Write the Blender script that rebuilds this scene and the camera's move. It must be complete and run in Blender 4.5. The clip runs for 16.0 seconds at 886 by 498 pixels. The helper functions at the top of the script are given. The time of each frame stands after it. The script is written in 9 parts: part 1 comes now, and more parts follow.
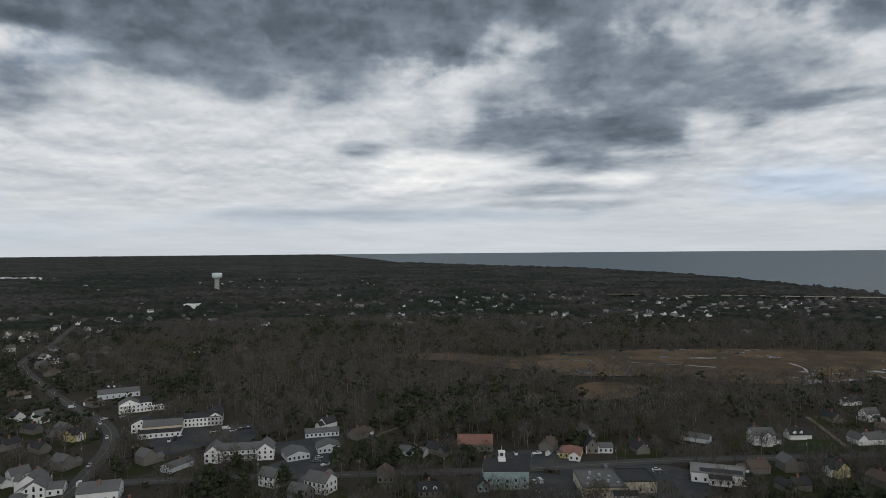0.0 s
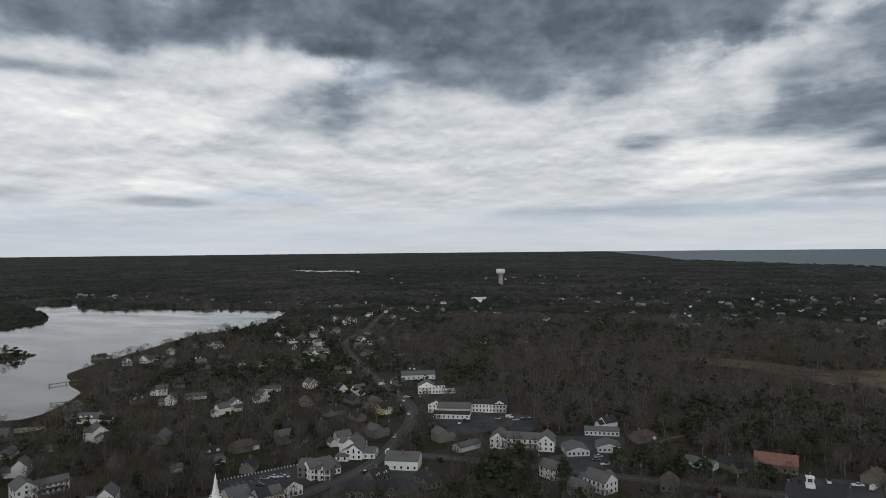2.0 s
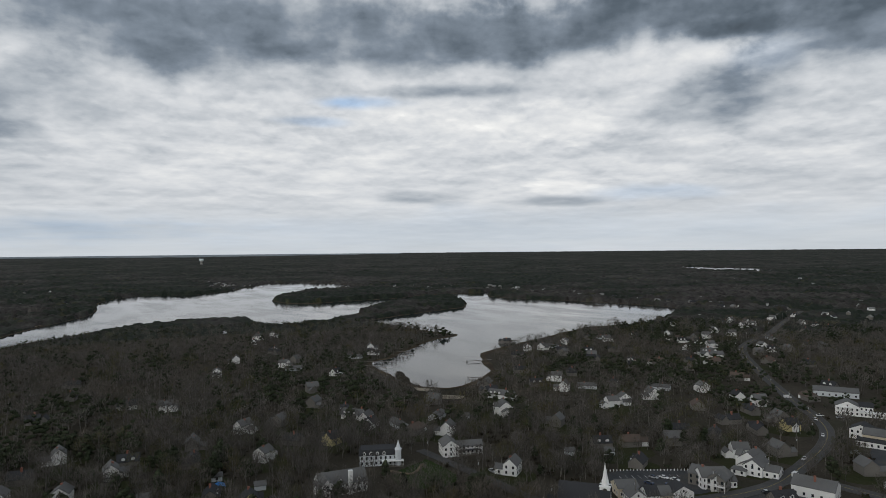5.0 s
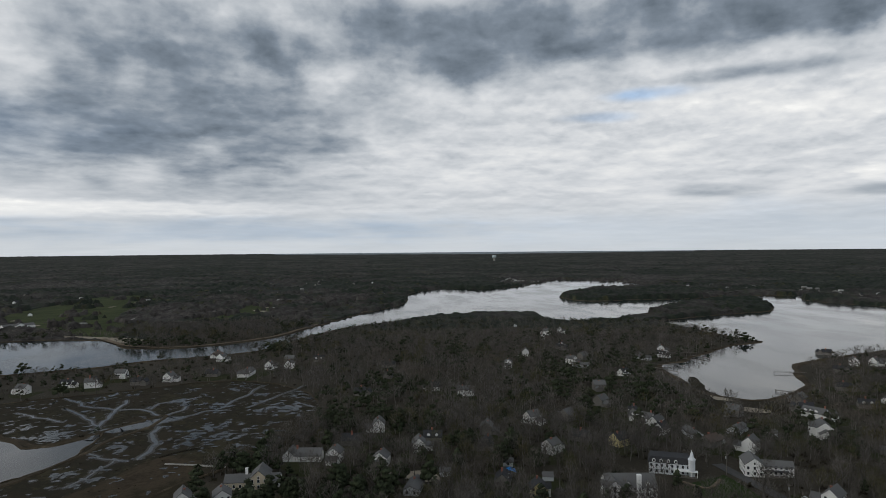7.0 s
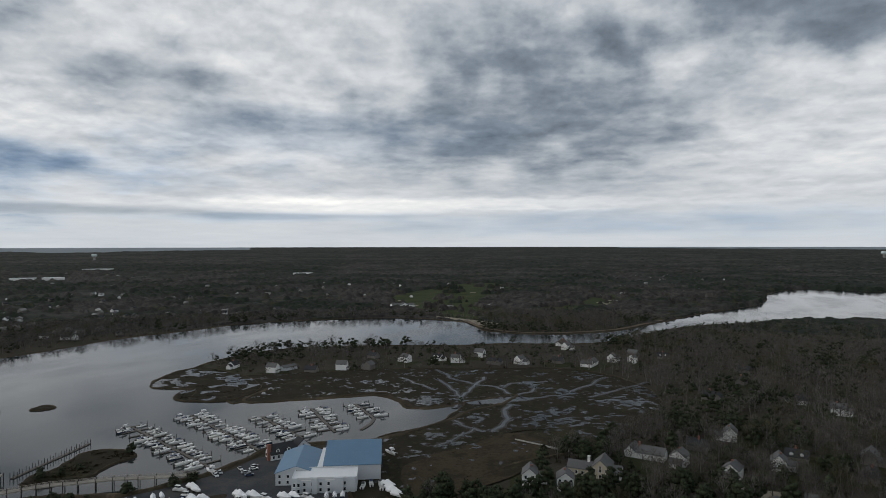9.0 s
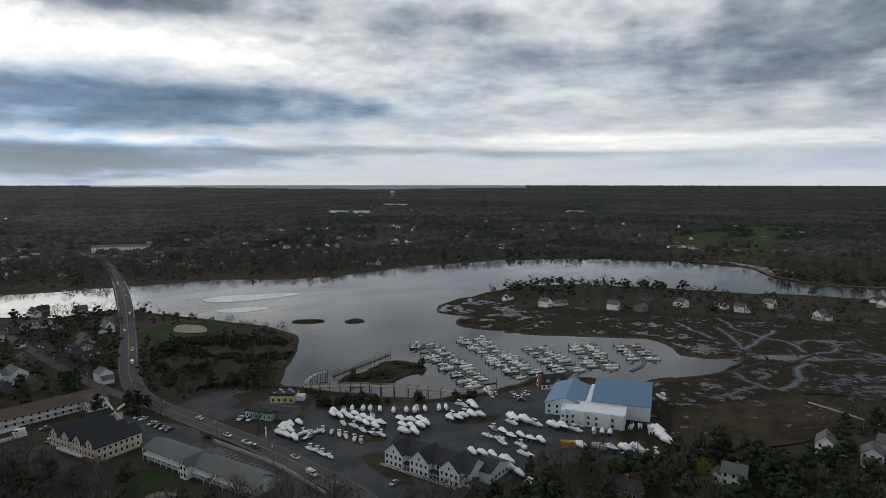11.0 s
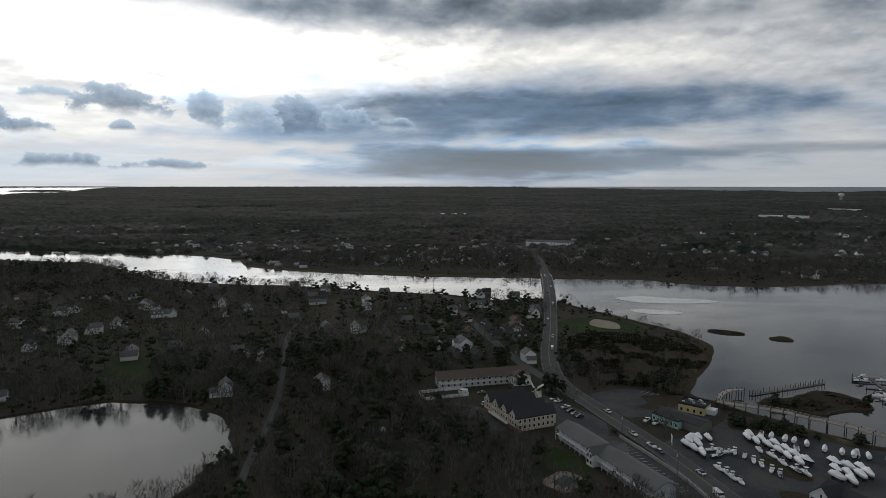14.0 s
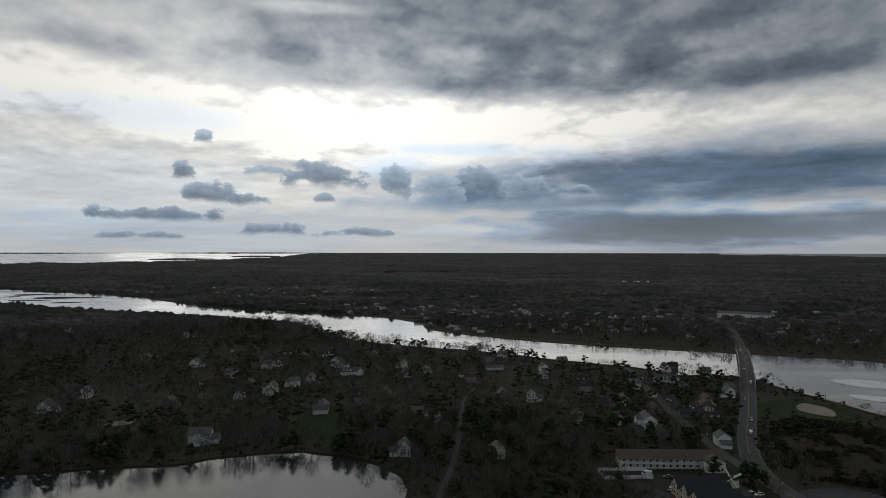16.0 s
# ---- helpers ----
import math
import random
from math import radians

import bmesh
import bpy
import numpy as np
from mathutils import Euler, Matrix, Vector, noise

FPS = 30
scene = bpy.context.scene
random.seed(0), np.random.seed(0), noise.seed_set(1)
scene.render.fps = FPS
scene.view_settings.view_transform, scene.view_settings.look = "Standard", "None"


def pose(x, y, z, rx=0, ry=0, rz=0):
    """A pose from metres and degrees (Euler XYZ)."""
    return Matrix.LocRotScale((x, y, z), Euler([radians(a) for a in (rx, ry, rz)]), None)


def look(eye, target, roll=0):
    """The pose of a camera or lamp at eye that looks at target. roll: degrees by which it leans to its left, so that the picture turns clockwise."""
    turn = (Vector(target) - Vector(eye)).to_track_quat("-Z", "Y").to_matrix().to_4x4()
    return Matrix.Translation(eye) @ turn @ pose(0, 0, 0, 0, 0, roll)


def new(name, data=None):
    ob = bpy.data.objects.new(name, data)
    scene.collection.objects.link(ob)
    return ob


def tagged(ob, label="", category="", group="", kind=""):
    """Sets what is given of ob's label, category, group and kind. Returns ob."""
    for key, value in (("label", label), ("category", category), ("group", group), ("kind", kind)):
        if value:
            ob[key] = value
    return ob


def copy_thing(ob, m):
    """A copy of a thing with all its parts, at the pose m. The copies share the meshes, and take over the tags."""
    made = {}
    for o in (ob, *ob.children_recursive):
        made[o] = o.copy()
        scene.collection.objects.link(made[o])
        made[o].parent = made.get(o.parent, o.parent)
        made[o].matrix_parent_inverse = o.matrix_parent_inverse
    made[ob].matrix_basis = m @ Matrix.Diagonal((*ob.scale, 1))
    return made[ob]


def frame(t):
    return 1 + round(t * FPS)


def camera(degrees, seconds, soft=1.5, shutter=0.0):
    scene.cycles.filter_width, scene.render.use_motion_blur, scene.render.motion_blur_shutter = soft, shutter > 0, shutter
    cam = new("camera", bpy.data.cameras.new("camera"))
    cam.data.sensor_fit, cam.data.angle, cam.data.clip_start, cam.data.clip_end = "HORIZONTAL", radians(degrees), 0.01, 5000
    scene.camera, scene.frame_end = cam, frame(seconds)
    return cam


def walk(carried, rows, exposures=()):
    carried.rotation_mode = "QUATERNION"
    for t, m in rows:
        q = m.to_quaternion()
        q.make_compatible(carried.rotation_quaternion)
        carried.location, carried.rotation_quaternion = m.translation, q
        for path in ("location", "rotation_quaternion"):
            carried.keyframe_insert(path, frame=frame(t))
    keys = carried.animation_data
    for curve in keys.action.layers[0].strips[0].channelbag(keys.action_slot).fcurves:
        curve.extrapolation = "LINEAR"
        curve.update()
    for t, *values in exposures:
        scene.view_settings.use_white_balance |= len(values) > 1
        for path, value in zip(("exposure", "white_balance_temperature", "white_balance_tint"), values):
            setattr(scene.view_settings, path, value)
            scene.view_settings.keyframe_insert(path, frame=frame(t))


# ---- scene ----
# ---------------------------------------------------------------- camera
cam = camera(69.2, 16.0, 0.7)
EYE = 115.0
PATH = [
    (0, pose(0, 0, EYE, 90.19, 0.48, 0.00)),
    (0.5, pose(0, 0, EYE, 90.23, 0.54, 6.59)),
    (1, pose(0, 0, EYE, 90.23, 0.50, 12.71)),
    (1.5, pose(0, 0, EYE, 90.19, 0.48, 18.74)),
    (2, pose(0, 0, EYE, 90.14, 0.56, 24.52)),
    (2.5, pose(0, 0, EYE, 90.11, 0.61, 30.27)),
    (3, pose(0, 0, EYE, 90.08, 0.57, 35.76)),
    (3.5, pose(0, 0, EYE, 90.09, 0.57, 41.24)),
    (4, pose(0, 0, EYE, 90.10, 0.54, 46.82)),
    (4.2, pose(0, 0, EYE, 90.11, 0.56, 48.72)),
    (6.3, pose(0, 0, EYE, 90.09, 0.50, 74.77)),
    (6.5, pose(0, 0, EYE, 90.10, 0.53, 76.87)),
    (7, pose(0, 0, EYE, 90.10, 0.52, 83.35)),
    (7.5, pose(0, 0, EYE, 90.06, 0.50, 89.66)),
    (8, pose(0, 0, EYE, 90.04, 0.55, 98.93)),
    (8.5, pose(0, 0, EYE, 90.05, 0.47, 106.53)),
    (8.7, pose(0, 0, EYE, 90.05, 0.32, 109.31)),
    (10.8, pose(0, 0, EYE, 84.12, -0.01, 134.74)),
    (11, pose(0, 0, EYE, 84.14, -0.02, 137.32)),
    (11.5, pose(0, 0, EYE, 84.18, -0.01, 145.05)),
    (12, pose(0, 0, EYE, 84.21, 0.03, 149.89)),
    (12.5, pose(0, 0, EYE, 84.22, -0.03, 155.69)),
    (13, pose(0, 0, EYE, 84.21, -0.03, 162.14)),
    (13.5, pose(0, 0, EYE, 84.22, -0.03, 168.48)),
    (14, pose(0, 0, EYE, 84.25, -0.01, 173.52)),
    (14.5, pose(0, 0, EYE, 84.61, -0.03, 177.54)),
    (15, pose(0, 0, EYE, 87.63, -0.13, 181.42)),
    (15.5, pose(0, 0, EYE, 90.17, -0.03, 185.36)),
    (16, pose(0, 0, EYE, 90.16, -0.06, 189.29)),
]
walk(cam, PATH, [(0, 0.0), (4, 0.0), (8.5, 0.0), (11, 0.05), (12.5, -0.05), (14, -0.35), (15, -0.6), (16, -0.78)])

# ---------------------------------------------------------------- world, sun
RNG = np.random.default_rng(7)
SUN_AZ, SUN_EL = 191.0, 24.0


def heading(az):
    """Unit vector on the ground for a bearing in degrees, counted to the left from +y."""
    return Vector((-math.sin(radians(az)), math.cos(radians(az)), 0))


class Nodes:
    """Short way to write node trees."""

    def __init__(self, tree):
        self.t = tree
        self.t.nodes.clear()

    def put(self, sock, value):
        if isinstance(value, bpy.types.NodeSocket):
            self.t.links.new(value, sock)
        elif value is not None:
            sock.default_value = value

    def add(self, kind):
        return self.t.nodes.new(kind)

    def math(self, op, a, b=None, c=None, clamp=False):
        n = self.add("ShaderNodeMath")
        n.operation, n.use_clamp = op, clamp
        for sock, value in zip(n.inputs, (a, b, c)):
            self.put(sock, value)
        return n.outputs[0]

    def vec(self, op, a, b=None):
        n = self.add("ShaderNodeVectorMath")
        n.operation = op
        self.put(n.inputs[0], a)
        if op == "SCALE":
            self.put(n.inputs["Scale"], b)
        else:
            self.put(n.inputs[1], b)
        return n.outputs["Value"] if op == "DOT_PRODUCT" else n.outputs[0]

    def noise(self, vector, scale, detail=4, rough=0.55, distortion=0.0, colour=False):
        n = self.add("ShaderNodeTexNoise")
        self.put(n.inputs["Vector"], vector)
        n.inputs["Scale"].default_value, n.inputs["Detail"].default_value = scale, detail
        n.inputs["Roughness"].default_value, n.inputs["Distortion"].default_value = rough, distortion
        return n.outputs["Color" if colour else "Fac"]

    def cells(self, vector, scale):
        """Rounded cells at three scales: low at the heads, high in the creases."""
        n = self.add("ShaderNodeTexVoronoi")
        n.feature, n.normalize = "SMOOTH_F1", True
        self.put(n.inputs["Vector"], vector)
        n.inputs["Scale"].default_value, n.inputs["Detail"].default_value = scale, 2.0
        n.inputs["Roughness"].default_value, n.inputs["Lacunarity"].default_value = 0.5, 2.3
        n.inputs["Smoothness"].default_value = 0.6
        return n.outputs["Distance"]

    def ramp(self, fac, stops):
        n = self.add("ShaderNodeValToRGB")
        el = n.color_ramp.elements
        while len(el) < len(stops):
            el.new(0.5)
        for e, (pos, col) in zip(el, stops):
            e.position, e.color = pos, (*col, 1)
        self.put(n.inputs[0], fac)
        return n.outputs[0]

    def mix(self, fac, a, b):
        n = self.add("ShaderNodeMix")
        n.data_type = "RGBA"
        self.put(n.inputs["Factor"], fac)
        for sock, value in ((n.inputs[6], a), (n.inputs[7], b)):
            self.put(sock, (*value, 1) if isinstance(value, tuple) else value)
        return n.outputs[2]

    def smooth(self, x, lo, hi):
        n = self.add("ShaderNodeMapRange")
        n.interpolation_type = "SMOOTHSTEP"
        self.put(n.inputs[0], x)
        n.inputs[1].default_value, n.inputs[2].default_value = lo, hi
        return n.outputs[0]


# Cloud masses: bearing, height, half width, half height (degrees), brightness added.
CLOUDS_EAST = [
    (8, 20.8, 32, 3.45, -0.75), (18.6, 16.2, 14.8, 2.65, -0.5), (-18, 14.2, 13.1, 3.35, -0.62), (-11.3, 9.9, 9.6, 1.8, -0.5), (-14.7, 7.4, 6.1, 0.7, -0.28),
    (-10.8, 5.3, 5.4, 0.5, -0.26), (-9.8, 4, 5.8, 0.35, -0.22), (-2.4, 15, 6.5, 1.1, 0.16), (-29.8, 15.2, 5.3, 1.65, 0.12), (-33.4, 16.7, 2.4, 1.1, -0.34),
    (-32, 11.4, 4.7, 0.45, -0.28), (7.3, 9, 1.9, 0.65, -0.34), (-0.9, 7.3, 5.6, 1.55, 0.2), (4.2, 5.7, 3.5, 0.6, 0.16), (-15.1, 6, 2.1, 0.6, 0.24),
    (4.2, 3.2, 12.8, 0.5, -0.14), (32.8, 15, 3.2, 1.25, 0.14), (33.9, 11.4, 1.6, 1.1, -0.12),
]
CLOUDS_NORTHEAST = [
    (49.5, 18.5, 13.6, 1.85, -0.34), (18.5, 17.8, 14.7, 3.2, -0.16), (35.6, 11.8, 4.4, 1.65, -0.26), (33.1, 15.8, 5.4, 0.9, 0.18), (49.6, 10.6, 6.2, 1.5, 0.08),
    (56.2, 13.9, 5.1, 0.6, -0.14), (48.8, 4.2, 3.5, 0.4, -0.18), (47.5, 5.5, 2.8, 0.5, 0.16), (69.7, 18.3, 17.7, 2.65, -0.32), (35.9, 19.1, 13.4, 1.95, -0.24),
    (32.1, 15.9, 5.2, 0.8, 0.16), (61.7, 15, 5.7, 0.95, 0.14), (53.4, 11.1, 11.3, 1.9, 0.06), (57.8, 13.9, 6.3, 0.45, -0.18), (47.5, 5.4, 3, 0.7, 0.08),
    (59.9, 4.7, 2.9, 0.55, -0.16),
]
CLOUDS_NORTH = [
    (104, 10.8, 10.4, 3.65, -0.21), (105.9, 17.1, 11.6, 2.65, -0.2), (81.9, 18.6, 16.1, 3.35, -0.2), (65.5, 16.6, 5.8, 1.3, -0.14), (104, 5.1, 13.5, 2.65, -0.09),
    (66, 7.4, 19.7, 3.4, 0.07), (50.3, 11, 8.1, 1.45, 0.05), (66.4, 15.8, 4.4, 0.65, 0.14), (104, 3.7, 12.8, 0.45, 0.18), (99.9, 1.8, 15.2, 0.65, -0.09),
    (59.9, 4.9, 3, 0.55, -0.09), (47.6, 4.2, 2.7, 0.35, -0.12), (103.1, 11.7, 16.1, 4.1, -0.17), (88.5, 17.8, 13.5, 2.2, -0.12), (105.6, 15.8, 6.5, 0.85, -0.14),
    (122.8, 9.8, 10.1, 1.7, -0.12), (137.5, 14.1, 4.4, 0.8, -0.14), (122.9, 3.5, 14.6, 0.6, 0.2), (128.3, 2.5, 9.1, 0.25, -0.17),
]
CLOUDS_NORTHWEST = [
    (163.9, 10.1, 16.3, 2.3, 0.34), (154.8, 6.3, 18.9, 1.3, -0.06), (168, 4.2, 5.2, 0.4, 0.1), (166.3, 1.7, 8.4, 0.7, -0.12), (160.2, 0.8, 8.4, 0.3, 0.14),
    (113.4, 9.5, 13.4, 3.2, -0.08), (127.7, 3.9, 4.3, 0.5, 0.22), (119.6, 3, 14.2, 0.35, 0.12), (140.5, 13.8, 5.8, 1.05, -0.12), (186.8, 10.4, 13.3, 2.95, 0.62),
    (173.9, 14, 15.5, 1.25, -0.34), (140.4, 12.1, 12.6, 1.85, -0.14), (170.2, 6.6, 19.6, 1.7, -0.24), (182.8, 4.1, 10.4, 0.6, -0.28), (173.2, 1.7, 10, 1.35, -0.3),
    (166.3, 3.4, 7.8, 0.55, 0.24), (168.8, 5.4, 2.2, 0.4, 0.26), (177, 0.3, 5.1, 0.3, 0.2), (144.5, 2.8, 14.2, 0.35, -0.24),
]
CLOUDS_WEST = [
    (183.5, 19.1, 22.8, 3, -0.44), (160.8, 16.2, 9.7, 2.55, -0.3), (192.5, 15.7, 16.2, 1.65, -0.4), (186, 13.8, 4, 1.25, -0.3), (218.5, 16, 5.4, 1, -0.28),
    (201.9, 16.6, 3.3, 0.6, -0.26), (200.5, 20.4, 5.8, 0.5, 0.3), (198.5, 11.1, 17.2, 2, 0.62), (219.6, 13.2, 8.2, 1.6, 0.34), (218.5, 4.8, 10.8, 2.65, 0.12),
    (167.9, 6.8, 18, 2.35, -0.34), (167, 2.1, 12.8, 1.2, -0.6), (161.6, 3.4, 8.7, 0.55, 0.3), (183.5, 1.9, 6, 0.6, 0.22), (221.1, 15, 2.1, 0.4, 0.2),
    (158.9, 10.5, 7.5, 1, 0.18), (189.5, 16.9, 2, 0.75, 0.3), (169.2, 17, 1.8, 0.7, 0.22),
]
BLUES = [
    (-30.4, 5, 5.6, 1.35, 0.5), (4.2, 3.2, 12.8, 0.6, 0.3), (30.6, 15.1, 2.2, 1, 0.25), (66.1, 13, 2.7, 0.45, 0.55), (69.8, 11.2, 2.2, 0.35, 0.5),
    (39.5, 4.8, 4.5, 0.5, 0.35), (56, 1.7, 31.2, 1.3, 0.25), (99.9, 1.8, 15.2, 0.75, 0.45), (65.5, 12.9, 3.4, 0.4, 0.4), (128.3, 2.4, 11.2, 0.35, 0.5),
    (125.1, 9.5, 11.6, 1.85, 0.2), (155.7, 6, 18.3, 1.3, 0.3), (166.3, 1.7, 8.8, 0.8, 0.95), (182.8, 4.1, 10.4, 0.65, 0.8), (173.2, 1.7, 10.5, 1.45, 1.2),
]
BLUES_WEST = [
    (214.5, 11, 9.9, 0.95, 0.4), (218.5, 5.2, 9.2, 2.2, 0.35), (187.5, 8.9, 6.5, 0.45, 0.7), (167.9, 6.3, 18, 2.1, 0.8), (167, 2.1, 13.2, 1.3, 1.3),
    (210.2, 1.6, 16.5, 1.4, 0.6), (193.5, 7.7, 3, 0.8, 0.5),
]
# Single heaped clouds with flat bases: bearing, base height, half width, height of the heap (degrees), tone.
HEAPS = [
    (211.3, 6.1, 1.55, 1.1, 0.34), (209.2, 4.4, 2.3, 1.7, 0.36), (205.7, 4.1, 1.95, 1.3, 0.36), (212.8, 2.7, 6.75, 1, 0.3), (200, 5.9, 3.7, 2, 0.36),
    (193.5, 5, 1.4, 3, 0.48), (186.4, 5, 2.6, 2.7, 0.36), (189.9, 5, 2.1, 2.5, 0.6), (199.7, 4.4, 1, 0.7, 0.5), (204.3, 1.6, 3.3, 1, 0.36),
    (214.5, 1.1, 3.3, 0.6, 0.38), (196.5, 1.4, 4.45, 0.7, 0.42), (204.7, 6.7, 1.85, 0.9, 0.62), (209.7, 9.1, 1.05, 1, 0.56), (181.7, 5.3, 2.45, 1.3, 0.46),
    (178, 5.1, 1.95, 0.8, 0.4),
]


def build_world():
    world = bpy.data.worlds.new("sky")
    world.use_nodes = True
    scene.world = world
    k = Nodes(world.node_tree)
    way = k.add("ShaderNodeTexCoord").outputs["Generated"]
    sep = k.add("ShaderNodeSeparateXYZ")
    k.put(sep.inputs[0], way)
    x, y, z = sep.outputs
    # bearing and height in degrees, with the seam behind the view
    side = k.vec("DOT_PRODUCT", way, tuple(heading(190)))
    ahead = k.vec("DOT_PRODUCT", way, tuple(heading(100)))
    az = k.math("MULTIPLY_ADD", k.math("ARCTAN2", side, ahead), 180 / math.pi, 100.0)
    el = k.math("MULTIPLY", k.math("ARCSINE", z), 180 / math.pi)
    high = k.math("MAXIMUM", el, 0.0)
    # the deck seen in perspective: rows of cloud crowd together towards the horizon
    level = k.math("LOGARITHM", k.math("ADD", high, 3.2), math.e)
    flat = k.add("ShaderNodeCombineXYZ")
    reach = k.math("DIVIDE", 1.0, k.math("SQRT", k.math("MAXIMUM", k.math("SUBTRACT", 1.0, k.math("MULTIPLY", z, z)), 0.02)))
    k.put(flat.inputs[0], k.math("MULTIPLY", k.math("MULTIPLY", x, reach), 6.0))
    k.put(flat.inputs[1], k.math("MULTIPLY", k.math("MULTIPLY", y, reach), 6.0))
    k.put(flat.inputs[2], k.math("MULTIPLY", level, 3.3))
    deck = flat.outputs[0]
    broad = k.noise(deck, 0.8, 4, 0.5, 0.2)
    billow = k.noise(deck, 1.7, 7, 0.52, 0.12)
    lit = k.math("SUBTRACT", billow, k.noise(k.vec("ADD", deck, (0, 0, 0.14)), 1.7, 7, 0.52, 0.12))
    rows = k.noise(k.vec("MULTIPLY", deck, (0.7, 0.7, 1.5)), 2.4, 7, 0.55, 0.1)
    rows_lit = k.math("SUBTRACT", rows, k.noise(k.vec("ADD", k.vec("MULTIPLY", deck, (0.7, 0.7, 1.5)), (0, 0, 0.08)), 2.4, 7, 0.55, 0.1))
    # puffs: rounded heads with grey creases below them
    bend = k.vec("ADD", deck, k.vec("SCALE", k.noise(deck, 3.0, 4, 0.6, colour=True), 0.30))
    puff, puff_up = k.cells(bend, 2.2), k.cells(k.vec("ADD", bend, (0, 0, 0.12)), 2.2)
    heads = k.math("SUBTRACT", puff_up, puff)
    # edges of the masses are billowed by the same noise
    lump = k.math("ADD", k.math("MULTIPLY_ADD", k.math("SUBTRACT", 0.35, puff), 0.9, k.math("MULTIPLY", k.math("SUBTRACT", billow, 0.5), 2.2)), k.math("MULTIPLY", k.math("SUBTRACT", broad, 0.5), 0.9))

    def masses(table, soft):
        total = None
        for a, h, wa, wh, amount in table:
            da = k.math("MULTIPLY", k.math("SUBTRACT", az, a), 1 / wa)
            dh = k.math("MULTIPLY", k.math("SUBTRACT", el, h), 1 / wh)
            d = k.math("SQRT", k.math("ADD", k.math("MULTIPLY", da, da), k.math("MULTIPLY", dh, dh)))
            g = k.math("MULTIPLY", k.smooth(k.math("SUBTRACT", lump, d), -1.0 - soft, -1.0 + soft), amount)
            total = g if total is None else k.math("ADD", total, g)
        return total

    light = masses(CLOUDS_EAST, 0.62)
    for table in (CLOUDS_NORTHEAST, CLOUDS_NORTH, CLOUDS_NORTHWEST, CLOUDS_WEST):
        light = k.math("ADD", light, masses(table, 0.62))
    light = k.math("MULTIPLY", k.math("TANH", k.math("MULTIPLY", light, 1.7)), 0.60)
    # the sky towards the sun is lighter all through
    light = k.math("ADD", light, k.math("MULTIPLY", k.math("MULTIPLY", k.smooth(az, 165.0, 200.0), k.math("SUBTRACT", 1.0, k.smooth(el, 15.0, 22.0))), 0.30))
    amp = k.math("MULTIPLY_ADD", k.smooth(el, 0.5, 9.0), 0.72, 0.28)
    texture = k.math("ADD", k.math("MULTIPLY", k.math("SUBTRACT", billow, 0.5), -0.34), k.math("MULTIPLY", lit, 0.62))
    texture = k.math("ADD", texture, k.math("MULTIPLY", rows_lit, 0.34))
    texture = k.math("ADD", texture, k.math("MULTIPLY", k.math("SUBTRACT", rows, 0.5), -0.20))
    texture = k.math("ADD", texture, k.math("MULTIPLY_ADD", heads, 0.62, k.math("MULTIPLY", k.math("SUBTRACT", 0.35, puff), 0.16)))
    calm = k.math("MULTIPLY_ADD", k.smooth(light, -0.75, -0.10), 0.25, 0.75)
    texture = k.math("MULTIPLY", k.math("MULTIPLY", texture, calm), amp)
    total = k.math("ADD", k.math("ADD", 0.80, light), texture)
    # the deck is heaviest overhead
    total = k.math("SUBTRACT", total, k.math("MULTIPLY", k.smooth(el, 18.0, 38.0), 0.28))
    total = k.math("ADD", k.math("MAXIMUM", total, 0.08), k.math("MULTIPLY", k.math("SUBTRACT", broad, 0.5), 0.30))
    stops = [(0.0, (0.060, 0.076, 0.094)), (0.14, (0.108, 0.138, 0.172)), (0.30, (0.230, 0.275, 0.332)),
             (0.46, (0.46, 0.50, 0.545)), (0.62, (0.69, 0.715, 0.745)), (0.78, (0.90, 0.905, 0.90)), (1.0, (1.35, 1.33, 1.26))]
    cloud = k.ramp(k.math("MULTIPLY", total, 0.72), stops)
    nishita = k.add("ShaderNodeTexSky")
    nishita.sky_type, nishita.sun_disc, nishita.air_density, nishita.dust_density = "NISHITA", False, 1.0, 0.2
    nishita.sun_elevation, nishita.sun_rotation = radians(SUN_EL), radians(360 - SUN_AZ)
    clear = k.vec("SCALE", nishita.outputs[0], 0.085)
    blue = k.math("MULTIPLY", k.math("ADD", masses(BLUES, 0.8), masses(BLUES_WEST, 0.8)), k.math("MULTIPLY_ADD", rows, 0.9, 0.4), clamp=True)
    bluish = k.mix(0.12, k.vec("MULTIPLY", cloud, (0.58, 0.81, 1.13)), clear)
    sky = k.mix(blue, cloud, bluish)
    # thin cloud in front of the sun
    ga = k.math("MULTIPLY", k.math("SUBTRACT", az, 197.0), 1 / 20)
    gh = k.math("MULTIPLY", k.math("SUBTRACT", el, 13.0), 1 / 9)
    glow = k.math("EXPONENT", k.math("MULTIPLY", k.math("ADD", k.math("MULTIPLY", ga, ga), k.math("MULTIPLY", gh, gh)), -1.0))
    sky = k.vec("SCALE", sky, k.math("MULTIPLY_ADD", glow, 0.5, 1.0))
    # heaped clouds stand before the deck, with knobbed bright tops and soft flat bases
    tall = k.vec("MULTIPLY", way, (1, 1, 1.5))
    knob = k.noise(tall, 20.0, 6, 0.58)
    relief = k.math("SUBTRACT", knob, k.noise(k.vec("ADD", tall, (0, 0, 0.013)), 20.0, 6, 0.58))
    bulge = k.math("MULTIPLY", k.math("SUBTRACT", knob, 0.5), 5.0)
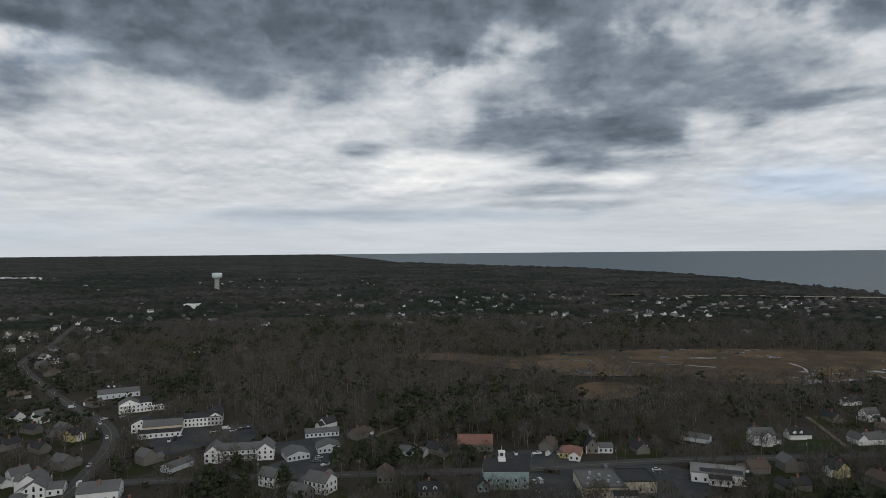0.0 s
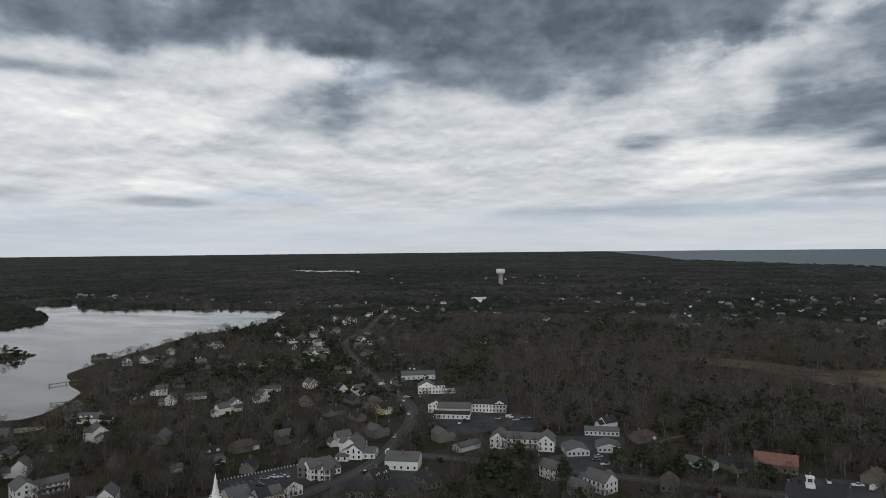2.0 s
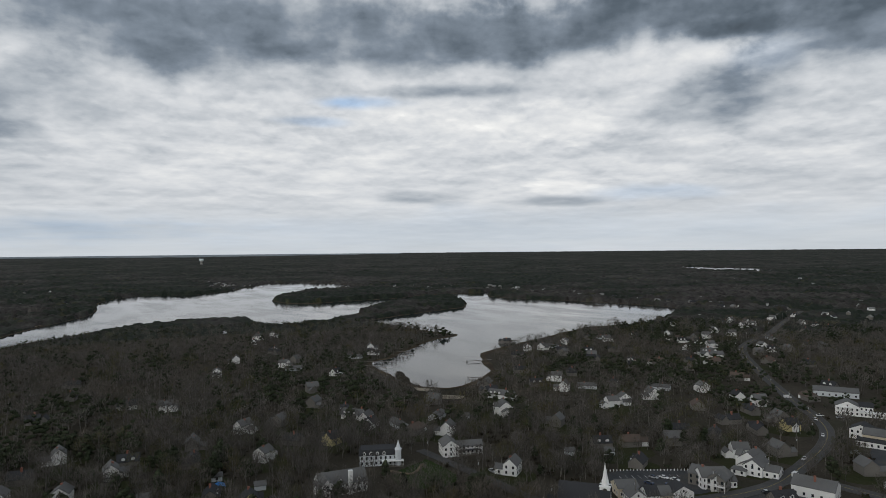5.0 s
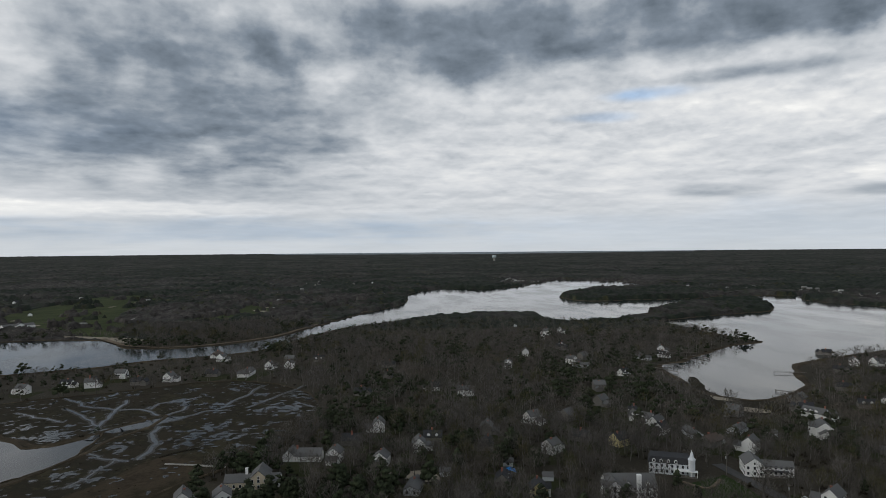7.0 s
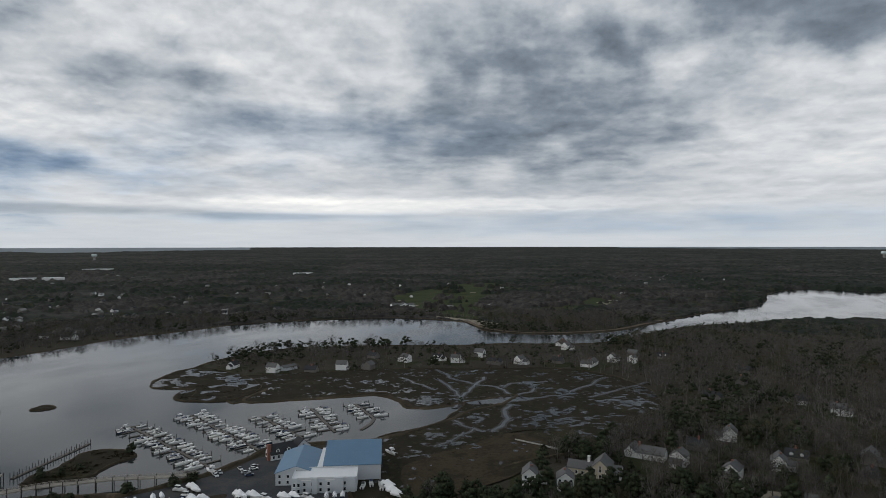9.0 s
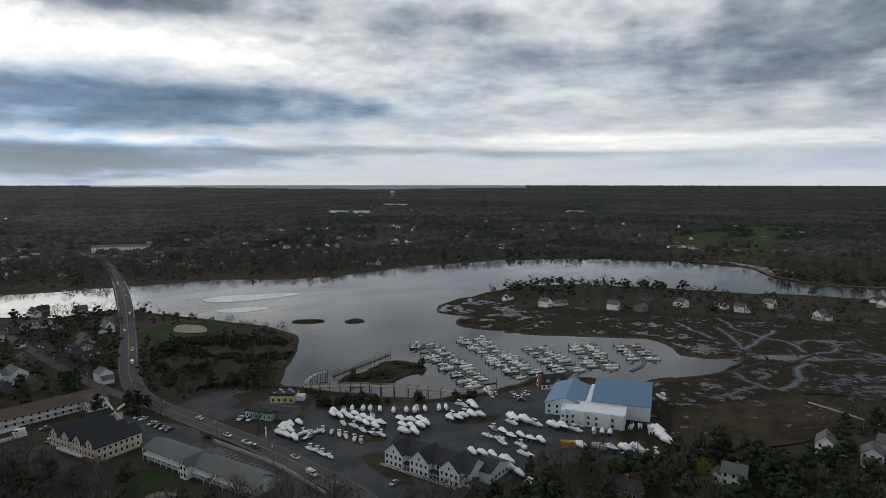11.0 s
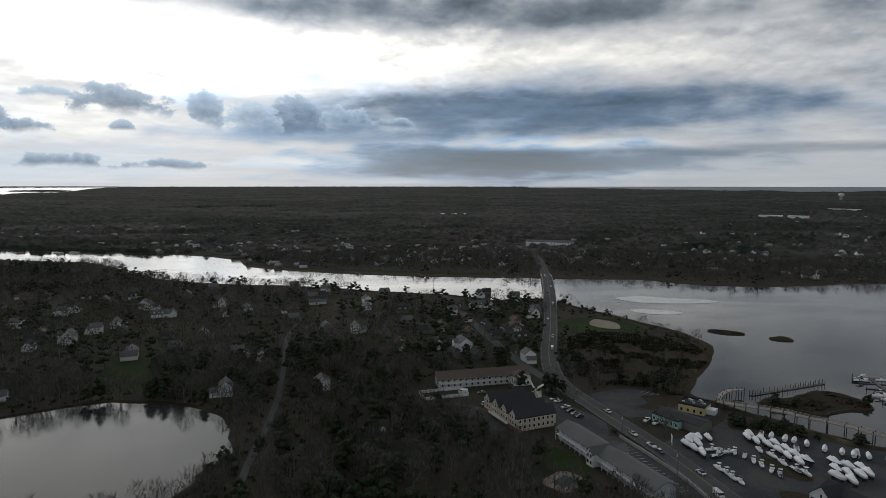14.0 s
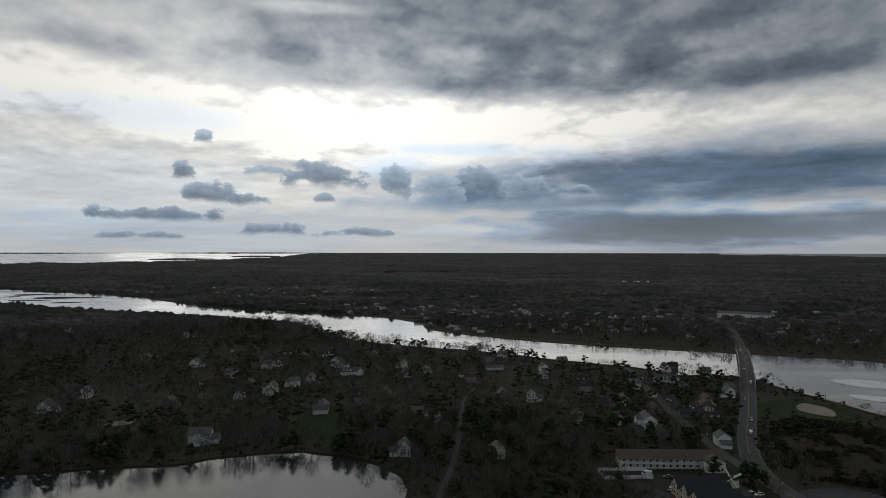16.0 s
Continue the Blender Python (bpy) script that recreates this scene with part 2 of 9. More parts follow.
    for a, base, wide, tall_h, tone in HEAPS:
        da = k.math("MULTIPLY", k.math("SUBTRACT", az, a), 1 / wide)
        dh = k.math("MULTIPLY", k.math("SUBTRACT", el, base), 1 / tall_h)
        top = k.math("SUBTRACT", k.math("ADD", 0.95, bulge), k.math("ADD", k.math("MULTIPLY", da, da), k.math("MULTIPLY", dh, dh)))
        mask = k.math("MULTIPLY", k.smooth(top, 0.0, 0.40), k.smooth(k.math("MULTIPLY_ADD", bulge, 0.22, dh), -0.35, 0.20))
        shade = k.math("ADD", k.math("MULTIPLY_ADD", k.math("MAXIMUM", dh, 0.0), 0.28, tone), k.math("MULTIPLY", relief, 1.0))
        rim = k.math("MULTIPLY", k.math("SUBTRACT", 1.0, k.smooth(top, 0.1, 0.9)), 0.26)
        tint = k.ramp(k.math("MULTIPLY", k.math("ADD", shade, rim), 0.72), stops)
        west = k.vec("MULTIPLY", tint, (0.86, 1.06, 1.26) if a > 140 else (0.97, 1.0, 1.03))
        sky = k.mix(k.math("MULTIPLY", mask, 0.85), sky, west)
    # pale band of haze over the horizon
    haze = k.math("MULTIPLY", k.math("SUBTRACT", 1.0, k.smooth(el, 0.0, 5.0)), k.math("MULTIPLY_ADD", k.smooth(az, 148.0, 172.0), -0.30, 0.45))
    sky = k.mix(haze, sky, (0.60, 0.655, 0.70))
    out = k.add("ShaderNodeOutputWorld")
    back = k.add("ShaderNodeBackground")
    k.put(back.inputs[0], sky)
    back.inputs[1].default_value = 0.95
    k.t.links.new(back.outputs[0], out.inputs[0])


build_world()
sun = new("sun", bpy.data.lights.new("sun", "SUN"))
sun.data.energy, sun.data.angle, sun.data.color = 0.75, radians(60), (1.0, 0.95, 0.87)
sun.matrix_world = look(heading(SUN_AZ) * 400 + Vector((0, 0, 400 * math.tan(radians(SUN_EL)))), (0, 0, 0))

# ---------------------------------------------------------------- materials
def material(name, build):
    m = bpy.data.materials.new(name)
    m.use_nodes = True
    k = Nodes(m.node_tree)
    out = k.add("ShaderNodeOutputMaterial")
    sh = k.add("ShaderNodeBsdfPrincipled")
    k.t.links.new(sh.outputs[0], out.inputs[0])
    place = k.add("ShaderNodeNewGeometry").outputs["Position"]
    build(k, sh, place)
    return m


def bump(k, sh, height, strength, distance):
    b = k.add("ShaderNodeBump")
    b.inputs["Strength"].default_value, b.inputs["Distance"].default_value = strength, distance
    k.put(b.inputs["Height"], height)
    k.put(sh.inputs["Normal"], b.outputs[0])


def plain(name, colour, rough=0.7, metal=0.0, vary=0.25, grain=1.5, dirt=0.08, spread=0.0, coat=0.0):
    """Paint, wood, roofing and the like: base colour with grain and stains; spread changes it from object to object."""
    def build(k, sh, place):
        n1, n2 = k.noise(place, grain, 5, 0.6), k.noise(place, dirt, 4, 0.6)
        f = k.math("MULTIPLY_ADD", n1, vary, 1 - vary / 2)
        f = k.math("MULTIPLY", f, k.math("MULTIPLY_ADD", n2, vary * 1.4, 1 - vary * 0.7))
        if spread:
            rnd = k.add("ShaderNodeObjectInfo").outputs["Random"]
            f = k.math("MULTIPLY", f, k.math("MULTIPLY_ADD", rnd, 2 * spread, 1 - spread))
        k.put(sh.inputs["Base Color"], k.vec("SCALE", k.ramp(0.0, [(0, colour), (1, colour)]), f))
        sh.inputs["Roughness"].default_value, sh.inputs["Metallic"].default_value = rough, metal
        sh.inputs["Coat Weight"].default_value = coat
        sh.inputs["Specular IOR Level"].default_value = 0.2 if rough > 0.8 else 0.5
        bump(k, sh, n1, 0.25, 0.05)
    return material(name, build)


def choice(name, colours, rough=0.75, vary=0.2, grain=1.2):
    """Like plain, but each object takes one of several colours."""
    def build(k, sh, place):
        rnd = k.add("ShaderNodeObjectInfo").outputs["Random"]
        r = k.add("ShaderNodeValToRGB")
        r.color_ramp.interpolation = "CONSTANT"
        while len(r.color_ramp.elements) < len(colours):
            r.color_ramp.elements.new(0.5)
        for i, (e, c) in enumerate(zip(r.color_ramp.elements, colours)):
            e.position, e.color = i / len(colours), (*c, 1)
        k.put(r.inputs[0], rnd)
        n1, n2 = k.noise(place, grain, 5, 0.6), k.noise(place, 0.12, 3, 0.6)
        f = k.math("MULTIPLY", k.math("MULTIPLY_ADD", n1, vary, 1 - vary / 2), k.math("MULTIPLY_ADD", n2, vary, 1 - vary / 2))
        k.put(sh.inputs["Base Color"], k.vec("SCALE", r.outputs[0], f))
        sh.inputs["Roughness"].default_value = rough
        bump(k, sh, n1, 0.25, 0.05)
    return material(name, build)


def ground_build(k, sh, place):
    """Leaf litter, thin grass and bare soil of a coastal wood in early spring."""
    big, mid, fine = k.noise(place, 0.006, 4, 0.6), k.noise(place, 0.035, 5, 0.6), k.noise(place, 0.5, 5, 0.65)
    col = k.ramp(k.math("MULTIPLY_ADD", big, 0.6, k.math("MULTIPLY", mid, 0.4)), [
        (0.34, (0.026, 0.031, 0.016)), (0.45, (0.043, 0.038, 0.028)), (0.55, (0.056, 0.048, 0.037)), (0.66, (0.032, 0.036, 0.018))])
    k.put(sh.inputs["Base Color"], k.vec("SCALE", col, k.math("MULTIPLY_ADD", fine, 1.0, 0.5)))
    sh.inputs["Roughness"].default_value = 0.95
    sh.inputs["Specular IOR Level"].default_value = 0.08
    bump(k, sh, fine, 0.6, 0.4)


def canopy_build(k, sh, place):
    """Far woods: bare grey-brown crowns with stands of pine and olive budding patches. Colours follow the plan of
    the land drawn out to its true breadth, as the ground is folded up towards its far rim."""
    sep = k.add("ShaderNodeSeparateXYZ")
    k.put(sep.inputs[0], place)
    r = k.math("SQRT", k.math("ADD", k.math("MULTIPLY", sep.outputs[0], sep.outputs[0]), k.math("MULTIPLY", sep.outputs[1], sep.outputs[1])))
    up = k.math("POWER", k.math("DIVIDE", k.math("MAXIMUM", k.math("SUBTRACT", r, 2500.0), 0.0), 2400.0), 1.5)
    wide = k.math("DIVIDE", 115.0, k.math("SUBTRACT", 115.0, k.math("MULTIPLY", up, 94.0)))
    plan = k.vec("MULTIPLY", k.vec("SCALE", place, wide), (1, 1, 0.4))
    land, stand = k.noise(plan, 0.0011, 4, 0.6), k.noise(plan, 0.0052, 5, 0.65)
    tree, fine = k.noise(plan, 0.06, 3, 0.65), k.noise(plan, 0.32, 3, 0.7)
    bare = k.ramp(tree, [(0.32, (0.024, 0.022, 0.020)), (0.5, (0.052, 0.047, 0.043)), (0.68, (0.090, 0.082, 0.075))])
    pine = k.ramp(tree, [(0.3, (0.013, 0.017, 0.013)), (0.55, (0.024, 0.030, 0.022)), (0.75, (0.042, 0.048, 0.032))])
    olive = k.ramp(tree, [(0.3, (0.034, 0.032, 0.015)), (0.7, (0.088, 0.082, 0.040))])
    share = k.math("ADD", k.math("MULTIPLY", land, 0.55), k.math("MULTIPLY_ADD", tree, 0.30, k.math("MULTIPLY", stand, 0.75)))
    col = k.mix(k.smooth(share, 0.73, 0.84), bare, pine)
    col = k.mix(k.math("MULTIPLY", k.smooth(k.noise(plan, 0.021, 3, 0.6), 0.58, 0.70), 0.6), col, olive)
    k.put(sh.inputs["Base Color"], k.vec("SCALE", col, k.math("MULTIPLY_ADD", fine, 1.1, 0.45)))
    sh.inputs["Roughness"].default_value = 1.0
    sh.inputs["Specular IOR Level"].default_value = 0.1


def water_build(k, sh, place):
    """Shallow sea water with wind ripples, and calmer slicks between them."""
    n1, n2 = k.noise(place, 0.55, 4, 0.6), k.noise(k.vec("MULTIPLY", place, (1, 2.2, 1)), 0.05, 4, 0.6)
    slick = k.noise(k.vec("MULTIPLY", place, (1, 2.5, 1)), 0.007, 5, 0.6)
    k.put(sh.inputs["Base Color"], k.ramp(slick, [(0.35, (0.020, 0.026, 0.028)), (0.65, (0.034, 0.036, 0.034))]))
    k.put(sh.inputs["Roughness"], k.math("MULTIPLY_ADD", k.smooth(slick, 0.38, 0.62), 0.10, 0.06))
    sh.inputs["IOR"].default_value = 1.33
    k.put(sh.inputs["Specular IOR Level"], 0.5)
    bump(k, sh, k.math("ADD", k.math("MULTIPLY", n1, 0.4), n2), 0.10, 0.3)


def sea_build(k, sh, place):
    """Open sea under cloud: small waves scatter the sky, with broad faint wind lanes."""
    n1 = k.noise(k.vec("MULTIPLY", place, (1, 1.6, 1)), 0.02, 4, 0.6)
    lane = k.noise(k.vec("MULTIPLY", place, (0.25, 1, 1)), 0.0016, 4, 0.6)
    k.put(sh.inputs["Base Color"], k.ramp(lane, [(0.30, (0.075, 0.105, 0.125)), (0.70, (0.105, 0.135, 0.152))]))
    k.put(sh.inputs["Roughness"], k.math("MULTIPLY_ADD", lane, 0.15, 0.38))
    sh.inputs["IOR"].default_value = 1.33
    bump(k, sh, n1, 0.06, 1.0)


def ramped(name, scale, stops, rough=0.9, fine_scale=1.0, strength=0.4, detail=5):
    def build(k, sh, place):
        a, b = k.noise(place, scale, detail, 0.62), k.noise(place, fine_scale, 5, 0.65)
        col = k.ramp(k.math("MULTIPLY_ADD", b, 0.3, k.math("MULTIPLY", a, 0.7)), stops)
        k.put(sh.inputs["Base Color"], k.vec("SCALE", col, k.math("MULTIPLY_ADD", b, 0.7, 0.65)))
        sh.inputs["Roughness"].default_value = rough
        sh.inputs["Specular IOR Level"].default_value = 0.08 if rough > 0.8 else 0.4
        bump(k, sh, b, strength, 0.2)
    return material(name, build)


def crown_build(dark, light, warm):
    def build(k, sh, place):
        isl = k.add("ShaderNodeNewGeometry").outputs["Random Per Island"]
        rnd = k.add("ShaderNodeObjectInfo").outputs["Random"]
        level = k.vec("MULTIPLY", place, (1, 1, 0.3))
        tree = k.smooth(k.noise(level, 0.11, 2, 0.5), 0.34, 0.66)
        n, m = k.noise(place, 0.03, 3, 0.6), k.noise(place, 0.011, 3, 0.6)
        f = k.math("ADD", k.math("MULTIPLY", isl, 0.16), k.math("MULTIPLY", tree, 0.42))
        f = k.math("ADD", f, k.math("MULTIPLY", k.math("ADD", n, k.math("MULTIPLY", rnd, 0.3)), 0.36), clamp=True)
        col = k.mix(f, dark, light)
        col = k.mix(k.smooth(m, 0.48, 0.66), col, warm)
        # upright light and dark streaks in the colour stand in for twigs catching light
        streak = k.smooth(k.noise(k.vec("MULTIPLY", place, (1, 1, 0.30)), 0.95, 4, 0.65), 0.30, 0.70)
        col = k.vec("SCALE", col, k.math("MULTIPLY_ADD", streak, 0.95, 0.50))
        k.put(sh.inputs["Base Color"], col)
        sh.inputs["Roughness"].default_value = 0.95
        sh.inputs["Specular IOR Level"].default_value = 0.05
    return build


M = {
    "ground": material("ground", ground_build),
    "canopy": material("far_canopy", canopy_build),
    "water": material("water", water_build),
    "sea": material("sea_water", sea_build),
    "asphalt": ramped("asphalt", 0.06, [(0.34, (0.040, 0.043, 0.048)), (0.5, (0.060, 0.062, 0.066)), (0.58, (0.082, 0.078, 0.072)), (0.68, (0.066, 0.058, 0.048))], 0.85, 1.6, 0.2),
    "road": ramped("road_asphalt", 0.05, [(0.3, (0.062, 0.062, 0.062)), (0.7, (0.092, 0.090, 0.088))], 0.85, 1.2, 0.2),
    "concrete": ramped("concrete", 0.2, [(0.3, (0.26, 0.25, 0.23)), (0.7, (0.38, 0.37, 0.34))], 0.85, 2.0, 0.2),
    "kerb": plain("kerb_asphalt", (0.095, 0.093, 0.089), 0.85),
    "worn_paint": plain("worn_line_paint", (0.28, 0.28, 0.27), 0.75, vary=0.6),
    "paint": plain("white_line_paint", (0.55, 0.55, 0.53), 0.7),
    "yellow_paint": plain("yellow_line_paint", (0.24, 0.18, 0.05), 0.7),
    "pool_deck": plain("pool_deck_concrete", (0.23, 0.195, 0.155), 0.85),
    "sand": ramped("sand", 0.06, [(0.3, (0.20, 0.17, 0.13)), (0.7, (0.33, 0.29, 0.23))], 0.95, 0.8),
    "bank": ramped("muddy_bank", 0.05, [(0.3, (0.030, 0.024, 0.016)), (0.55, (0.060, 0.047, 0.031)), (0.72, (0.15, 0.12, 0.082))], 0.95, 0.7),
    "marsh": ramped("salt_marsh", 0.03, [(0.34, (0.015, 0.013, 0.009)), (0.44, (0.036, 0.029, 0.019)), (0.52, (0.021, 0.019, 0.012)), (0.60, (0.044, 0.037, 0.021)), (0.68, (0.026, 0.026, 0.014))], 0.95, 0.30),
    "scrub": ramped("dry_scrub", 0.03, [(0.36, (0.030, 0.023, 0.015)), (0.48, (0.058, 0.044, 0.028)), (0.56, (0.026, 0.022, 0.013)), (0.66, (0.044, 0.036, 0.020))], 0.95, 0.4),
    "reed": ramped("dry_reeds", 0.012, [(0.36, (0.112, 0.078, 0.047)), (0.45, (0.145, 0.104, 0.064)), (0.52, (0.060, 0.048, 0.034)), (0.60, (0.122, 0.086, 0.052)), (0.68, (0.068, 0.054, 0.037))], 0.95, 0.35),
    "lawn": ramped("lawn", 0.03, [(0.3, (0.016, 0.030, 0.009)), (0.7, (0.034, 0.050, 0.016))], 0.95, 0.7),
    "fairway": ramped("fairway", 0.02, [(0.34, (0.024, 0.032, 0.012)), (0.5, (0.040, 0.051, 0.018)), (0.66, (0.060, 0.068, 0.026))], 0.95, 0.3),
    # wet sand, with the bright sheen of shallow water put into the colour
    "sheen_sand": ramped("sheen_sand", 0.10, [(0.34, (0.45, 0.44, 0.42)), (0.44, (0.66, 0.65, 0.63)), (0.62, (0.78, 0.77, 0.75))], 0.6, 0.5),
    "mud": ramped("wet_mud", 0.2, [(0.3, (0.014, 0.012, 0.009)), (0.7, (0.030, 0.025, 0.018))], 0.6, 1.0),
    "soil": ramped("bare_soil", 0.08, [(0.34, (0.030, 0.024, 0.017)), (0.5, (0.050, 0.040, 0.028)), (0.66, (0.030, 0.030, 0.014))], 0.95, 0.7),
    "yard": ramped("yard_grass", 0.05, [(0.3, (0.018, 0.026, 0.009)), (0.5, (0.034, 0.038, 0.016)), (0.7, (0.044, 0.040, 0.024))], 0.95, 0.8),
    "dirt": ramped("dirt", 0.05, [(0.3, (0.11, 0.085, 0.06)), (0.7, (0.21, 0.165, 0.12))], 0.95, 0.8),
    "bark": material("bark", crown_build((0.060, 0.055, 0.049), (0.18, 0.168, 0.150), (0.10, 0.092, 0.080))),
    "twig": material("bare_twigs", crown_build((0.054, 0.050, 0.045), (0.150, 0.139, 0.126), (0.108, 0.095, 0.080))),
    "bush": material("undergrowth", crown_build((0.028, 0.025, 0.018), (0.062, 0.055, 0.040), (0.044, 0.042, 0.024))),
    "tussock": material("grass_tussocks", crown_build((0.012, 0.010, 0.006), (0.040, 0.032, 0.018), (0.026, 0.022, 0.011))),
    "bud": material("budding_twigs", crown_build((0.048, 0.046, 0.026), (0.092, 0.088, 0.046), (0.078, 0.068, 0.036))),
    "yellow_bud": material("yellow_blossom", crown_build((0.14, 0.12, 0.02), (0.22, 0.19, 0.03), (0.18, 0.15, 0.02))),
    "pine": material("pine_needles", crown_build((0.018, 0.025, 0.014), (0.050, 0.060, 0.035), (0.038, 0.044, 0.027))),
    "white": plain("white_paint", (0.78, 0.78, 0.76), 0.55, vary=0.15),
    "grey_siding": plain("pale_grey_siding", (0.58, 0.61, 0.63), 0.7),
    "cream": plain("cream_siding", (0.55, 0.48, 0.36), 0.7),
    "green_siding": plain("grey_green_siding", (0.30, 0.40, 0.40), 0.7),
    "yellow_siding": plain("pale_yellow_siding", (0.55, 0.47, 0.24), 0.7),
    "cedar": plain("weathered_cedar", (0.17, 0.16, 0.145), 0.85, vary=0.4),
    "dark_roof": plain("dark_shingles", (0.040, 0.041, 0.044), 0.85, vary=0.4, grain=2.5),
    "grey_roof": plain("grey_shingles", (0.125, 0.124, 0.122), 0.85, vary=0.4, grain=2.5),
    "pale_roof": plain("pale_shingles", (0.24, 0.235, 0.225), 0.85, vary=0.4, grain=2.5),
    "brown_roof": plain("brown_shingles", (0.105, 0.080, 0.066), 0.85, vary=0.4, grain=1.5),
    "red_roof": plain("rust_red_roof", (0.22, 0.105, 0.080), 0.8, vary=0.6, grain=0.6),
    "blue_roof": plain("blue_metal_roof", (0.090, 0.190, 0.300), 0.45, vary=0.2),
    "white_roof": plain("white_membrane_roof", (0.72, 0.73, 0.73), 0.6, vary=0.2),
    "brick": plain("red_brick", (0.25, 0.11, 0.08), 0.85, vary=0.5, grain=4),
    "glass": plain("window_glass", (0.02, 0.024, 0.028), 0.08, vary=0.1),
    "wood": plain("weathered_planks", (0.135, 0.122, 0.106), 0.85, vary=0.5, grain=2),
    "pale_wood": plain("bleached_planks", (0.34, 0.31, 0.27), 0.85, vary=0.5, grain=2),
    "dark_wood": plain("tarred_piles", (0.050, 0.044, 0.038), 0.9, vary=0.5, grain=2),
    "metal": plain("galvanised_metal", (0.42, 0.43, 0.44), 0.45, 0.6),
    "wrap": plain("white_shrink_wrap", (0.80, 0.81, 0.82), 0.35, vary=0.14, grain=0.8),
    "gelcoat": choice("boat_gelcoat", [(0.80, 0.80, 0.79), (0.78, 0.78, 0.76), (0.82, 0.82, 0.82), (0.03, 0.045, 0.08), (0.80, 0.79, 0.74)], 0.25, 0.08),
    "deck": plain("boat_deck", (0.66, 0.65, 0.62), 0.5, vary=0.2),
    "canvas": choice("boat_canvas", [(0.035, 0.05, 0.10), (0.55, 0.55, 0.53), (0.06, 0.06, 0.065), (0.72, 0.72, 0.70)], 0.8),
    "car_paint": choice("car_paint", [(0.62, 0.63, 0.64), (0.035, 0.036, 0.040), (0.72, 0.72, 0.72), (0.16, 0.17, 0.18), (0.05, 0.07, 0.12), (0.70, 0.70, 0.69), (0.34, 0.35, 0.36)], 0.25, 0.05),
    "rubber": plain("tyre_rubber", (0.02, 0.02, 0.02), 0.9),
    "blue_tarp": plain("blue_tarp", (0.02, 0.20, 0.55), 0.5),
    "orange": plain("yellow_orange_paint", (0.55, 0.28, 0.02), 0.6),
    "pool": plain("pool_cover", (0.030, 0.050, 0.048), 0.75),
    "teal": plain("pale_aqua_paint", (0.30, 0.50, 0.46), 0.7),
    "red": plain("red_paint", (0.40, 0.05, 0.04), 0.6),
    "aqua_tank": plain("pale_tank_paint", (0.62, 0.70, 0.70), 0.5, vary=0.12),
}

from mathutils.geometry import tessellate_polygon


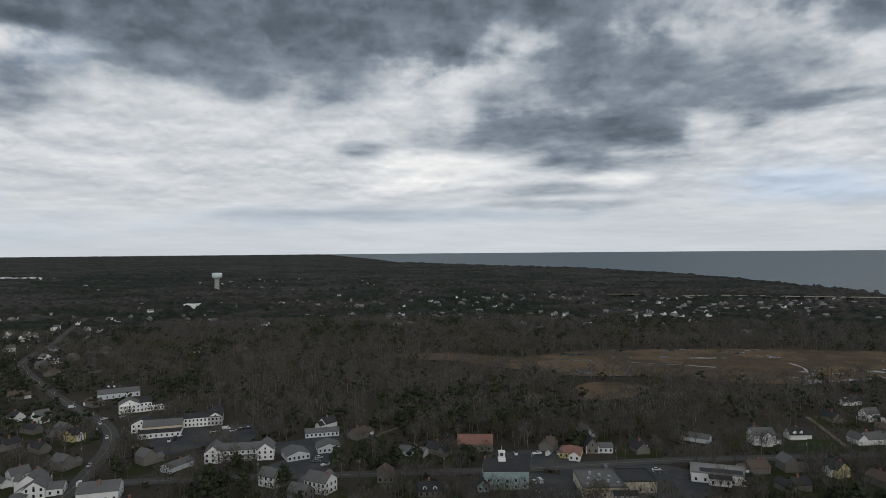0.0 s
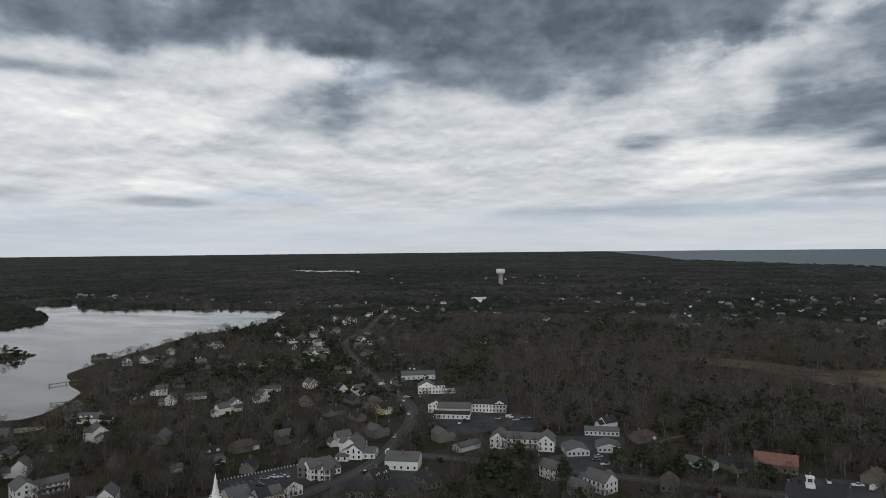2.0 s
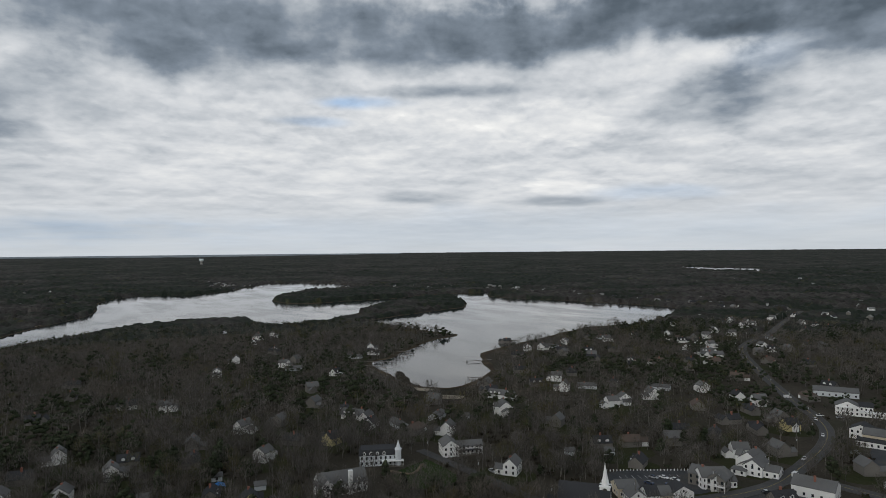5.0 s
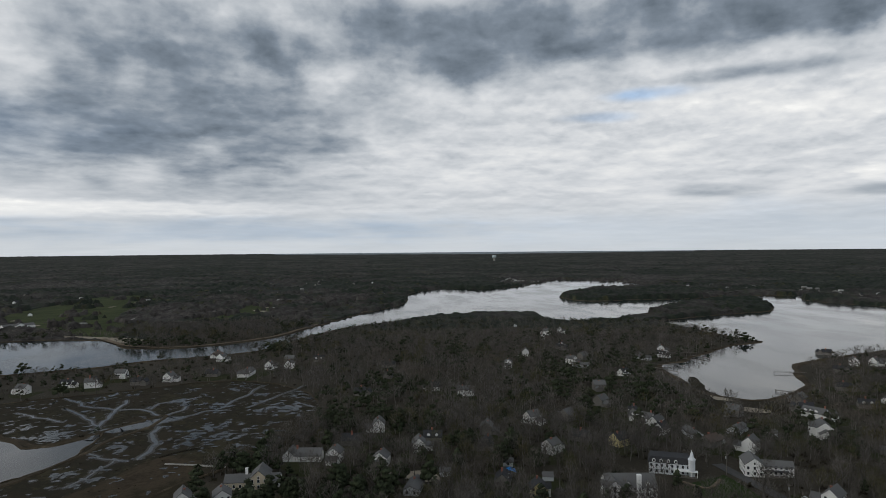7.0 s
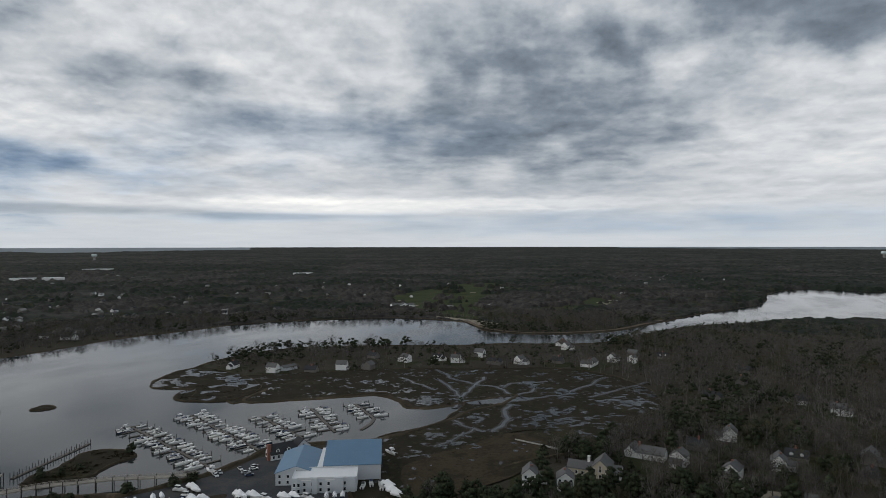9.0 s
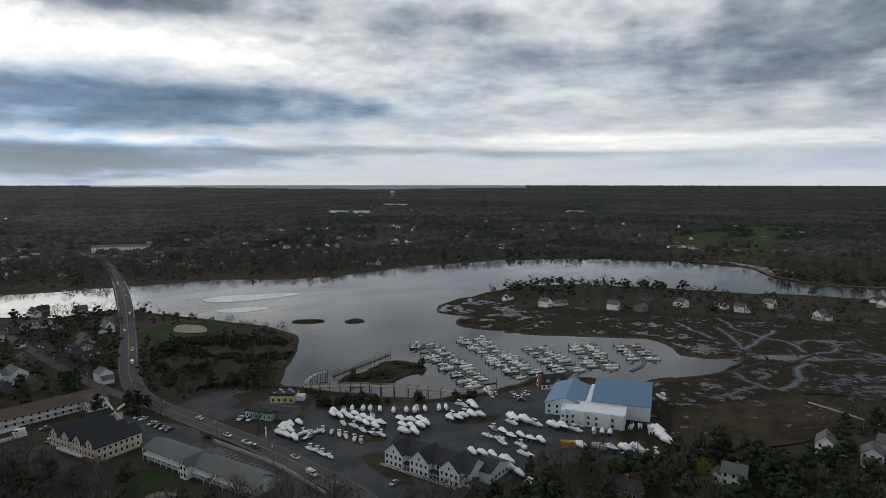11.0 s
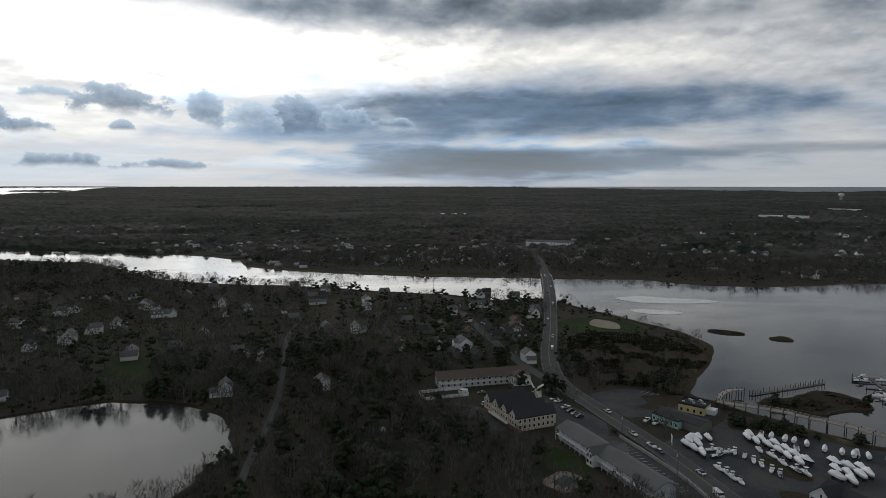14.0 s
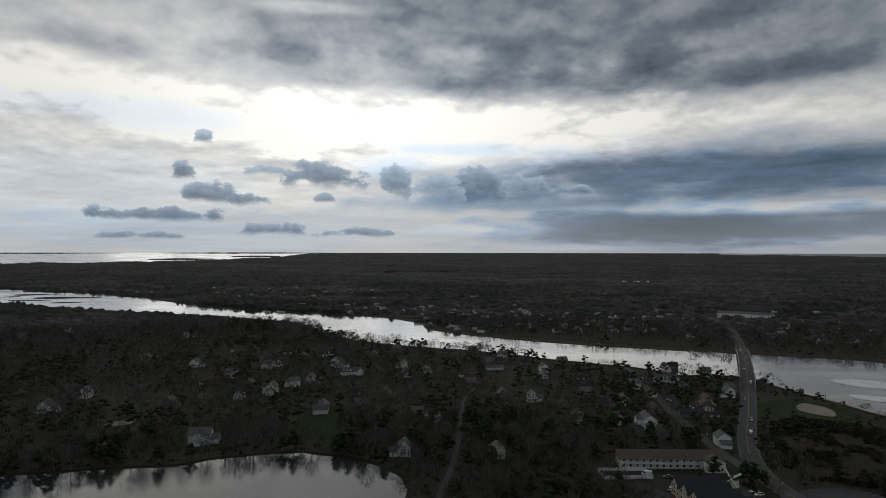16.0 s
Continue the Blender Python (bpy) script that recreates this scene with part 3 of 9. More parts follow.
# ---------------------------------------------------------------- geometry helpers
class Geo:
    """Gathers vertices and faces for one mesh."""

    def __init__(self):
        self.v, self.f = [], []

    def face(self, pts):
        n = len(self.v)
        self.v += [tuple(p) for p in pts]
        self.f.append(tuple(range(n, n + len(pts))))
        return self

    def prism(self, pts, z0, z1):
        """Upright prism over a counter-clockwise plan outline."""
        n, c = len(self.v), len(pts)
        self.v += [(x, y, z0) for x, y in pts] + [(x, y, z1) for x, y in pts]
        self.f += [tuple(range(n + c - 1, n - 1, -1)), tuple(range(n + c, n + 2 * c))]
        self.f += [(n + i, n + (i + 1) % c, n + c + (i + 1) % c, n + c + i) for i in range(c)]
        return self

    def box(self, x0, y0, z0, x1, y1, z1):
        return self.prism([(x0, y0), (x1, y0), (x1, y1), (x0, y1)], z0, z1)

    def across(self, pts, x0, x1):
        """Prism lying along x: pts are (y, z) seen from -x, clockwise or not."""
        n, c = len(self.v), len(pts)
        self.v += [(x0, y, z) for y, z in pts] + [(x1, y, z) for y, z in pts]
        self.f += [tuple(range(n + c - 1, n - 1, -1)), tuple(range(n + c, n + 2 * c))]
        self.f += [(n + i, n + (i + 1) % c, n + c + (i + 1) % c, n + c + i) for i in range(c)]
        return self

    def tube(self, p, q, r0, r1, n=6, cap=True):
        p, q = Vector(p), Vector(q)
        w = (q - p).normalized()
        u = w.orthogonal().normalized()
        t = w.cross(u)
        k = len(self.v)
        for c, r in ((p, r0), (q, r1)):
            self.v += [tuple(c + (u * math.cos(a) + t * math.sin(a)) * r) for a in (2 * math.pi * i / n for i in range(n))]
        self.f += [(k + i, k + (i + 1) % n, k + n + (i + 1) % n, k + n + i) for i in range(n)]
        if cap:
            self.f += [tuple(range(k + n - 1, k - 1, -1)), tuple(range(k + n, k + 2 * n))]
        return self

    def loft(self, rings, close=True):
        """Skin over rings of equal length."""
        k, n = len(self.v), len(rings[0])
        for r in rings:
            self.v += [tuple(p) for p in r]
        for j in range(len(rings) - 1):
            a, b = k + j * n, k + (j + 1) * n
            self.f += [(a + i, a + (i + 1) % n, b + (i + 1) % n, b + i) for i in range(n if close else n - 1)]
        if close:
            self.f += [tuple(range(k + n - 1, k - 1, -1)), tuple(range(k + (len(rings) - 1) * n, k + len(rings) * n))]
        return self

    def blob(self, x, y, z, rx, ry, rz, rough=0.25, level=1):
        bm = bmesh.new()
        bmesh.ops.create_icosphere(bm, subdivisions=level, radius=1)
        k = len(self.v)
        for v in bm.verts:
            s = 1 + random.uniform(-rough, rough)
            self.v.append((x + v.co.x * rx * s, y + v.co.y * ry * s, z + v.co.z * rz * s))
        self.f += [tuple(k + v.index for v in f.verts) for f in bm.faces]
        bm.free()
        return self

    def merge(self, other, m=None):
        k = len(self.v)
        self.v += [tuple(m @ Vector(p)) for p in other.v] if m is not None else other.v
        self.f += [tuple(k + i for i in f) for f in other.f]
        return self

    def mesh(self, name, mat, smooth=False):
        me = bpy.data.meshes.new(name)
        me.from_pydata(self.v, [], self.f)
        me.materials.append(mat)
        if smooth:
            me.polygons.foreach_set("use_smooth", [True] * len(me.polygons))
        me.update()
        return me


def part(name, geo, mat, parent, label="", smooth=False):
    ob = new(name, geo.mesh(name, mat, smooth) if isinstance(geo, Geo) else geo)
    ob.parent = parent
    return tagged(ob, label) if label else ob


def thing(name, label, category, group="", kind=""):
    return tagged(new(name), label, category, group, kind)


def set_at(ob, x, y, turn=0.0, z=0.0, scale=1.0):
    ob.matrix_basis = pose(x, y, z, 0, 0, turn) @ Matrix.Scale(scale, 4)
    return ob


def structure(name, geo, mat, label, category="ground", smooth=False):
    return tagged(new(name, geo.mesh(name, mat, smooth)), label, category, "", "structure")


def rise(x, y):
    """Height of the land: flat near the town, low hills towards the horizon."""
    r = np.hypot(x, y)
    return 94 * np.clip((r - 2500) / 2400, 0, 1.05) ** 1.5


def curve(pts, steps=6, closed=False):
    """Smooth line through plan points (Catmull-Rom)."""
    p = np.array(pts, float)
    n, out = len(p), []
    for i in range(n if closed else n - 1):
        if closed:
            a, b, c, d = p[i - 1], p[i], p[(i + 1) % n], p[(i + 2) % n]
        else:
            a, b, c, d = p[max(i - 1, 0)], p[i], p[i + 1], p[min(i + 2, n - 1)]
        for s in np.arange(steps) / steps:
            out.append(0.5 * (2 * b + (c - a) * s + (2 * a - 5 * b + 4 * c - d) * s ** 2 + (3 * b - a - 3 * c + d) * s ** 3))
    if not closed:
        out.append(p[-1])
    return np.array(out)


def ragged(line, amount, seed=0.0, size=0.03):
    """A natural edge: the line shifted a little by smooth noise."""
    out = np.array(line)
    for i, (x, y) in enumerate(line):
        v = noise.noise_vector((x * size, y * size, seed)) + noise.noise_vector((x * size * 3, y * size * 3, seed + 9)) * 0.5
        out[i] += (v.x * amount, v.y * amount)
    return out


def inside(poly, X, Y):
    """Which of the points lie in the outline."""
    px, py = poly[:, 0], poly[:, 1]
    hit = np.zeros(X.shape, bool)
    box = (X >= px.min()) & (X <= px.max()) & (Y >= py.min()) & (Y <= py.max())
    xs, ys = X[box], Y[box]
    h = np.zeros(xs.shape, bool)
    for i in range(len(poly)):
        x0, y0, x1, y1 = px[i - 1], py[i - 1], px[i], py[i]
        if y0 != y1:
            c = ((y0 > ys) != (y1 > ys)) & (xs < (x1 - x0) * (ys - y0) / (y1 - y0) + x0)
            h ^= c
    hit[box] = h
    return hit


def near_line(line, X, Y, width):
    hit = np.zeros(X.shape, bool)
    box = (X > line[:, 0].min() - width) & (X < line[:, 0].max() + width) & (Y > line[:, 1].min() - width) & (Y < line[:, 1].max() + width)
    xs, ys = X[box], Y[box]
    best = np.full(xs.shape, 1e9)
    for a, b in zip(line[:-1], line[1:]):
        d = b - a
        t = np.clip(((xs - a[0]) * d[0] + (ys - a[1]) * d[1]) / max(d @ d, 1e-9), 0, 1)
        best = np.minimum(best, np.hypot(xs - a[0] - t * d[0], ys - a[1] - t * d[1]))
    hit[box] = best < width
    return hit


def sheet(poly, z):
    """Flat filled outline, wound to face up."""
    from_above = [Vector((x, y, 0)) for x, y in poly]
    g = Geo()
    g.v = [(x, y, z + float(rise(x, y))) for x, y in poly]
    area = sum(poly[i - 1][0] * poly[i][1] - poly[i][0] * poly[i - 1][1] for i in range(len(poly)))
    for a, b, c in tessellate_polygon([from_above]):
        u, v, w = poly[a], poly[b], poly[c]
        up = (v[0] - u[0]) * (w[1] - u[1]) - (v[1] - u[1]) * (w[0] - u[0]) > 0
        g.f.append((a, b, c) if up else (a, c, b))
    return g


def ribbon(line, width, z, thick=0.0, geo=None, shift=0.0):
    """Strip along a line; width may be one number or one per point."""
    line = np.asarray(line, float)
    d = np.gradient(line, axis=0)
    n = np.stack([-d[:, 1], d[:, 0]], 1) / np.maximum(np.hypot(d[:, 0], d[:, 1]), 1e-6)[:, None]
    w = np.broadcast_to(np.asarray(width, float) / 2, (len(line),))[:, None]
    zs = np.broadcast_to(np.asarray(z, float), (len(line),))
    a, b = line + n * (shift + w), line + n * (shift - w)
    g = geo or Geo()
    k = len(g.v)
    if thick:
        for p, q, h in zip(a, b, zs):
            g.v += [(*p, h - thick), (*p, h), (*q, h), (*q, h - thick)]
        for i in range(len(line) - 1):
            s, t = k + 4 * i, k + 4 * i + 4
            g.f += [(s + 1, s + 2, t + 2, t + 1), (s, s + 1, t + 1, t), (s + 2, s + 3, t + 3, t + 2), (s + 3, s, t, t + 3)]
        e = k + 4 * len(line) - 4
        g.f += [(k, k + 3, k + 2, k + 1), (e, e + 1, e + 2, e + 3)]
    else:
        for p, q, h in zip(a, b, zs):
            g.v += [(*p, h), (*q, h)]
        for i in range(len(line) - 1):
            s = k + 2 * i
            g.f.append((s, s + 1, s + 3, s + 2))
    return g


def bank(poly, width, z_low, z_high, seed):
    """Rounded earth edge that runs round a shore."""
    line = np.vstack([poly, poly[:1]])
    w = np.array([width * (0.6 + 0.9 * abs(noise.noise((x * 0.02, y * 0.02, seed)))) for x, y in line])
    d = np.gradient(line, axis=0)
    n = np.stack([-d[:, 1], d[:, 0]], 1) / np.maximum(np.hypot(d[:, 0], d[:, 1]), 1e-6)[:, None]
    g = Geo()
    rows = [line - n * w[:, None], line - n * w[:, None] * 0.3, line + n * w[:, None] * 0.4, line + n * w[:, None]]
    for row, h in zip(rows, (z_low, z_high * 0.8, z_high, z_low - 0.2)):
        g.v += [(x, y, h + float(rise(x, y))) for x, y in row]
    m = len(line)
    for j in range(3):
        g.f += [(j * m + i, j * m + i + 1, (j + 1) * m + i + 1, (j + 1) * m + i) for i in range(m - 1)]
    return g


# ---------------------------------------------------------------- plan: water, land, roads (metres)
FAR_SHORE = [(2350, -1950), (1605, -1669), (1280, -1570), (1070, -1500), (833, -1316), (588, -1177), (323, -1091), (204, -1004), (165, -914), (50, -840),
             (-54, -801), (-211, -762), (-317, -738), (-380, -692), (-443, -672), (-558, -678), (-656, -656), (-755, -632), (-838, -556),
             (-888, -490), (-904, -419), (-883, -340), (-815, -290), (-800, -240), (-816, -187), (-866, -133), (-920, -107), (-1044, -64),
             (-1168, -19), (-1392, 77), (-1690, 104), (-1885, 212), (-1845, 357), (-2100, 560), (-2320, 690), (-2180, 860), (-1850, 880)]
LAKE_SHORE = [(-1421, 950), (-1437, 1040), (-1263, 930), (-1034, 998), (-853, 1035), (-769, 985), (-680, 800), (-686, 674), (-647, 571), (-593, 432),
              (-564, 400), (-493, 359), (-452, 301), (-467, 269), (-507, 265), (-594, 279), (-614, 312), (-642, 339), (-704, 415), (-730, 470),
              (-761, 464), (-926, 453), (-970, 440), (-993, 394), (-1004, 299), (-1129, 280), (-1127, 146), (-1073, 82), (-975, -28),
              (-876, -77), (-760, -130), (-707, -237), (-674, -281), (-642, -360), (-589, -435), (-522, -460), (-466, -452),
              (-424, -446), (-391, -427), (-384, -380)]
MARINA_SHORE = [(-362, -361), (-374, -342), (-414, -334), (-373, -317), (-391, -288), (-416, -260), (-430, -240), (-426, -220), (-406, -197),
                (-413, -181), (-437, -169), (-461, -153), (-468, -141), (-442, -146), (-411, -158), (-387, -163), (-361, -171), (-334, -182),
                (-312, -212), (-299, -232), (-279, -232), (-257, -236), (-244, -238), (-228, -245), (-214, -255), (-206, -264), (-200, -277), (-190, -291), (-180, -308), (-174, -330),
                (-211, -385), (-236, -425), (-236, -476), (-208, -540), (-183, -598), (-173, -622), (-119, -621), (-77, -658), (-45, -669),
                (24, -703), (90, -735), (182, -760), (274, -822), (381, -949), (461, -965), (715, -1042), (850, -1072), (1400, -1250), (2100, -1500)]
BAY = ragged(curve(FAR_SHORE + LAKE_SHORE + MARINA_SHORE, 5, True), 4, 1.0)
ISLANDS = [ragged(curve(p, 6, True), 5, 2.0 + i) for i, p in enumerate([
    [(-1460, 453), (-1358, 483), (-1373, 575), (-1372, 659), (-1377, 727), (-1432, 829), (-1450, 960), (-1800, 900), (-1800, 760), (-1720, 620), (-1580, 500)],
    [(-1006, 410), (-968, 448), (-1013, 545), (-1035, 599), (-1057, 657), (-1085, 722), (-1231, 808), (-1330, 800), (-1270, 690), (-1165, 560), (-1085, 488), (-1050, 440)],
])]
SPITS = [ragged(curve(p, 6, True), 2, 5.0 + i, 0.06) for i, p in enumerate([
    [(-200, -305), (-209, -312), (-219, -311), (-232, -315), (-246, -320), (-255, -314), (-258, -302), (-252, -291), (-242, -292), (-232, -290), (-223, -285), (-212, -290), (-203, -297)],
    [(-263, -470), (-277, -466), (-284, -454), (-270, -458)],
    [(-296, -440), (-308, -442), (-307, -432), (-299, -432)],
    [(-387, -426), (-414, -440), (-436, -450), (-462, -444), (-458, -418), (-440, -370), (-413, -336), (-374, -332), (-360, -352), (-361, -373), (-379, -384), (-392, -384), (-383, -408)],
])]
# long low marsh bars in the lower river: ends and half width
BARS = []
for i, (x0, y0, x1, y1, w) in enumerate(((1354, -1442, 1259, -1503, 26), (1221, -1366, 1071, -1412, 30), (1215, -1276, 1130, -1314, 16), (1067, -1241, 1012, -1284, 14), (1290, -1400, 1330, -1380, 14))):
    n = np.array([y1 - y0, x0 - x1]) / math.hypot(x1 - x0, y1 - y0) * w
    a, b = np.array([x0, y0]), np.array([x1, y1])
    BARS.append(ragged(curve([a, a * 0.75 + b * 0.25 + n, a * 0.4 + b * 0.6 + n * 0.7, b, a * 0.45 + b * 0.55 - n * 0.6, a * 0.8 + b * 0.2 - n], 8, True), 9, 30.0 + i, 0.03))
SHOALS = [ragged(curve(p, 6, True), 2, 9.0 + i, 0.05) for i, p in enumerate([
    [(-247, -620), (-273, -624), (-308, -610), (-332, -598), (-338, -585), (-317, -581), (-279, -585), (-255, -597)],
    [(-236, -557), (-255, -557), (-277, -541), (-267, -532), (-242, -540)],
])]
POND = ragged(curve([(203, -313), (173, -334), (146, -346), (125, -347), (88, -333), (69, -313), (60, -281), (61, -263), (72, -238), (95, -215),
                     (180, -205), (260, -230), (290, -265), (262, -292)], 6, True), 3, 3.0, 0.05)
BLACK_POND = ragged(curve([(8, -294), (-4, -296), (-18, -292), (-16, -286), (-2, -287)], 6, True), 2, 4.0, 0.06)
FAR_LAKES = [ragged(curve(p, 6, True), 12, 12.0 + i, 0.01) for i, p in enumerate([
    [(-2150, 2640), (-2038, 2734), (-1722, 2774), (-1596, 2640), (-1833, 2560)],
    [(640, -2960), (820, -2960), (860, -2900), (660, -2890)],
    [(430, -3000), (560, -3010), (580, -2950), (440, -2940)],
])]
MARSH = ragged(curve([(-372, -330), (-374, -318), (-376, -306), (-398, -284), (-419, -263), (-433, -247), (-438, -236), (-420, -216), (-406, -204), (-408, -192), (-420, -181), (-433, -174), (-428, -169), (-412, -166), (-397, -166), (-385, -165), (-372, -167), (-355, -173), (-342, -184), (-326, -184),
                      (-300, -172), (-262, -158), (-240, -140), (-252, -120), (-285, -112), (-330, -92), (-372, -60), (-430, -38), (-500, -40), (-560, -70),
                      (-590, -130), (-560, -200), (-530, -270), (-480, -340), (-430, -390)], 5, True), 4, 6.0, 0.04)
REEDS = ragged(curve([(-53, 702), (-4, 726), (79, 690), (170, 729), (333, 737), (520, 690), (560, 620), (470, 560), (380, 560), (270, 546), (208, 572), (111, 590), (37, 652)], 6, True), 12, 7.0, 0.02)
REEDS_NEAR = ragged(curve([(104, 530), (130, 560), (165, 540), (155, 508), (117, 486)], 6, True), 8, 8.0, 0.03)

ROAD_MAIN = curve([(-60, -20), (-100, -80), (-122, -154), (-130, -186), (-129, -214), (-125, -254), (-115, -310), (-109, -356), (-118, -410),
                   (-145, -501), (-176, -612), (-214, -762), (-242, -884), (-266, -1016), (-274, -1155), (-246, -1241), (-180, -1420)], 8)
ROAD_NORTH = curve([(-214, 130), (-202, 188), (-194, 224), (-188, 249), (-182, 274), (-180, 298), (-184, 322), (-190, 348), (-198, 377), (-208, 401), (-221, 423), (-242, 447), (-270, 474),
                    (-322, 529), (-376, 590), (-423, 647), (-459, 706), (-502, 827), (-544, 921), (-640, 1150)], 6)
ROAD_CROSS = curve([(-182, 320), (-130, 326), (-54, 331), (33, 337), (127, 350), (245, 357), (420, 385)], 8)
ROADS = {"road_main": (ROAD_MAIN, 11.0), "road_north": (ROAD_NORTH, 8.0), "road_cross": (ROAD_CROSS, 8.0)}


# ---------------------------------------------------------------- ground and water
def build_ground():
    rings = [0.0] + list(np.geomspace(40, 4960, 70))
    spokes = 240
    g = Geo()
    g.v = [(0, 0, 0)]
    for r in rings[1:]:
        for i in range(spokes):
            a = 2 * math.pi * i / spokes
            g.v.append((r * math.sin(a), r * math.cos(a), float(rise(r, 0))))
    g.f = [(0, 1 + (i + 1) % spokes, 1 + i) for i in range(spokes)]
    for j in range(len(rings) - 2):
        a, b = 1 + j * spokes, 1 + (j + 1) * spokes
        g.f += [(a + i, a + (i + 1) % spokes, b + (i + 1) % spokes, b + i) for i in range(spokes)]
    structure("ground", g, M["ground"], "brown leaf litter and thin grass of the wooded coastal plain", "ground", True)


def far_water(name, az0, az1, shore, label):
    """Open sea towards the horizon: shore gives the near edge in metres for a bearing."""
    g, n, m = Geo(), 160, 24
    for i in range(n + 1):
        az = az0 + (az1 - az0) * i / n
        h = heading(az)
        r0 = min(shore(az), 4930)
        for j in range(m + 1):
            r = r0 + (4955 - r0) * j / m
            g.v.append((h.x * r, h.y * r, float(rise(r, 0)) + 1.0))
    for i in range(n):
        for j in range(m):
            a = i * (m + 1) + j
            g.f.append((a, a + 1, a + m + 2, a + m + 1) if az1 < az0 else (a, a + m + 1, a + m + 2, a + 1))
    structure(name, g, M["water" if name == "sea_west" else "sea"], label, "sea", True)


def wobble(az, seed, amount):
    return amount * (noise.noise((az * 0.35, seed, 0)) + 0.5 * noise.noise((az * 1.1, seed, 3)))


def ocean_shore(az):
    return float(np.interp(-az, [-10, -7, -4, 3, 11, 18, 24.4, 28.4, 31.8, 33.6, 34.6, 60],
                           [4900, 4450, 4000, 3670, 3390, 3040, 2610, 2210, 2020, 1880, 1770, 1700])) + wobble(az, 1, 30)


def west_shore(az):
    return float(np.interp(az, [200, 201, 204, 208, 214, 232], [4920, 4850, 4480, 4250, 4020, 3920])) + wobble(az, 2, 130)


def north_shore(az):
    return 4700 + abs(az - 80) * 8 + wobble(az, 3, 60)


def northwest_shore(az):
    return 4480 + abs(az - 144) * 16 + wobble(az, 4, 120)


build_ground()
far_water("sea_east", 10, -60, ocean_shore, "grey open sea with a streaky sheen reaching the horizon")
far_water("sea_west", 200, 232, west_shore, "bright silvery bay under the sun at the horizon")
far_water("sea_north", 62, 98, north_shore, "thin pale strip of sea at the horizon")
far_water("sea_northwest", 130, 166, northwest_shore, "thin blue strip of sea at the horizon")
for az0, az1, r, tall in ((199, 213, 4950, 7), (203.5, 207.5, 4560, 10), (209, 214, 4300, 9), (216, 231, 4950, 6)):
    g, n = Geo(), 40
    for i in range(n + 1):
        az = az0 + (az1 - az0) * i / n
        h, top = heading(az), tall * (0.45 + 0.55 * math.sin(math.pi * i / n)) * (0.8 + wobble(az * 3, 7, 0.25))
        for q, up in ((r - 40, 0.5), (r - 20, top), (r, top * 0.8), (r + 8, 0.5)):
            g.v.append((h.x * q, h.y * q, float(rise(q, 0)) + up))
    g.f = [(4 * i + j, 4 * i + j + 1, 4 * i + j + 5, 4 * i + j + 4) for i in range(n) for j in range(3)]
    structure("headland", g, M["canopy"], "low dark wooded headland across the western bay", "headland")
structure("bay_water", sheet(BAY, 0.30), M["water"], "calm grey river and bay water with soft wind streaks", "water")
structure("bay_bank", bank(BAY, 4.0, 0.2, 1.0, 1.0), M["bank"], "dark muddy bank along the river and bay", "bank")
for poly in ISLANDS:
    structure("island", sheet(poly, 0.8), M["ground"], "low wooded island in the bay", "island")
    structure("island_bank", bank(poly, 6.0, 0.2, 1.3, 2.0), M["bank"], "narrow sandy rim of the wooded island", "bank")
for poly in SPITS:
    structure("spit", sheet(poly, 0.9), M["marsh"], "low tussocky mud islet in the water", "island")
    structure("spit_bank", bank(poly, 2.0, 0.2, 1.2, 3.0), M["bank"], "dark muddy rim of the islet", "bank")
for poly in BARS:
    structure("marsh_bar", sheet(poly, 0.75), M["marsh"], "low brown marsh bar in the wide river", "island")
for poly in SHOALS:
    structure("sand_shoal", sheet(poly, 0.45), M["sheen_sand"], "wet sand shoal with the shallow water's sheen in its pale colour", "sandbar")
structure("pond_water", sheet(POND, 0.30), M["water"], "still pond that mirrors the bright clouds", "water")
structure("pond_bank", bank(POND, 2.5, 0.2, 0.9, 4.0), M["marsh"], "brown grassy rim of the pond", "bank")
structure("black_pond_water", sheet(BLACK_POND, 0.30), M["water"], "small dark pool among the bare trees", "water")
for poly in FAR_LAKES:
    structure("far_lake", sheet(poly, 1.5), M["water"], "bright distant lake among the woods", "water")
structure("marsh", sheet(MARSH, 0.55), M["marsh"], "brown salt marsh cut by creeks and pools", "marsh")
structure("marsh_bank", bank(MARSH, 1.6, 0.3, 0.95, 5.0), M["bank"], "dark mud edge of the salt marsh", "bank")
structure("reed_marsh", sheet(REEDS, 0.5), M["reed"], "wide rust-brown dry reed marsh", "marsh")
structure("reed_patch", sheet(REEDS_NEAR, 0.5), M["reed"], "patch of rust-brown reeds within the woods", "marsh")


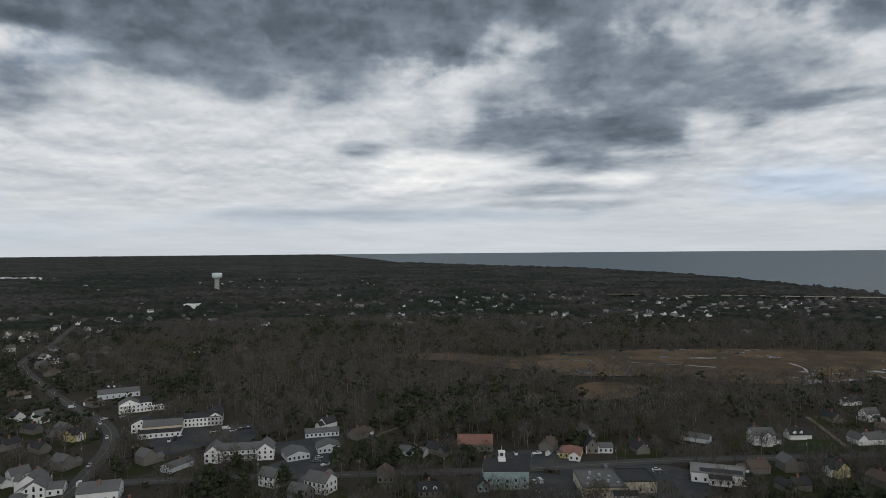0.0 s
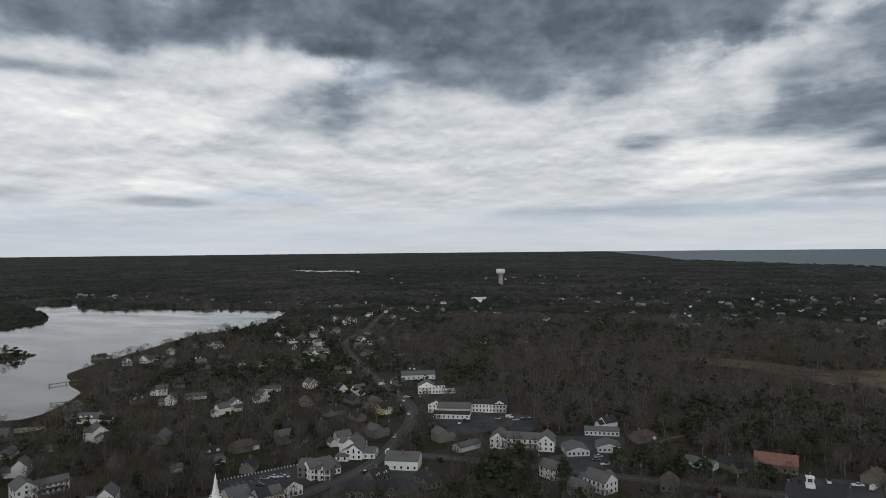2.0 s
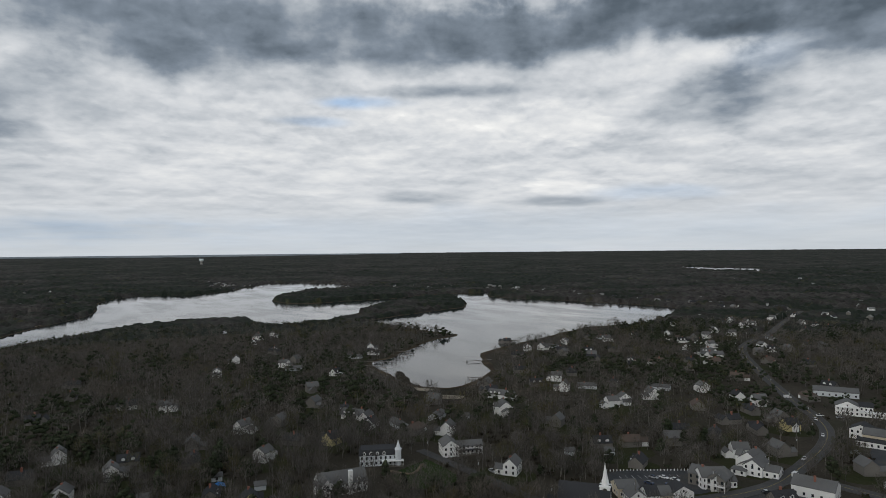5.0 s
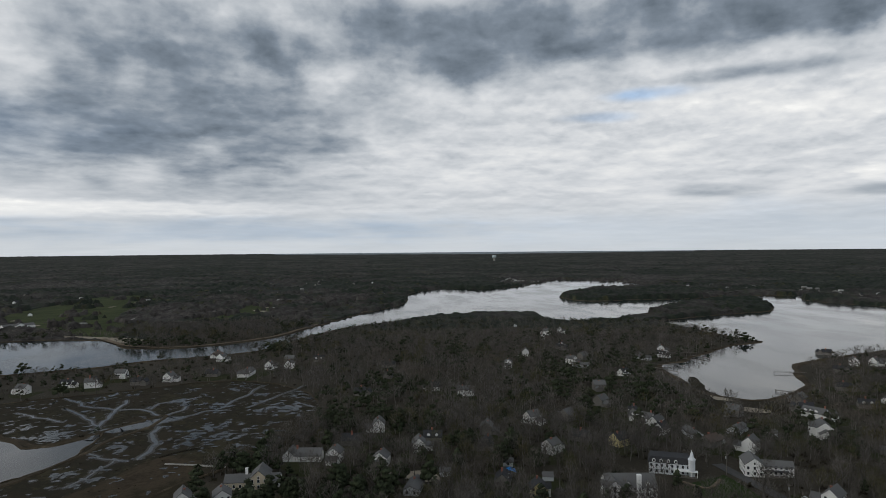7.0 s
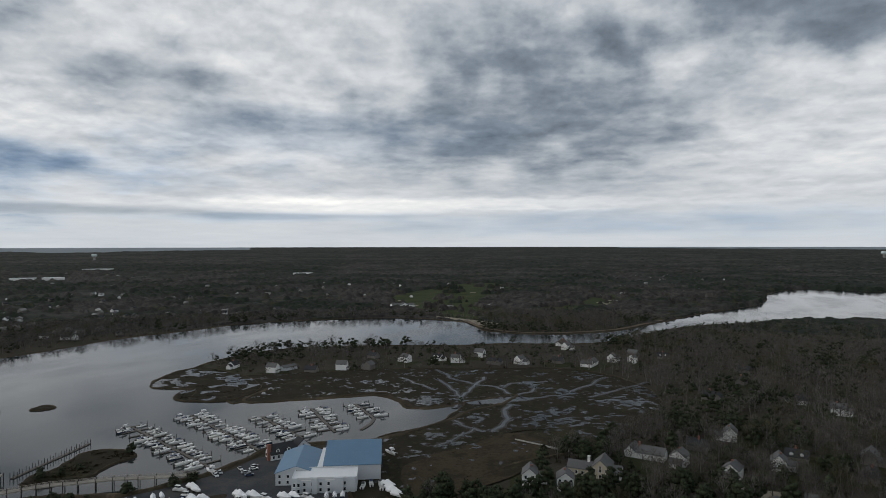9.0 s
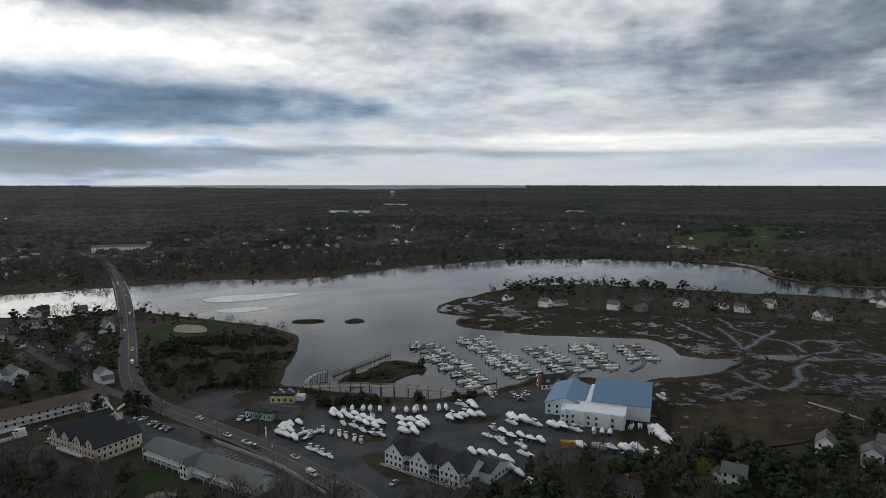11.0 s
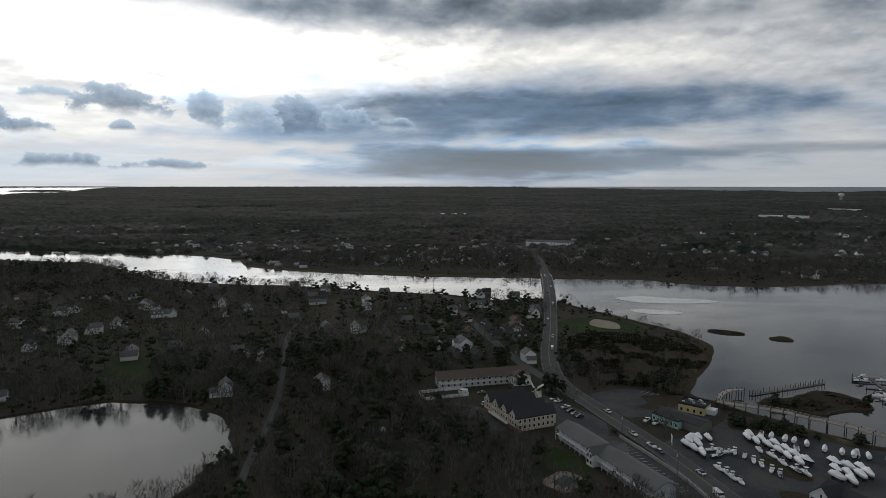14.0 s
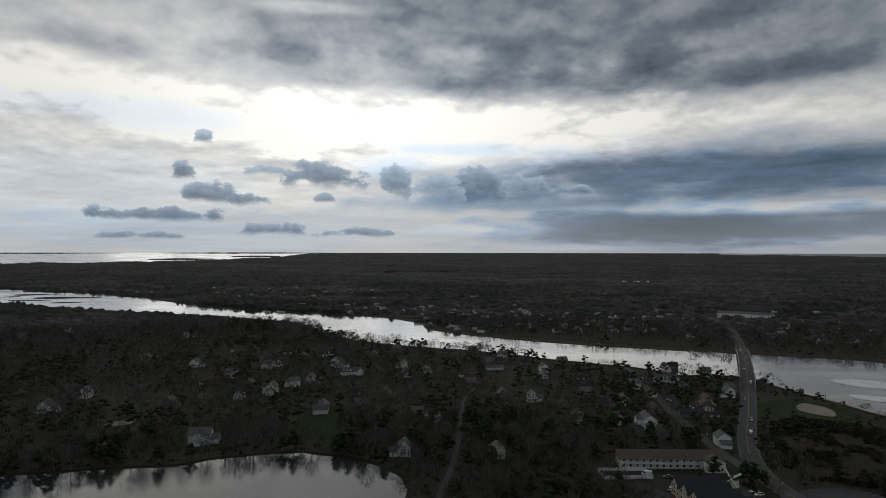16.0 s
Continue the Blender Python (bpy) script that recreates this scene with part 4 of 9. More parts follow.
# ---------------------------------------------------------------- roads
def build_road(name, line, width, label):
    z = np.full(len(line), 0.35)
    if name == "road_main":
        # gentle hump over the river
        s = line[:, 1]
        z = 0.35 + 5.0 * np.clip(np.minimum((s + 800) / 60, (-560 - s) / 60), 0, 1)
    structure(name, ribbon(line, width, z, 0.5), M["road"], label, "road")
    inner = Geo()
    for side in (-0.13, 0.13):
        ribbon(line, 0.14, z + 0.012, 0, inner, side)
    structure(name + "_centre_line", inner, M["yellow_paint"], "double yellow centre line of the road", "road marking")
    if name == "road_main":
        edge = Geo()
        for side in (-(width / 2 - 0.5), width / 2 - 0.5):
            ribbon(line, 0.10, z + 0.012, 0, edge, side)
        structure(name + "_edge_line", edge, M["worn_paint"], "worn white edge lines of the road", "road marking")
    kerb = Geo()
    for side in (-(width / 2 + 0.1), width / 2 + 0.1):
        ribbon(line, 0.2, z + 0.10, 0.6, kerb, side)
    structure(name + "_kerb", kerb, M["kerb"], "low grey asphalt kerbs along the road", "kerb")


for road_name, (line, width) in ROADS.items():
    build_road(road_name, line, width, "grey two-lane asphalt road with worn markings")

# ---------------------------------------------------------------- plan: yards, lots, lanes, houses
# Houses by style: w white, W large white, g weathered grey, L long, r low, s shed, b brown roof, y yellow.
HOUSES_TOWN = {
    "L": [(-424, 597)],
    "W": [(-362, 274), (-196, 273), (-60, 310)],
    "g": [(-631, 481), (-473, 377), (-439, 410), (-493, 489), (-420, 352), (-270, 275), (-205, 345), (-165, 280), (-140, 285), (-164, 353), (-67, 298), (-4, 366)],
    "r": [(-143, 344), (-18, 364)],
    "s": [(-269, 249)],
    "w": [(-571, 466), (-571, 592), (-333, 350), (-336, 366), (-335, 395), (-297, 446), (-276, 440), (-215, 324), (-86, 318), (-77, 424)],
    "y": [(-229, 398)],
}
HOUSES_LAKESIDE = {
    "L": [(-408, 181), (-401, 300)],
    "b": [(-354, 197), (-354, 590)],
    "g": [(-717, 219), (-647, 221), (-456, 169), (-420, 132), (-375, 126), (-523, 477), (-483, 480), (-383, 405), (-318, 284), (-235, 266), (-262, 335), (-245, 344), (-391, 745), (-599, 587)],
    "r": [(-637, 282), (-377, 228), (-389, 380)],
    "s": [(-257, 268)],
    "w": [(-844, 238), (-627, 202), (-560, 229), (-649, 308), (-383, 181), (-416, 107), (-341, 214), (-354, 102), (-566, 483), (-426, 380), (-450, 501), (-263, 204), (-411, 680), (-494, 667), (-513, 761), (-558, 689), (-475, 619), (-585, 535)],
    "y": [(-362, 145)],
}
HOUSES_POINT = {
    "L": [(-617, -112), (-361, -35)],
    "g": [(-617, -144), (-597, -243), (-583, 17), (-387, -11), (-387, 38), (-398, 73), (-369, 68), (-311, 65), (-681, -52), (-506, 186), (-636, 20), (-516, -6)],
    "r": [(-308, 21), (-606, 205), (-373, 196)],
    "s": [(-336, 73), (-326, 38), (-365, 243), (-312, 88)],
    "w": [(-644, -97), (-647, -78), (-699, -154), (-620, -226), (-586, -258), (-565, -283), (-527, 53), (-413, 6), (-357, -19), (-346, 6), (-368, 28), (-503, 74), (-617, 135), (-680, 168), (-854, 259), (-805, 221)],
    "y": [(-293, 78)],
}
HOUSES_RIVER = {
    "L": [(160, -443), (181, -575), (-101, -587)],
    "W": [(205, -356), (220, -490), (-64, -437)],
    "b": [(-114, -496), (-56, -502), (-79, -533)],
    "g": [(254, -448), (247, -505), (152, -497), (125, -488), (104, -380), (113, -695), (49, -661), (67, -679), (24, -660), (-14, -662), (35, -502), (-11, -485), (-40, -489), (-28, -572), (-110, -544), (-92, -501), (-104, -481), (322, -518), (341, -628), (238, -624), (185, -669), (90, -576), (65, -539)],
    "r": [(51, -622)],
}
HOUSES_WEST = {
    "g": [(245, -490), (191, -512), (253, -358), (387, -466), (525, -589), (674, -736), (559, -756), (410, -608), (434, -571), (275, -435), (420, -448)],
    "w": [(357, -451), (659, -797), (465, -772), (352, -405)],
}
HOUSES_EAST = {
    "L": [(252, 378)],
    "W": [(187, 380), (-201, 314)],
    "b": [(160, 331), (212, 312), (-30, 325), (-373, 610)],
    "g": [(258, 428), (178, 334), (167, 306), (111, 366), (-7, 304), (-480, 872), (-278, 540)],
    "r": [(88, 402), (-265, 523)],
    "w": [(212, 389), (299, 472), (282, 427), (-594, 1048), (-559, 877), (-557, 850), (-608, 898), (-586, 973)],
    "y": [(198, 325)],
}
HOUSES_BRIDGE = {
    "b": [(-119, -514)],
    "g": [(-486, -339), (-517, -297), (-620, -227), (-205, -122), (-94, -466), (-85, -582)],
    "w": [(-475, -419), (-472, -371), (-507, -320), (-582, -237), (-243, -98), (-302, -67), (-301, -84), (-110, -558), (-111, -643)],
}
HOUSES_RIVER_WHITE = {
    "w": [(283, -543), (237, -468), (269, -591), (266, -610), (212, -517), (204, -534), (202, -608), (89, -433), (72, -428), (80, -355), (4, -620), (12, -495), (-46, -445), (-102, -403), (28, -359), (-72, -557), (344, -587), (140, -620)],
}
HOUSES_NORTH_MORE = {
    "w": [(-868, 244), (-734, 225), (-677, 320), (-512, 659), (-468, 652), (-599, 874), (-579, 892), (-547, 770), (-631, 791), (-428, 689), (-523, 942), (-498, 932), (-274, 994), (-472, 1010)],
    "s": [(-940, 217), (-657, 289)],
    "g": [(-426, 181), (-542, 491), (-521, 511), (-418, 302), (-415, 548), (-661, 785), (-406, 648), (-266, 415), (-401, 695), (-478, 929)],
    "r": [(-592, 606)],
    "b": [(-262, 290), (-400, 563), (-282, 748), (-242, 759)],
    "L": [(-443, 607)],
}
HOUSES_SOUTH_MORE = {
    "w": [(277, -623), (48, -686), (211, -621), (-141, -538)],
    "g": [(58, -644), (84, -718), (398, -767), (364, -838), (323, -674), (228, -697), (203, -718), (170, -715), (-55, -417), (-119, -658), (-70, -415), (-110, -458)],
}

DISTRICTS = [(HOUSES_TOWN, 62), (HOUSES_LAKESIDE, 35), (HOUSES_POINT, 80), (HOUSES_RIVER, 100), (HOUSES_RIVER_WHITE, 100),
             (HOUSES_WEST, 15), (HOUSES_EAST, 8), (HOUSES_BRIDGE, 100), (HOUSES_NORTH_MORE, 62), (HOUSES_SOUTH_MORE, 100)]
HOUSE_SPOTS = []
for district, street in DISTRICTS:
    for style, places in district.items():
        HOUSE_SPOTS += [(x, y, {"L": 12, "W": 10, "s": 5}.get(style, 8)) for x, y in places]
# keep the view of each house open on its seaward side
HOUSE_SPOTS += [(x * (1 - 10 / math.hypot(x, y)), y * (1 - 10 / math.hypot(x, y)), r * (0.8 if math.hypot(x, y) < 430 else 0.55)) for x, y, r in HOUSE_SPOTS]


# ground kept free round the larger buildings: line and half width
BUILDING_LINES = [(np.array(p, float), w) for p, w in (
    ([(-62, -314), (-78, -282)], 20), ([(-40, -356), (-92, -364)], 16), ([(-90, -275), (-106, -212)], 12), ([(-78, -232), (-70, -234)], 11),
    ([(-250, -181), (-290, -170)], 26), ([(-280, -219), (-300, -206)], 14), ([(-160, -203), (-170, -160)], 16), ([(-138, -294), (-152, -280)], 14),
    ([(17, 314), (42, 314)], 14), ([(6, 374), (28, 374)], 13), ([(64, 308), (102, 308)], 18), ([(122, 320), (148, 316)], 13),
    ([(62, 356), (96, 364)], 11), ([(-132, 354), (-92, 362)], 13), ([(-86, 354), (-60, 374)], 12), ([(-88, 400), (-64, 405)], 8),
    ([(-192, 404), (-150, 436)], 20), ([(-232, 462), (-206, 480)], 14), ([(-272, 508), (-244, 524)], 14), ([(-204, 300), (-150, 302)], 14),
    ([(-206, 270), (-184, 276)], 14), ([(-230, 204), (-200, 220)], 16), ([(-206, 224), (-188, 252)], 14), ([(-168, 256), (-142, 266)], 13),
    ([(-318, 140), (-300, 165)], 15), ([(-290, 108), (-284, 132)], 13), ([(-308, 186), (-296, 212)], 13), ([(-322, -72), (-322, -42)], 13),
    ([(-30, -336), (-62, -342)], 14), ([(-176, -304), (-196, -289), (-216, -270), (-236, -240)], 6), ([(-178, -306), (-198, -319)], 6),
    ([(-289, -1175), (-370, -1140)], 20), ([(-1034, -548), (-1070, -518)], 20))]


def area(pts, rag=1.5, size=0.05, steps=5):
    return ragged(curve(pts, steps, True), rag, 20.0, size)


LOT_MARINA = area([(-126, -262), (-150, -272), (-170, -286), (-177, -291), (-189, -277), (-198, -262), (-210, -250), (-236, -237), (-258, -229), (-280, -228), (-302, -206),
                   (-306, -180), (-300, -150), (-274, -134), (-250, -126), (-216, -150), (-190, -158), (-165, -160), (-131, -170), (-130, -205), (-128, -235)])
LOT_PARK = area([(-118, -330), (-146, -338), (-164, -316), (-178, -300), (-158, -286), (-138, -296), (-120, -296), (-113, -308)])
LOT_INN = area([(-88, -340), (-104, -312), (-112, -290), (-104, -270), (-92, -280), (-86, -302), (-78, -330)])
LOT_MOTEL = area([(-112, -272), (-122, -222), (-124, -190), (-106, -200), (-96, -262)], 0.5)
LOT_INN_BACK = area([(-40, -330), (-58, -316), (-66, -290), (-56, -288), (-44, -308)])
LOT_HALL = area([(36, 296), (38, 328), (58, 328), (64, 296)], 0.3)
LOT_SHOPS = area([(58, 314), (66, 342), (118, 342), (130, 318), (120, 296), (104, 290), (60, 292)], 0.5)
LOT_BARN = area([(26, 364), (64, 370), (72, 350), (60, 344), (28, 344)], 1)
LOT_NORTH = area([(-182, 404), (-171, 428), (-150, 420), (-128, 430), (-118, 394), (-140, 386), (-160, 366), (-176, 384)], 1)
LOT_COURT = area([(-126, 384), (-92, 392), (-66, 408), (-60, 372), (-62, 338), (-100, 338), (-88, 362), (-120, 376)], 1)
LOT_CHURCH = area([(-236, 244), (-216, 282), (-192, 268), (-200, 244), (-212, 228)], 0.5)
LOT_CORNER = area([(-172, 250), (-182, 276), (-160, 300), (-140, 296), (-146, 262)], 0.5)
LOTS = [LOT_MARINA, LOT_PARK, LOT_INN, LOT_MOTEL, LOT_INN_BACK, LOT_HALL, LOT_SHOPS, LOT_BARN, LOT_NORTH, LOT_COURT, LOT_CHURCH, LOT_CORNER]
LAWN_PARK = area([(-148, -505), (-180, -530), (-205, -520), (-218, -490), (-200, -466), (-160, -470)], 3)
LAWN_POND = area([(160, -377), (166, -427), (148, -436), (130, -393), (127, -368), (141, -362)], 2)
LAWN_VICT = area([(-294, 150), (-303, 172), (-304, 178), (-274, 178), (-266, 161), (-276, 148)], 1)
LAWN_MOTEL = area([(-70, -268), (-82, -262), (-88, -240), (-74, -245)], 1)
LAWN_MARSH = area([(-414, -86), (-430, -74), (-439, -55), (-426, -45), (-409, -56), (-398, -74)], 2)
LAWN_EAST = area([(196, 372), (232, 386), (238, 366), (205, 362)], 1)
LAWN_BANK = area([(330, -1120), (210, -1030), (175, -950), (60, -870), (-60, -826), (-190, -790), (-180, -802), (-60, -845), (70, -895), (190, -970), (225, -1060)], 3, 0.02)
LAWNS = [LAWN_PARK, LAWN_POND, LAWN_VICT, LAWN_MOTEL, LAWN_MARSH, LAWN_EAST, LAWN_BANK]
SCRUB = area([(-300, -150), (-331, -138), (-374, -117), (-372, -95), (-328, -88), (-290, -100), (-262, -120), (-275, -140)], 3)
PARK_SCRUB = area([(-128, -420), (-160, -470), (-205, -466), (-230, -450), (-222, -400), (-196, -362), (-176, -345), (-140, -345), (-126, -370)], 3)
GOLF = [area(p, 12, 0.01) for p in ([(-950, -400), (-1034, -517), (-1150, -600), (-1277, -670), (-1451, -690), (-1790, -690), (-1760, -564), (-1406, -455), (-1229, -447), (-1002, -352), (-921, -353)],
                                    [(-1310, -255), (-1503, -246), (-1479, -204), (-1230, -175), (-1163, -211)],
                                    [(-1113, -309), (-1198, -288), (-1250, -240), (-1085, -235)])]
SAND_SPOTS = [area(p, 2) for p in ([(288, -379), (281, -398), (272, -390), (276, -380)], [(-471, 264), (-459, 270), (-451, 269), (-457, 260)], [(-432, 258), (-432, 268), (-422, 278), (-414, 274), (-419, 262)],
                                   [(-190, -521), (-203, -502), (-193, -482), (-178, -501)], [(-330, 4), (-334, 30), (-316, 34), (-322, 18)])]
SHORE_SAND = curve([(-900, -352), (-828, -292), (-806, -238), (-823, -189), (-872, -136), (-925, -111), (-1049, -69), (-1173, -24), (-1397, 70)], 6)
BEACH = area([(-860, -310), (-895, -345), (-928, -420), (-930, -480), (-945, -470), (-940, -400), (-905, -320), (-880, -290)], 2)
CLEARINGS = LOTS + LAWNS + [SCRUB] + SAND_SPOTS + [BEACH]
LANE_SIDE = curve([(-106, -352), (-101, -369), (-94, -410), (-87, -483), (-81, -578), (-76, -640), (-72, -690)], 6)
LANE_POND = curve([(50, -200), (51, -242), (51, -275), (50, -301), (51, -352), (57, -423), (63, -488), (60, -560)], 6)
LANE_VICT = curve([(-170, 215), (-227, 192), (-252, 189), (-288, 186), (-322, 183)], 6)
LANES = [(LANE_SIDE, 6.5), (LANE_POND, 3.2), (LANE_VICT, 6.0)]
DRIVES = [(curve(p, 5), w) for p, w in (([(104, -404), (88, -408), (76, -404)], 4.0), ([(-44, 362), (-46, 384), (-40, 404), (-30, 418)], 2.2),
                                        ([(246, 436), (236, 390), (229, 362)], 2.5), ([(-352, -76), (-362, -106), (-360, -118), (-376, -116), (-390, -100)], 1.6),
                                        ([(-300, 172), (-290, 160), (-300, 152)], 1.5))]
LANES_AND_DRIVES = LANES
LANES = LANES + DRIVES
TOWNS = [(area(p, 5, 0.01), d) for p, d in (
    ([(-260, 190), (-420, 640), (-600, 960), (-480, 1000), (-330, 640), (-180, 480), (-60, 420), (60, 400), (320, 410), (320, 280), (-120, 270)], 0.80),
    ([(-260, 200), (-480, 260), (-640, 560), (-560, 900), (-420, 640), (-280, 440)], 0.97),
    ([(-120, -330), (60, -480), (80, -690), (-170, -620), (-110, -420)], 0.75),
    ([(-440, -440), (-470, -460), (-560, -345), (-640, -330), (-740, -180), (-700, -40), (-640, -50), (-600, -140), (-545, -250), (-480, -345)], 0.85),
    ([(-125, -345), (-180, -345), (-250, -420), (-250, -560), (-190, -580), (-150, -500), (-125, -420)], 0.9),
    ([(60, -480), (330, -420), (420, -640), (160, -720), (80, -690)], 0.92),
)]
PINE_STANDS = [(area(p, 8, 0.02), d) for p, d in (
    ([(-720, 470), (-960, 460), (-1010, 380), (-1000, 300), (-800, 330), (-700, 400)], 0.7),
    ([(-440, -440), (-470, -460), (-560, -345), (-640, -330), (-740, -180), (-700, -40), (-640, -50), (-600, -140), (-545, -250), (-480, -345)], 0.35),
    ([(-960, -20), (-1120, 140), (-1000, 300), (-720, 420), (-620, 300), (-540, 80), (-700, -100)], 0.33), ([(20, -340), (420, -330), (560, -720), (100, -720), (20, -560)], 0.36), ([(-70, -345), (45, -345), (45, -262), (-70, -262)], 0.35),
    ([(-720, -640), (-200, -730), (60, -800), (420, -1080), (420, -1300), (-720, -1060)], 0.10), ([(-120, 400), (560, 400), (560, 800), (-120, 800)], 0.10),
    ([(-125, -345), (-180, -345), (-250, -420), (-250, -560), (-190, -580), (-150, -500), (-125, -420)], 0.4),
    ([(-60, -260), (60, -220), (60, -330), (-40, -310)], 0.25),
    ([(-30, 420), (120, 430), (100, 520), (-40, 500)], 0.35))] + [(p, 0.75) for p in ISLANDS]


# Far settlements: centre, spread, number of houses.
SETTLEMENTS = [(-240, -940, 110, 110, 170), (-60, -960, 170, 110, 110), (160, -1150, 180, 90, 60), (-480, -860, 150, 50, 40), (-700, -1000, 200, 120, 40), (-560, -765, 170, 26, 34), (-840, -735, 60, 20, 8), (40, -930, 130, 40, 26), (330, -1230, 160, 40, 20),
               (-560, 1180, 160, 120, 30), (-60, 1150, 160, 80, 30), (330, 1080, 220, 90, 90), (780, 1380, 180, 60, 80), (300, 1500, 300, 150, 90), (-100, 1400, 250, 120, 50), (600, 1250, 200, 80, 50),
               (-900, 1130, 160, 50, 34), (-2150, 520, 200, 70, 60), (-1500, 1150, 240, 70, 36), (-1750, 950, 160, 60, 20), (-1300, -900, 400, 200, 40), (-2000, -200, 500, 200, 40), (-900, -1300, 500, 260, 40), (700, -1800, 500, 200, 40),
               (-1700, -1900, 400, 300, 20), (-300, 1900, 500, 300, 50), (-900, 2300, 400, 300, 30), (500, -1500, 300, 80, 24), (900, -1350, 200, 100, 16)]
FAR_HOUSES = []
for cx, cy, sx, sy, n in SETTLEMENTS:
    FAR_HOUSES += [(cx + RNG.normal() * sx, cy + RNG.normal() * sy) for i in range(n)]
FAR_HOUSES = np.array(FAR_HOUSES)
wet = inside(BAY, FAR_HOUSES[:, 0], FAR_HOUSES[:, 1])
for line, width in ROADS.values():
    wet |= near_line(line, FAR_HOUSES[:, 0], FAR_HOUSES[:, 1], width / 2 + 9)
FAR_HOUSES = FAR_HOUSES[~wet & (np.hypot(FAR_HOUSES[:, 0], FAR_HOUSES[:, 1]) > 900)]


def build_flats():
    for i, poly in enumerate(LOTS):
        structure("parking_lot", sheet(poly, 0.09 + 0.005 * i), M["asphalt"], "worn dark asphalt parking lot", "parking lot")
    for poly in LAWNS:
        structure("lawn", sheet(poly, 0.10), M["lawn"], "mown green lawn", "lawn")
    for poly in GOLF:
        structure("fairway", sheet(poly, 0.45), M["fairway"], "bright green golf fairway among trees", "golf course")
    for poly in SAND_SPOTS + [BEACH]:
        structure("sand", sheet(poly, 0.5), M["sand"], "pale bare sand", "sand")
    for pts in ([(-146, -327), (-145, -316), (-138, -309), (-148, -304), (-163, -315), (-163, -325)], [(-168, -276), (-176, -286), (-196, -281), (-204, -270), (-198, -262), (-184, -266)],
                [(-150, -212), (-157, -214), (-162, -208), (-158, -196), (-152, -180), (-148, -190)], [(-206, -214), (-222, -206), (-232, -208), (-226, -214), (-212, -219)],
                [(-164, -246), (-160, -232), (-166, -222), (-172, -224), (-168, -236)], [(-122, -300), (-128, -292), (-126, -286), (-119, -290)]):
        structure("bare_soil", sheet(area(pts, 1.2), 0.19), M["soil"], "strip of bare brown soil and dry grass between parked boats", "ground")
    structure("park_shore", ribbon(ragged(curve([(-233, -474), (-235, -441), (-230, -415), (-212, -386), (-194, -363), (-174, -338), (-168, -326)], 6), 2, 4.4, 0.05), 12, 0.5), M["scrub"], "dry brown grass along the park shore", "ground")
    structure("golf_beach", ribbon(ragged(SHORE_SAND, 2, 3.1, 0.03), 7, 1.3), M["dirt"], "narrow sandy shore below the golf course", "beach")
    structure("scrub", sheet(SCRUB, 0.6), M["scrub"], "rust-brown dry reeds beside the marsh", "marsh")
    structure("park_scrub", sheet(PARK_SCRUB, 0.12), M["soil"], "brown heathy scrub by the river", "ground")
    structure("cove_mud", sheet(area([(-538, 287), (-484, 270), (-456, 276), (-445, 299), (-428, 296), (-408, 276), (-418, 258), (-437, 249), (-480, 256), (-530, 275)], 3), 0.42), M["marsh"], "dark mud flat at the head of the cove", "ground")
    for line, width in LANES_AND_DRIVES:
        structure("lane", ribbon(line, width, 0.28, 0.4), M["road"], "narrow grey asphalt lane", "road")
    for line, width in DRIVES:
        structure("driveway", ribbon(line, width, 0.55, 0.6), M["dirt"], "pale sandy driveway", "driveway")
    rng = np.random.default_rng(4)
    for i in range(26):
        x, y = (-1050 - rng.random() * 560, -620 + rng.random() * 240) if i < 20 else (-1200 - rng.random() * 240, -240 + rng.random() * 40)
        if any(inside(p, np.array([x]), np.array([y]))[0] for p in GOLF):
            a = rng.uniform(3, 7, 8)
            pts = [(x + a[j] * 2.2 * math.cos(j * 0.785), y + a[j] * 1.4 * math.sin(j * 0.785)) for j in range(8)]
            structure("bunker", sheet(curve(pts, 3, True), 0.6), M["sand"], "pale sand bunker on the fairway", "bunker")


def value_noise(X, Y, size, seed):
    """Smooth noise in 0..1 on arrays."""
    rng = np.random.default_rng(seed)
    table = rng.random((256, 256))
    x, y = X / size, Y / size
    i, j = np.floor(x).astype(int), np.floor(y).astype(int)
    u, v = x - i, y - j
    u, v = u * u * (3 - 2 * u), v * v * (3 - 2 * v)
    t = lambda a, b: table[a % 256, b % 256]
    return (t(i, j) * (1 - u) + t(i + 1, j) * u) * (1 - v) + (t(i, j + 1) * (1 - u) + t(i + 1, j + 1) * u) * v


def cells(name, wet, X, Y, size, z, mat, label):
    """Small square cells joined into one sheet with ragged edges."""
    x, y = X[wet], Y[wet]
    n = len(x)
    jit = value_noise(x, y, 3.0, 5) * 0.5
    h = size * (0.5 + 0.25 * jit)
    V = np.stack([np.stack([x - h, y - h], 1), np.stack([x + h, y - h], 1), np.stack([x + h, y + h], 1), np.stack([x - h, y + h], 1)], 1)
    g = Geo()
    g.v = [(a, b, z) for a, b in V.reshape(-1, 2)]
    g.f = [(4 * i, 4 * i + 1, 4 * i + 2, 4 * i + 3) for i in range(n)]
    tagged(new(name, g.mesh(name, mat)), label, "pools", "", "stuff")


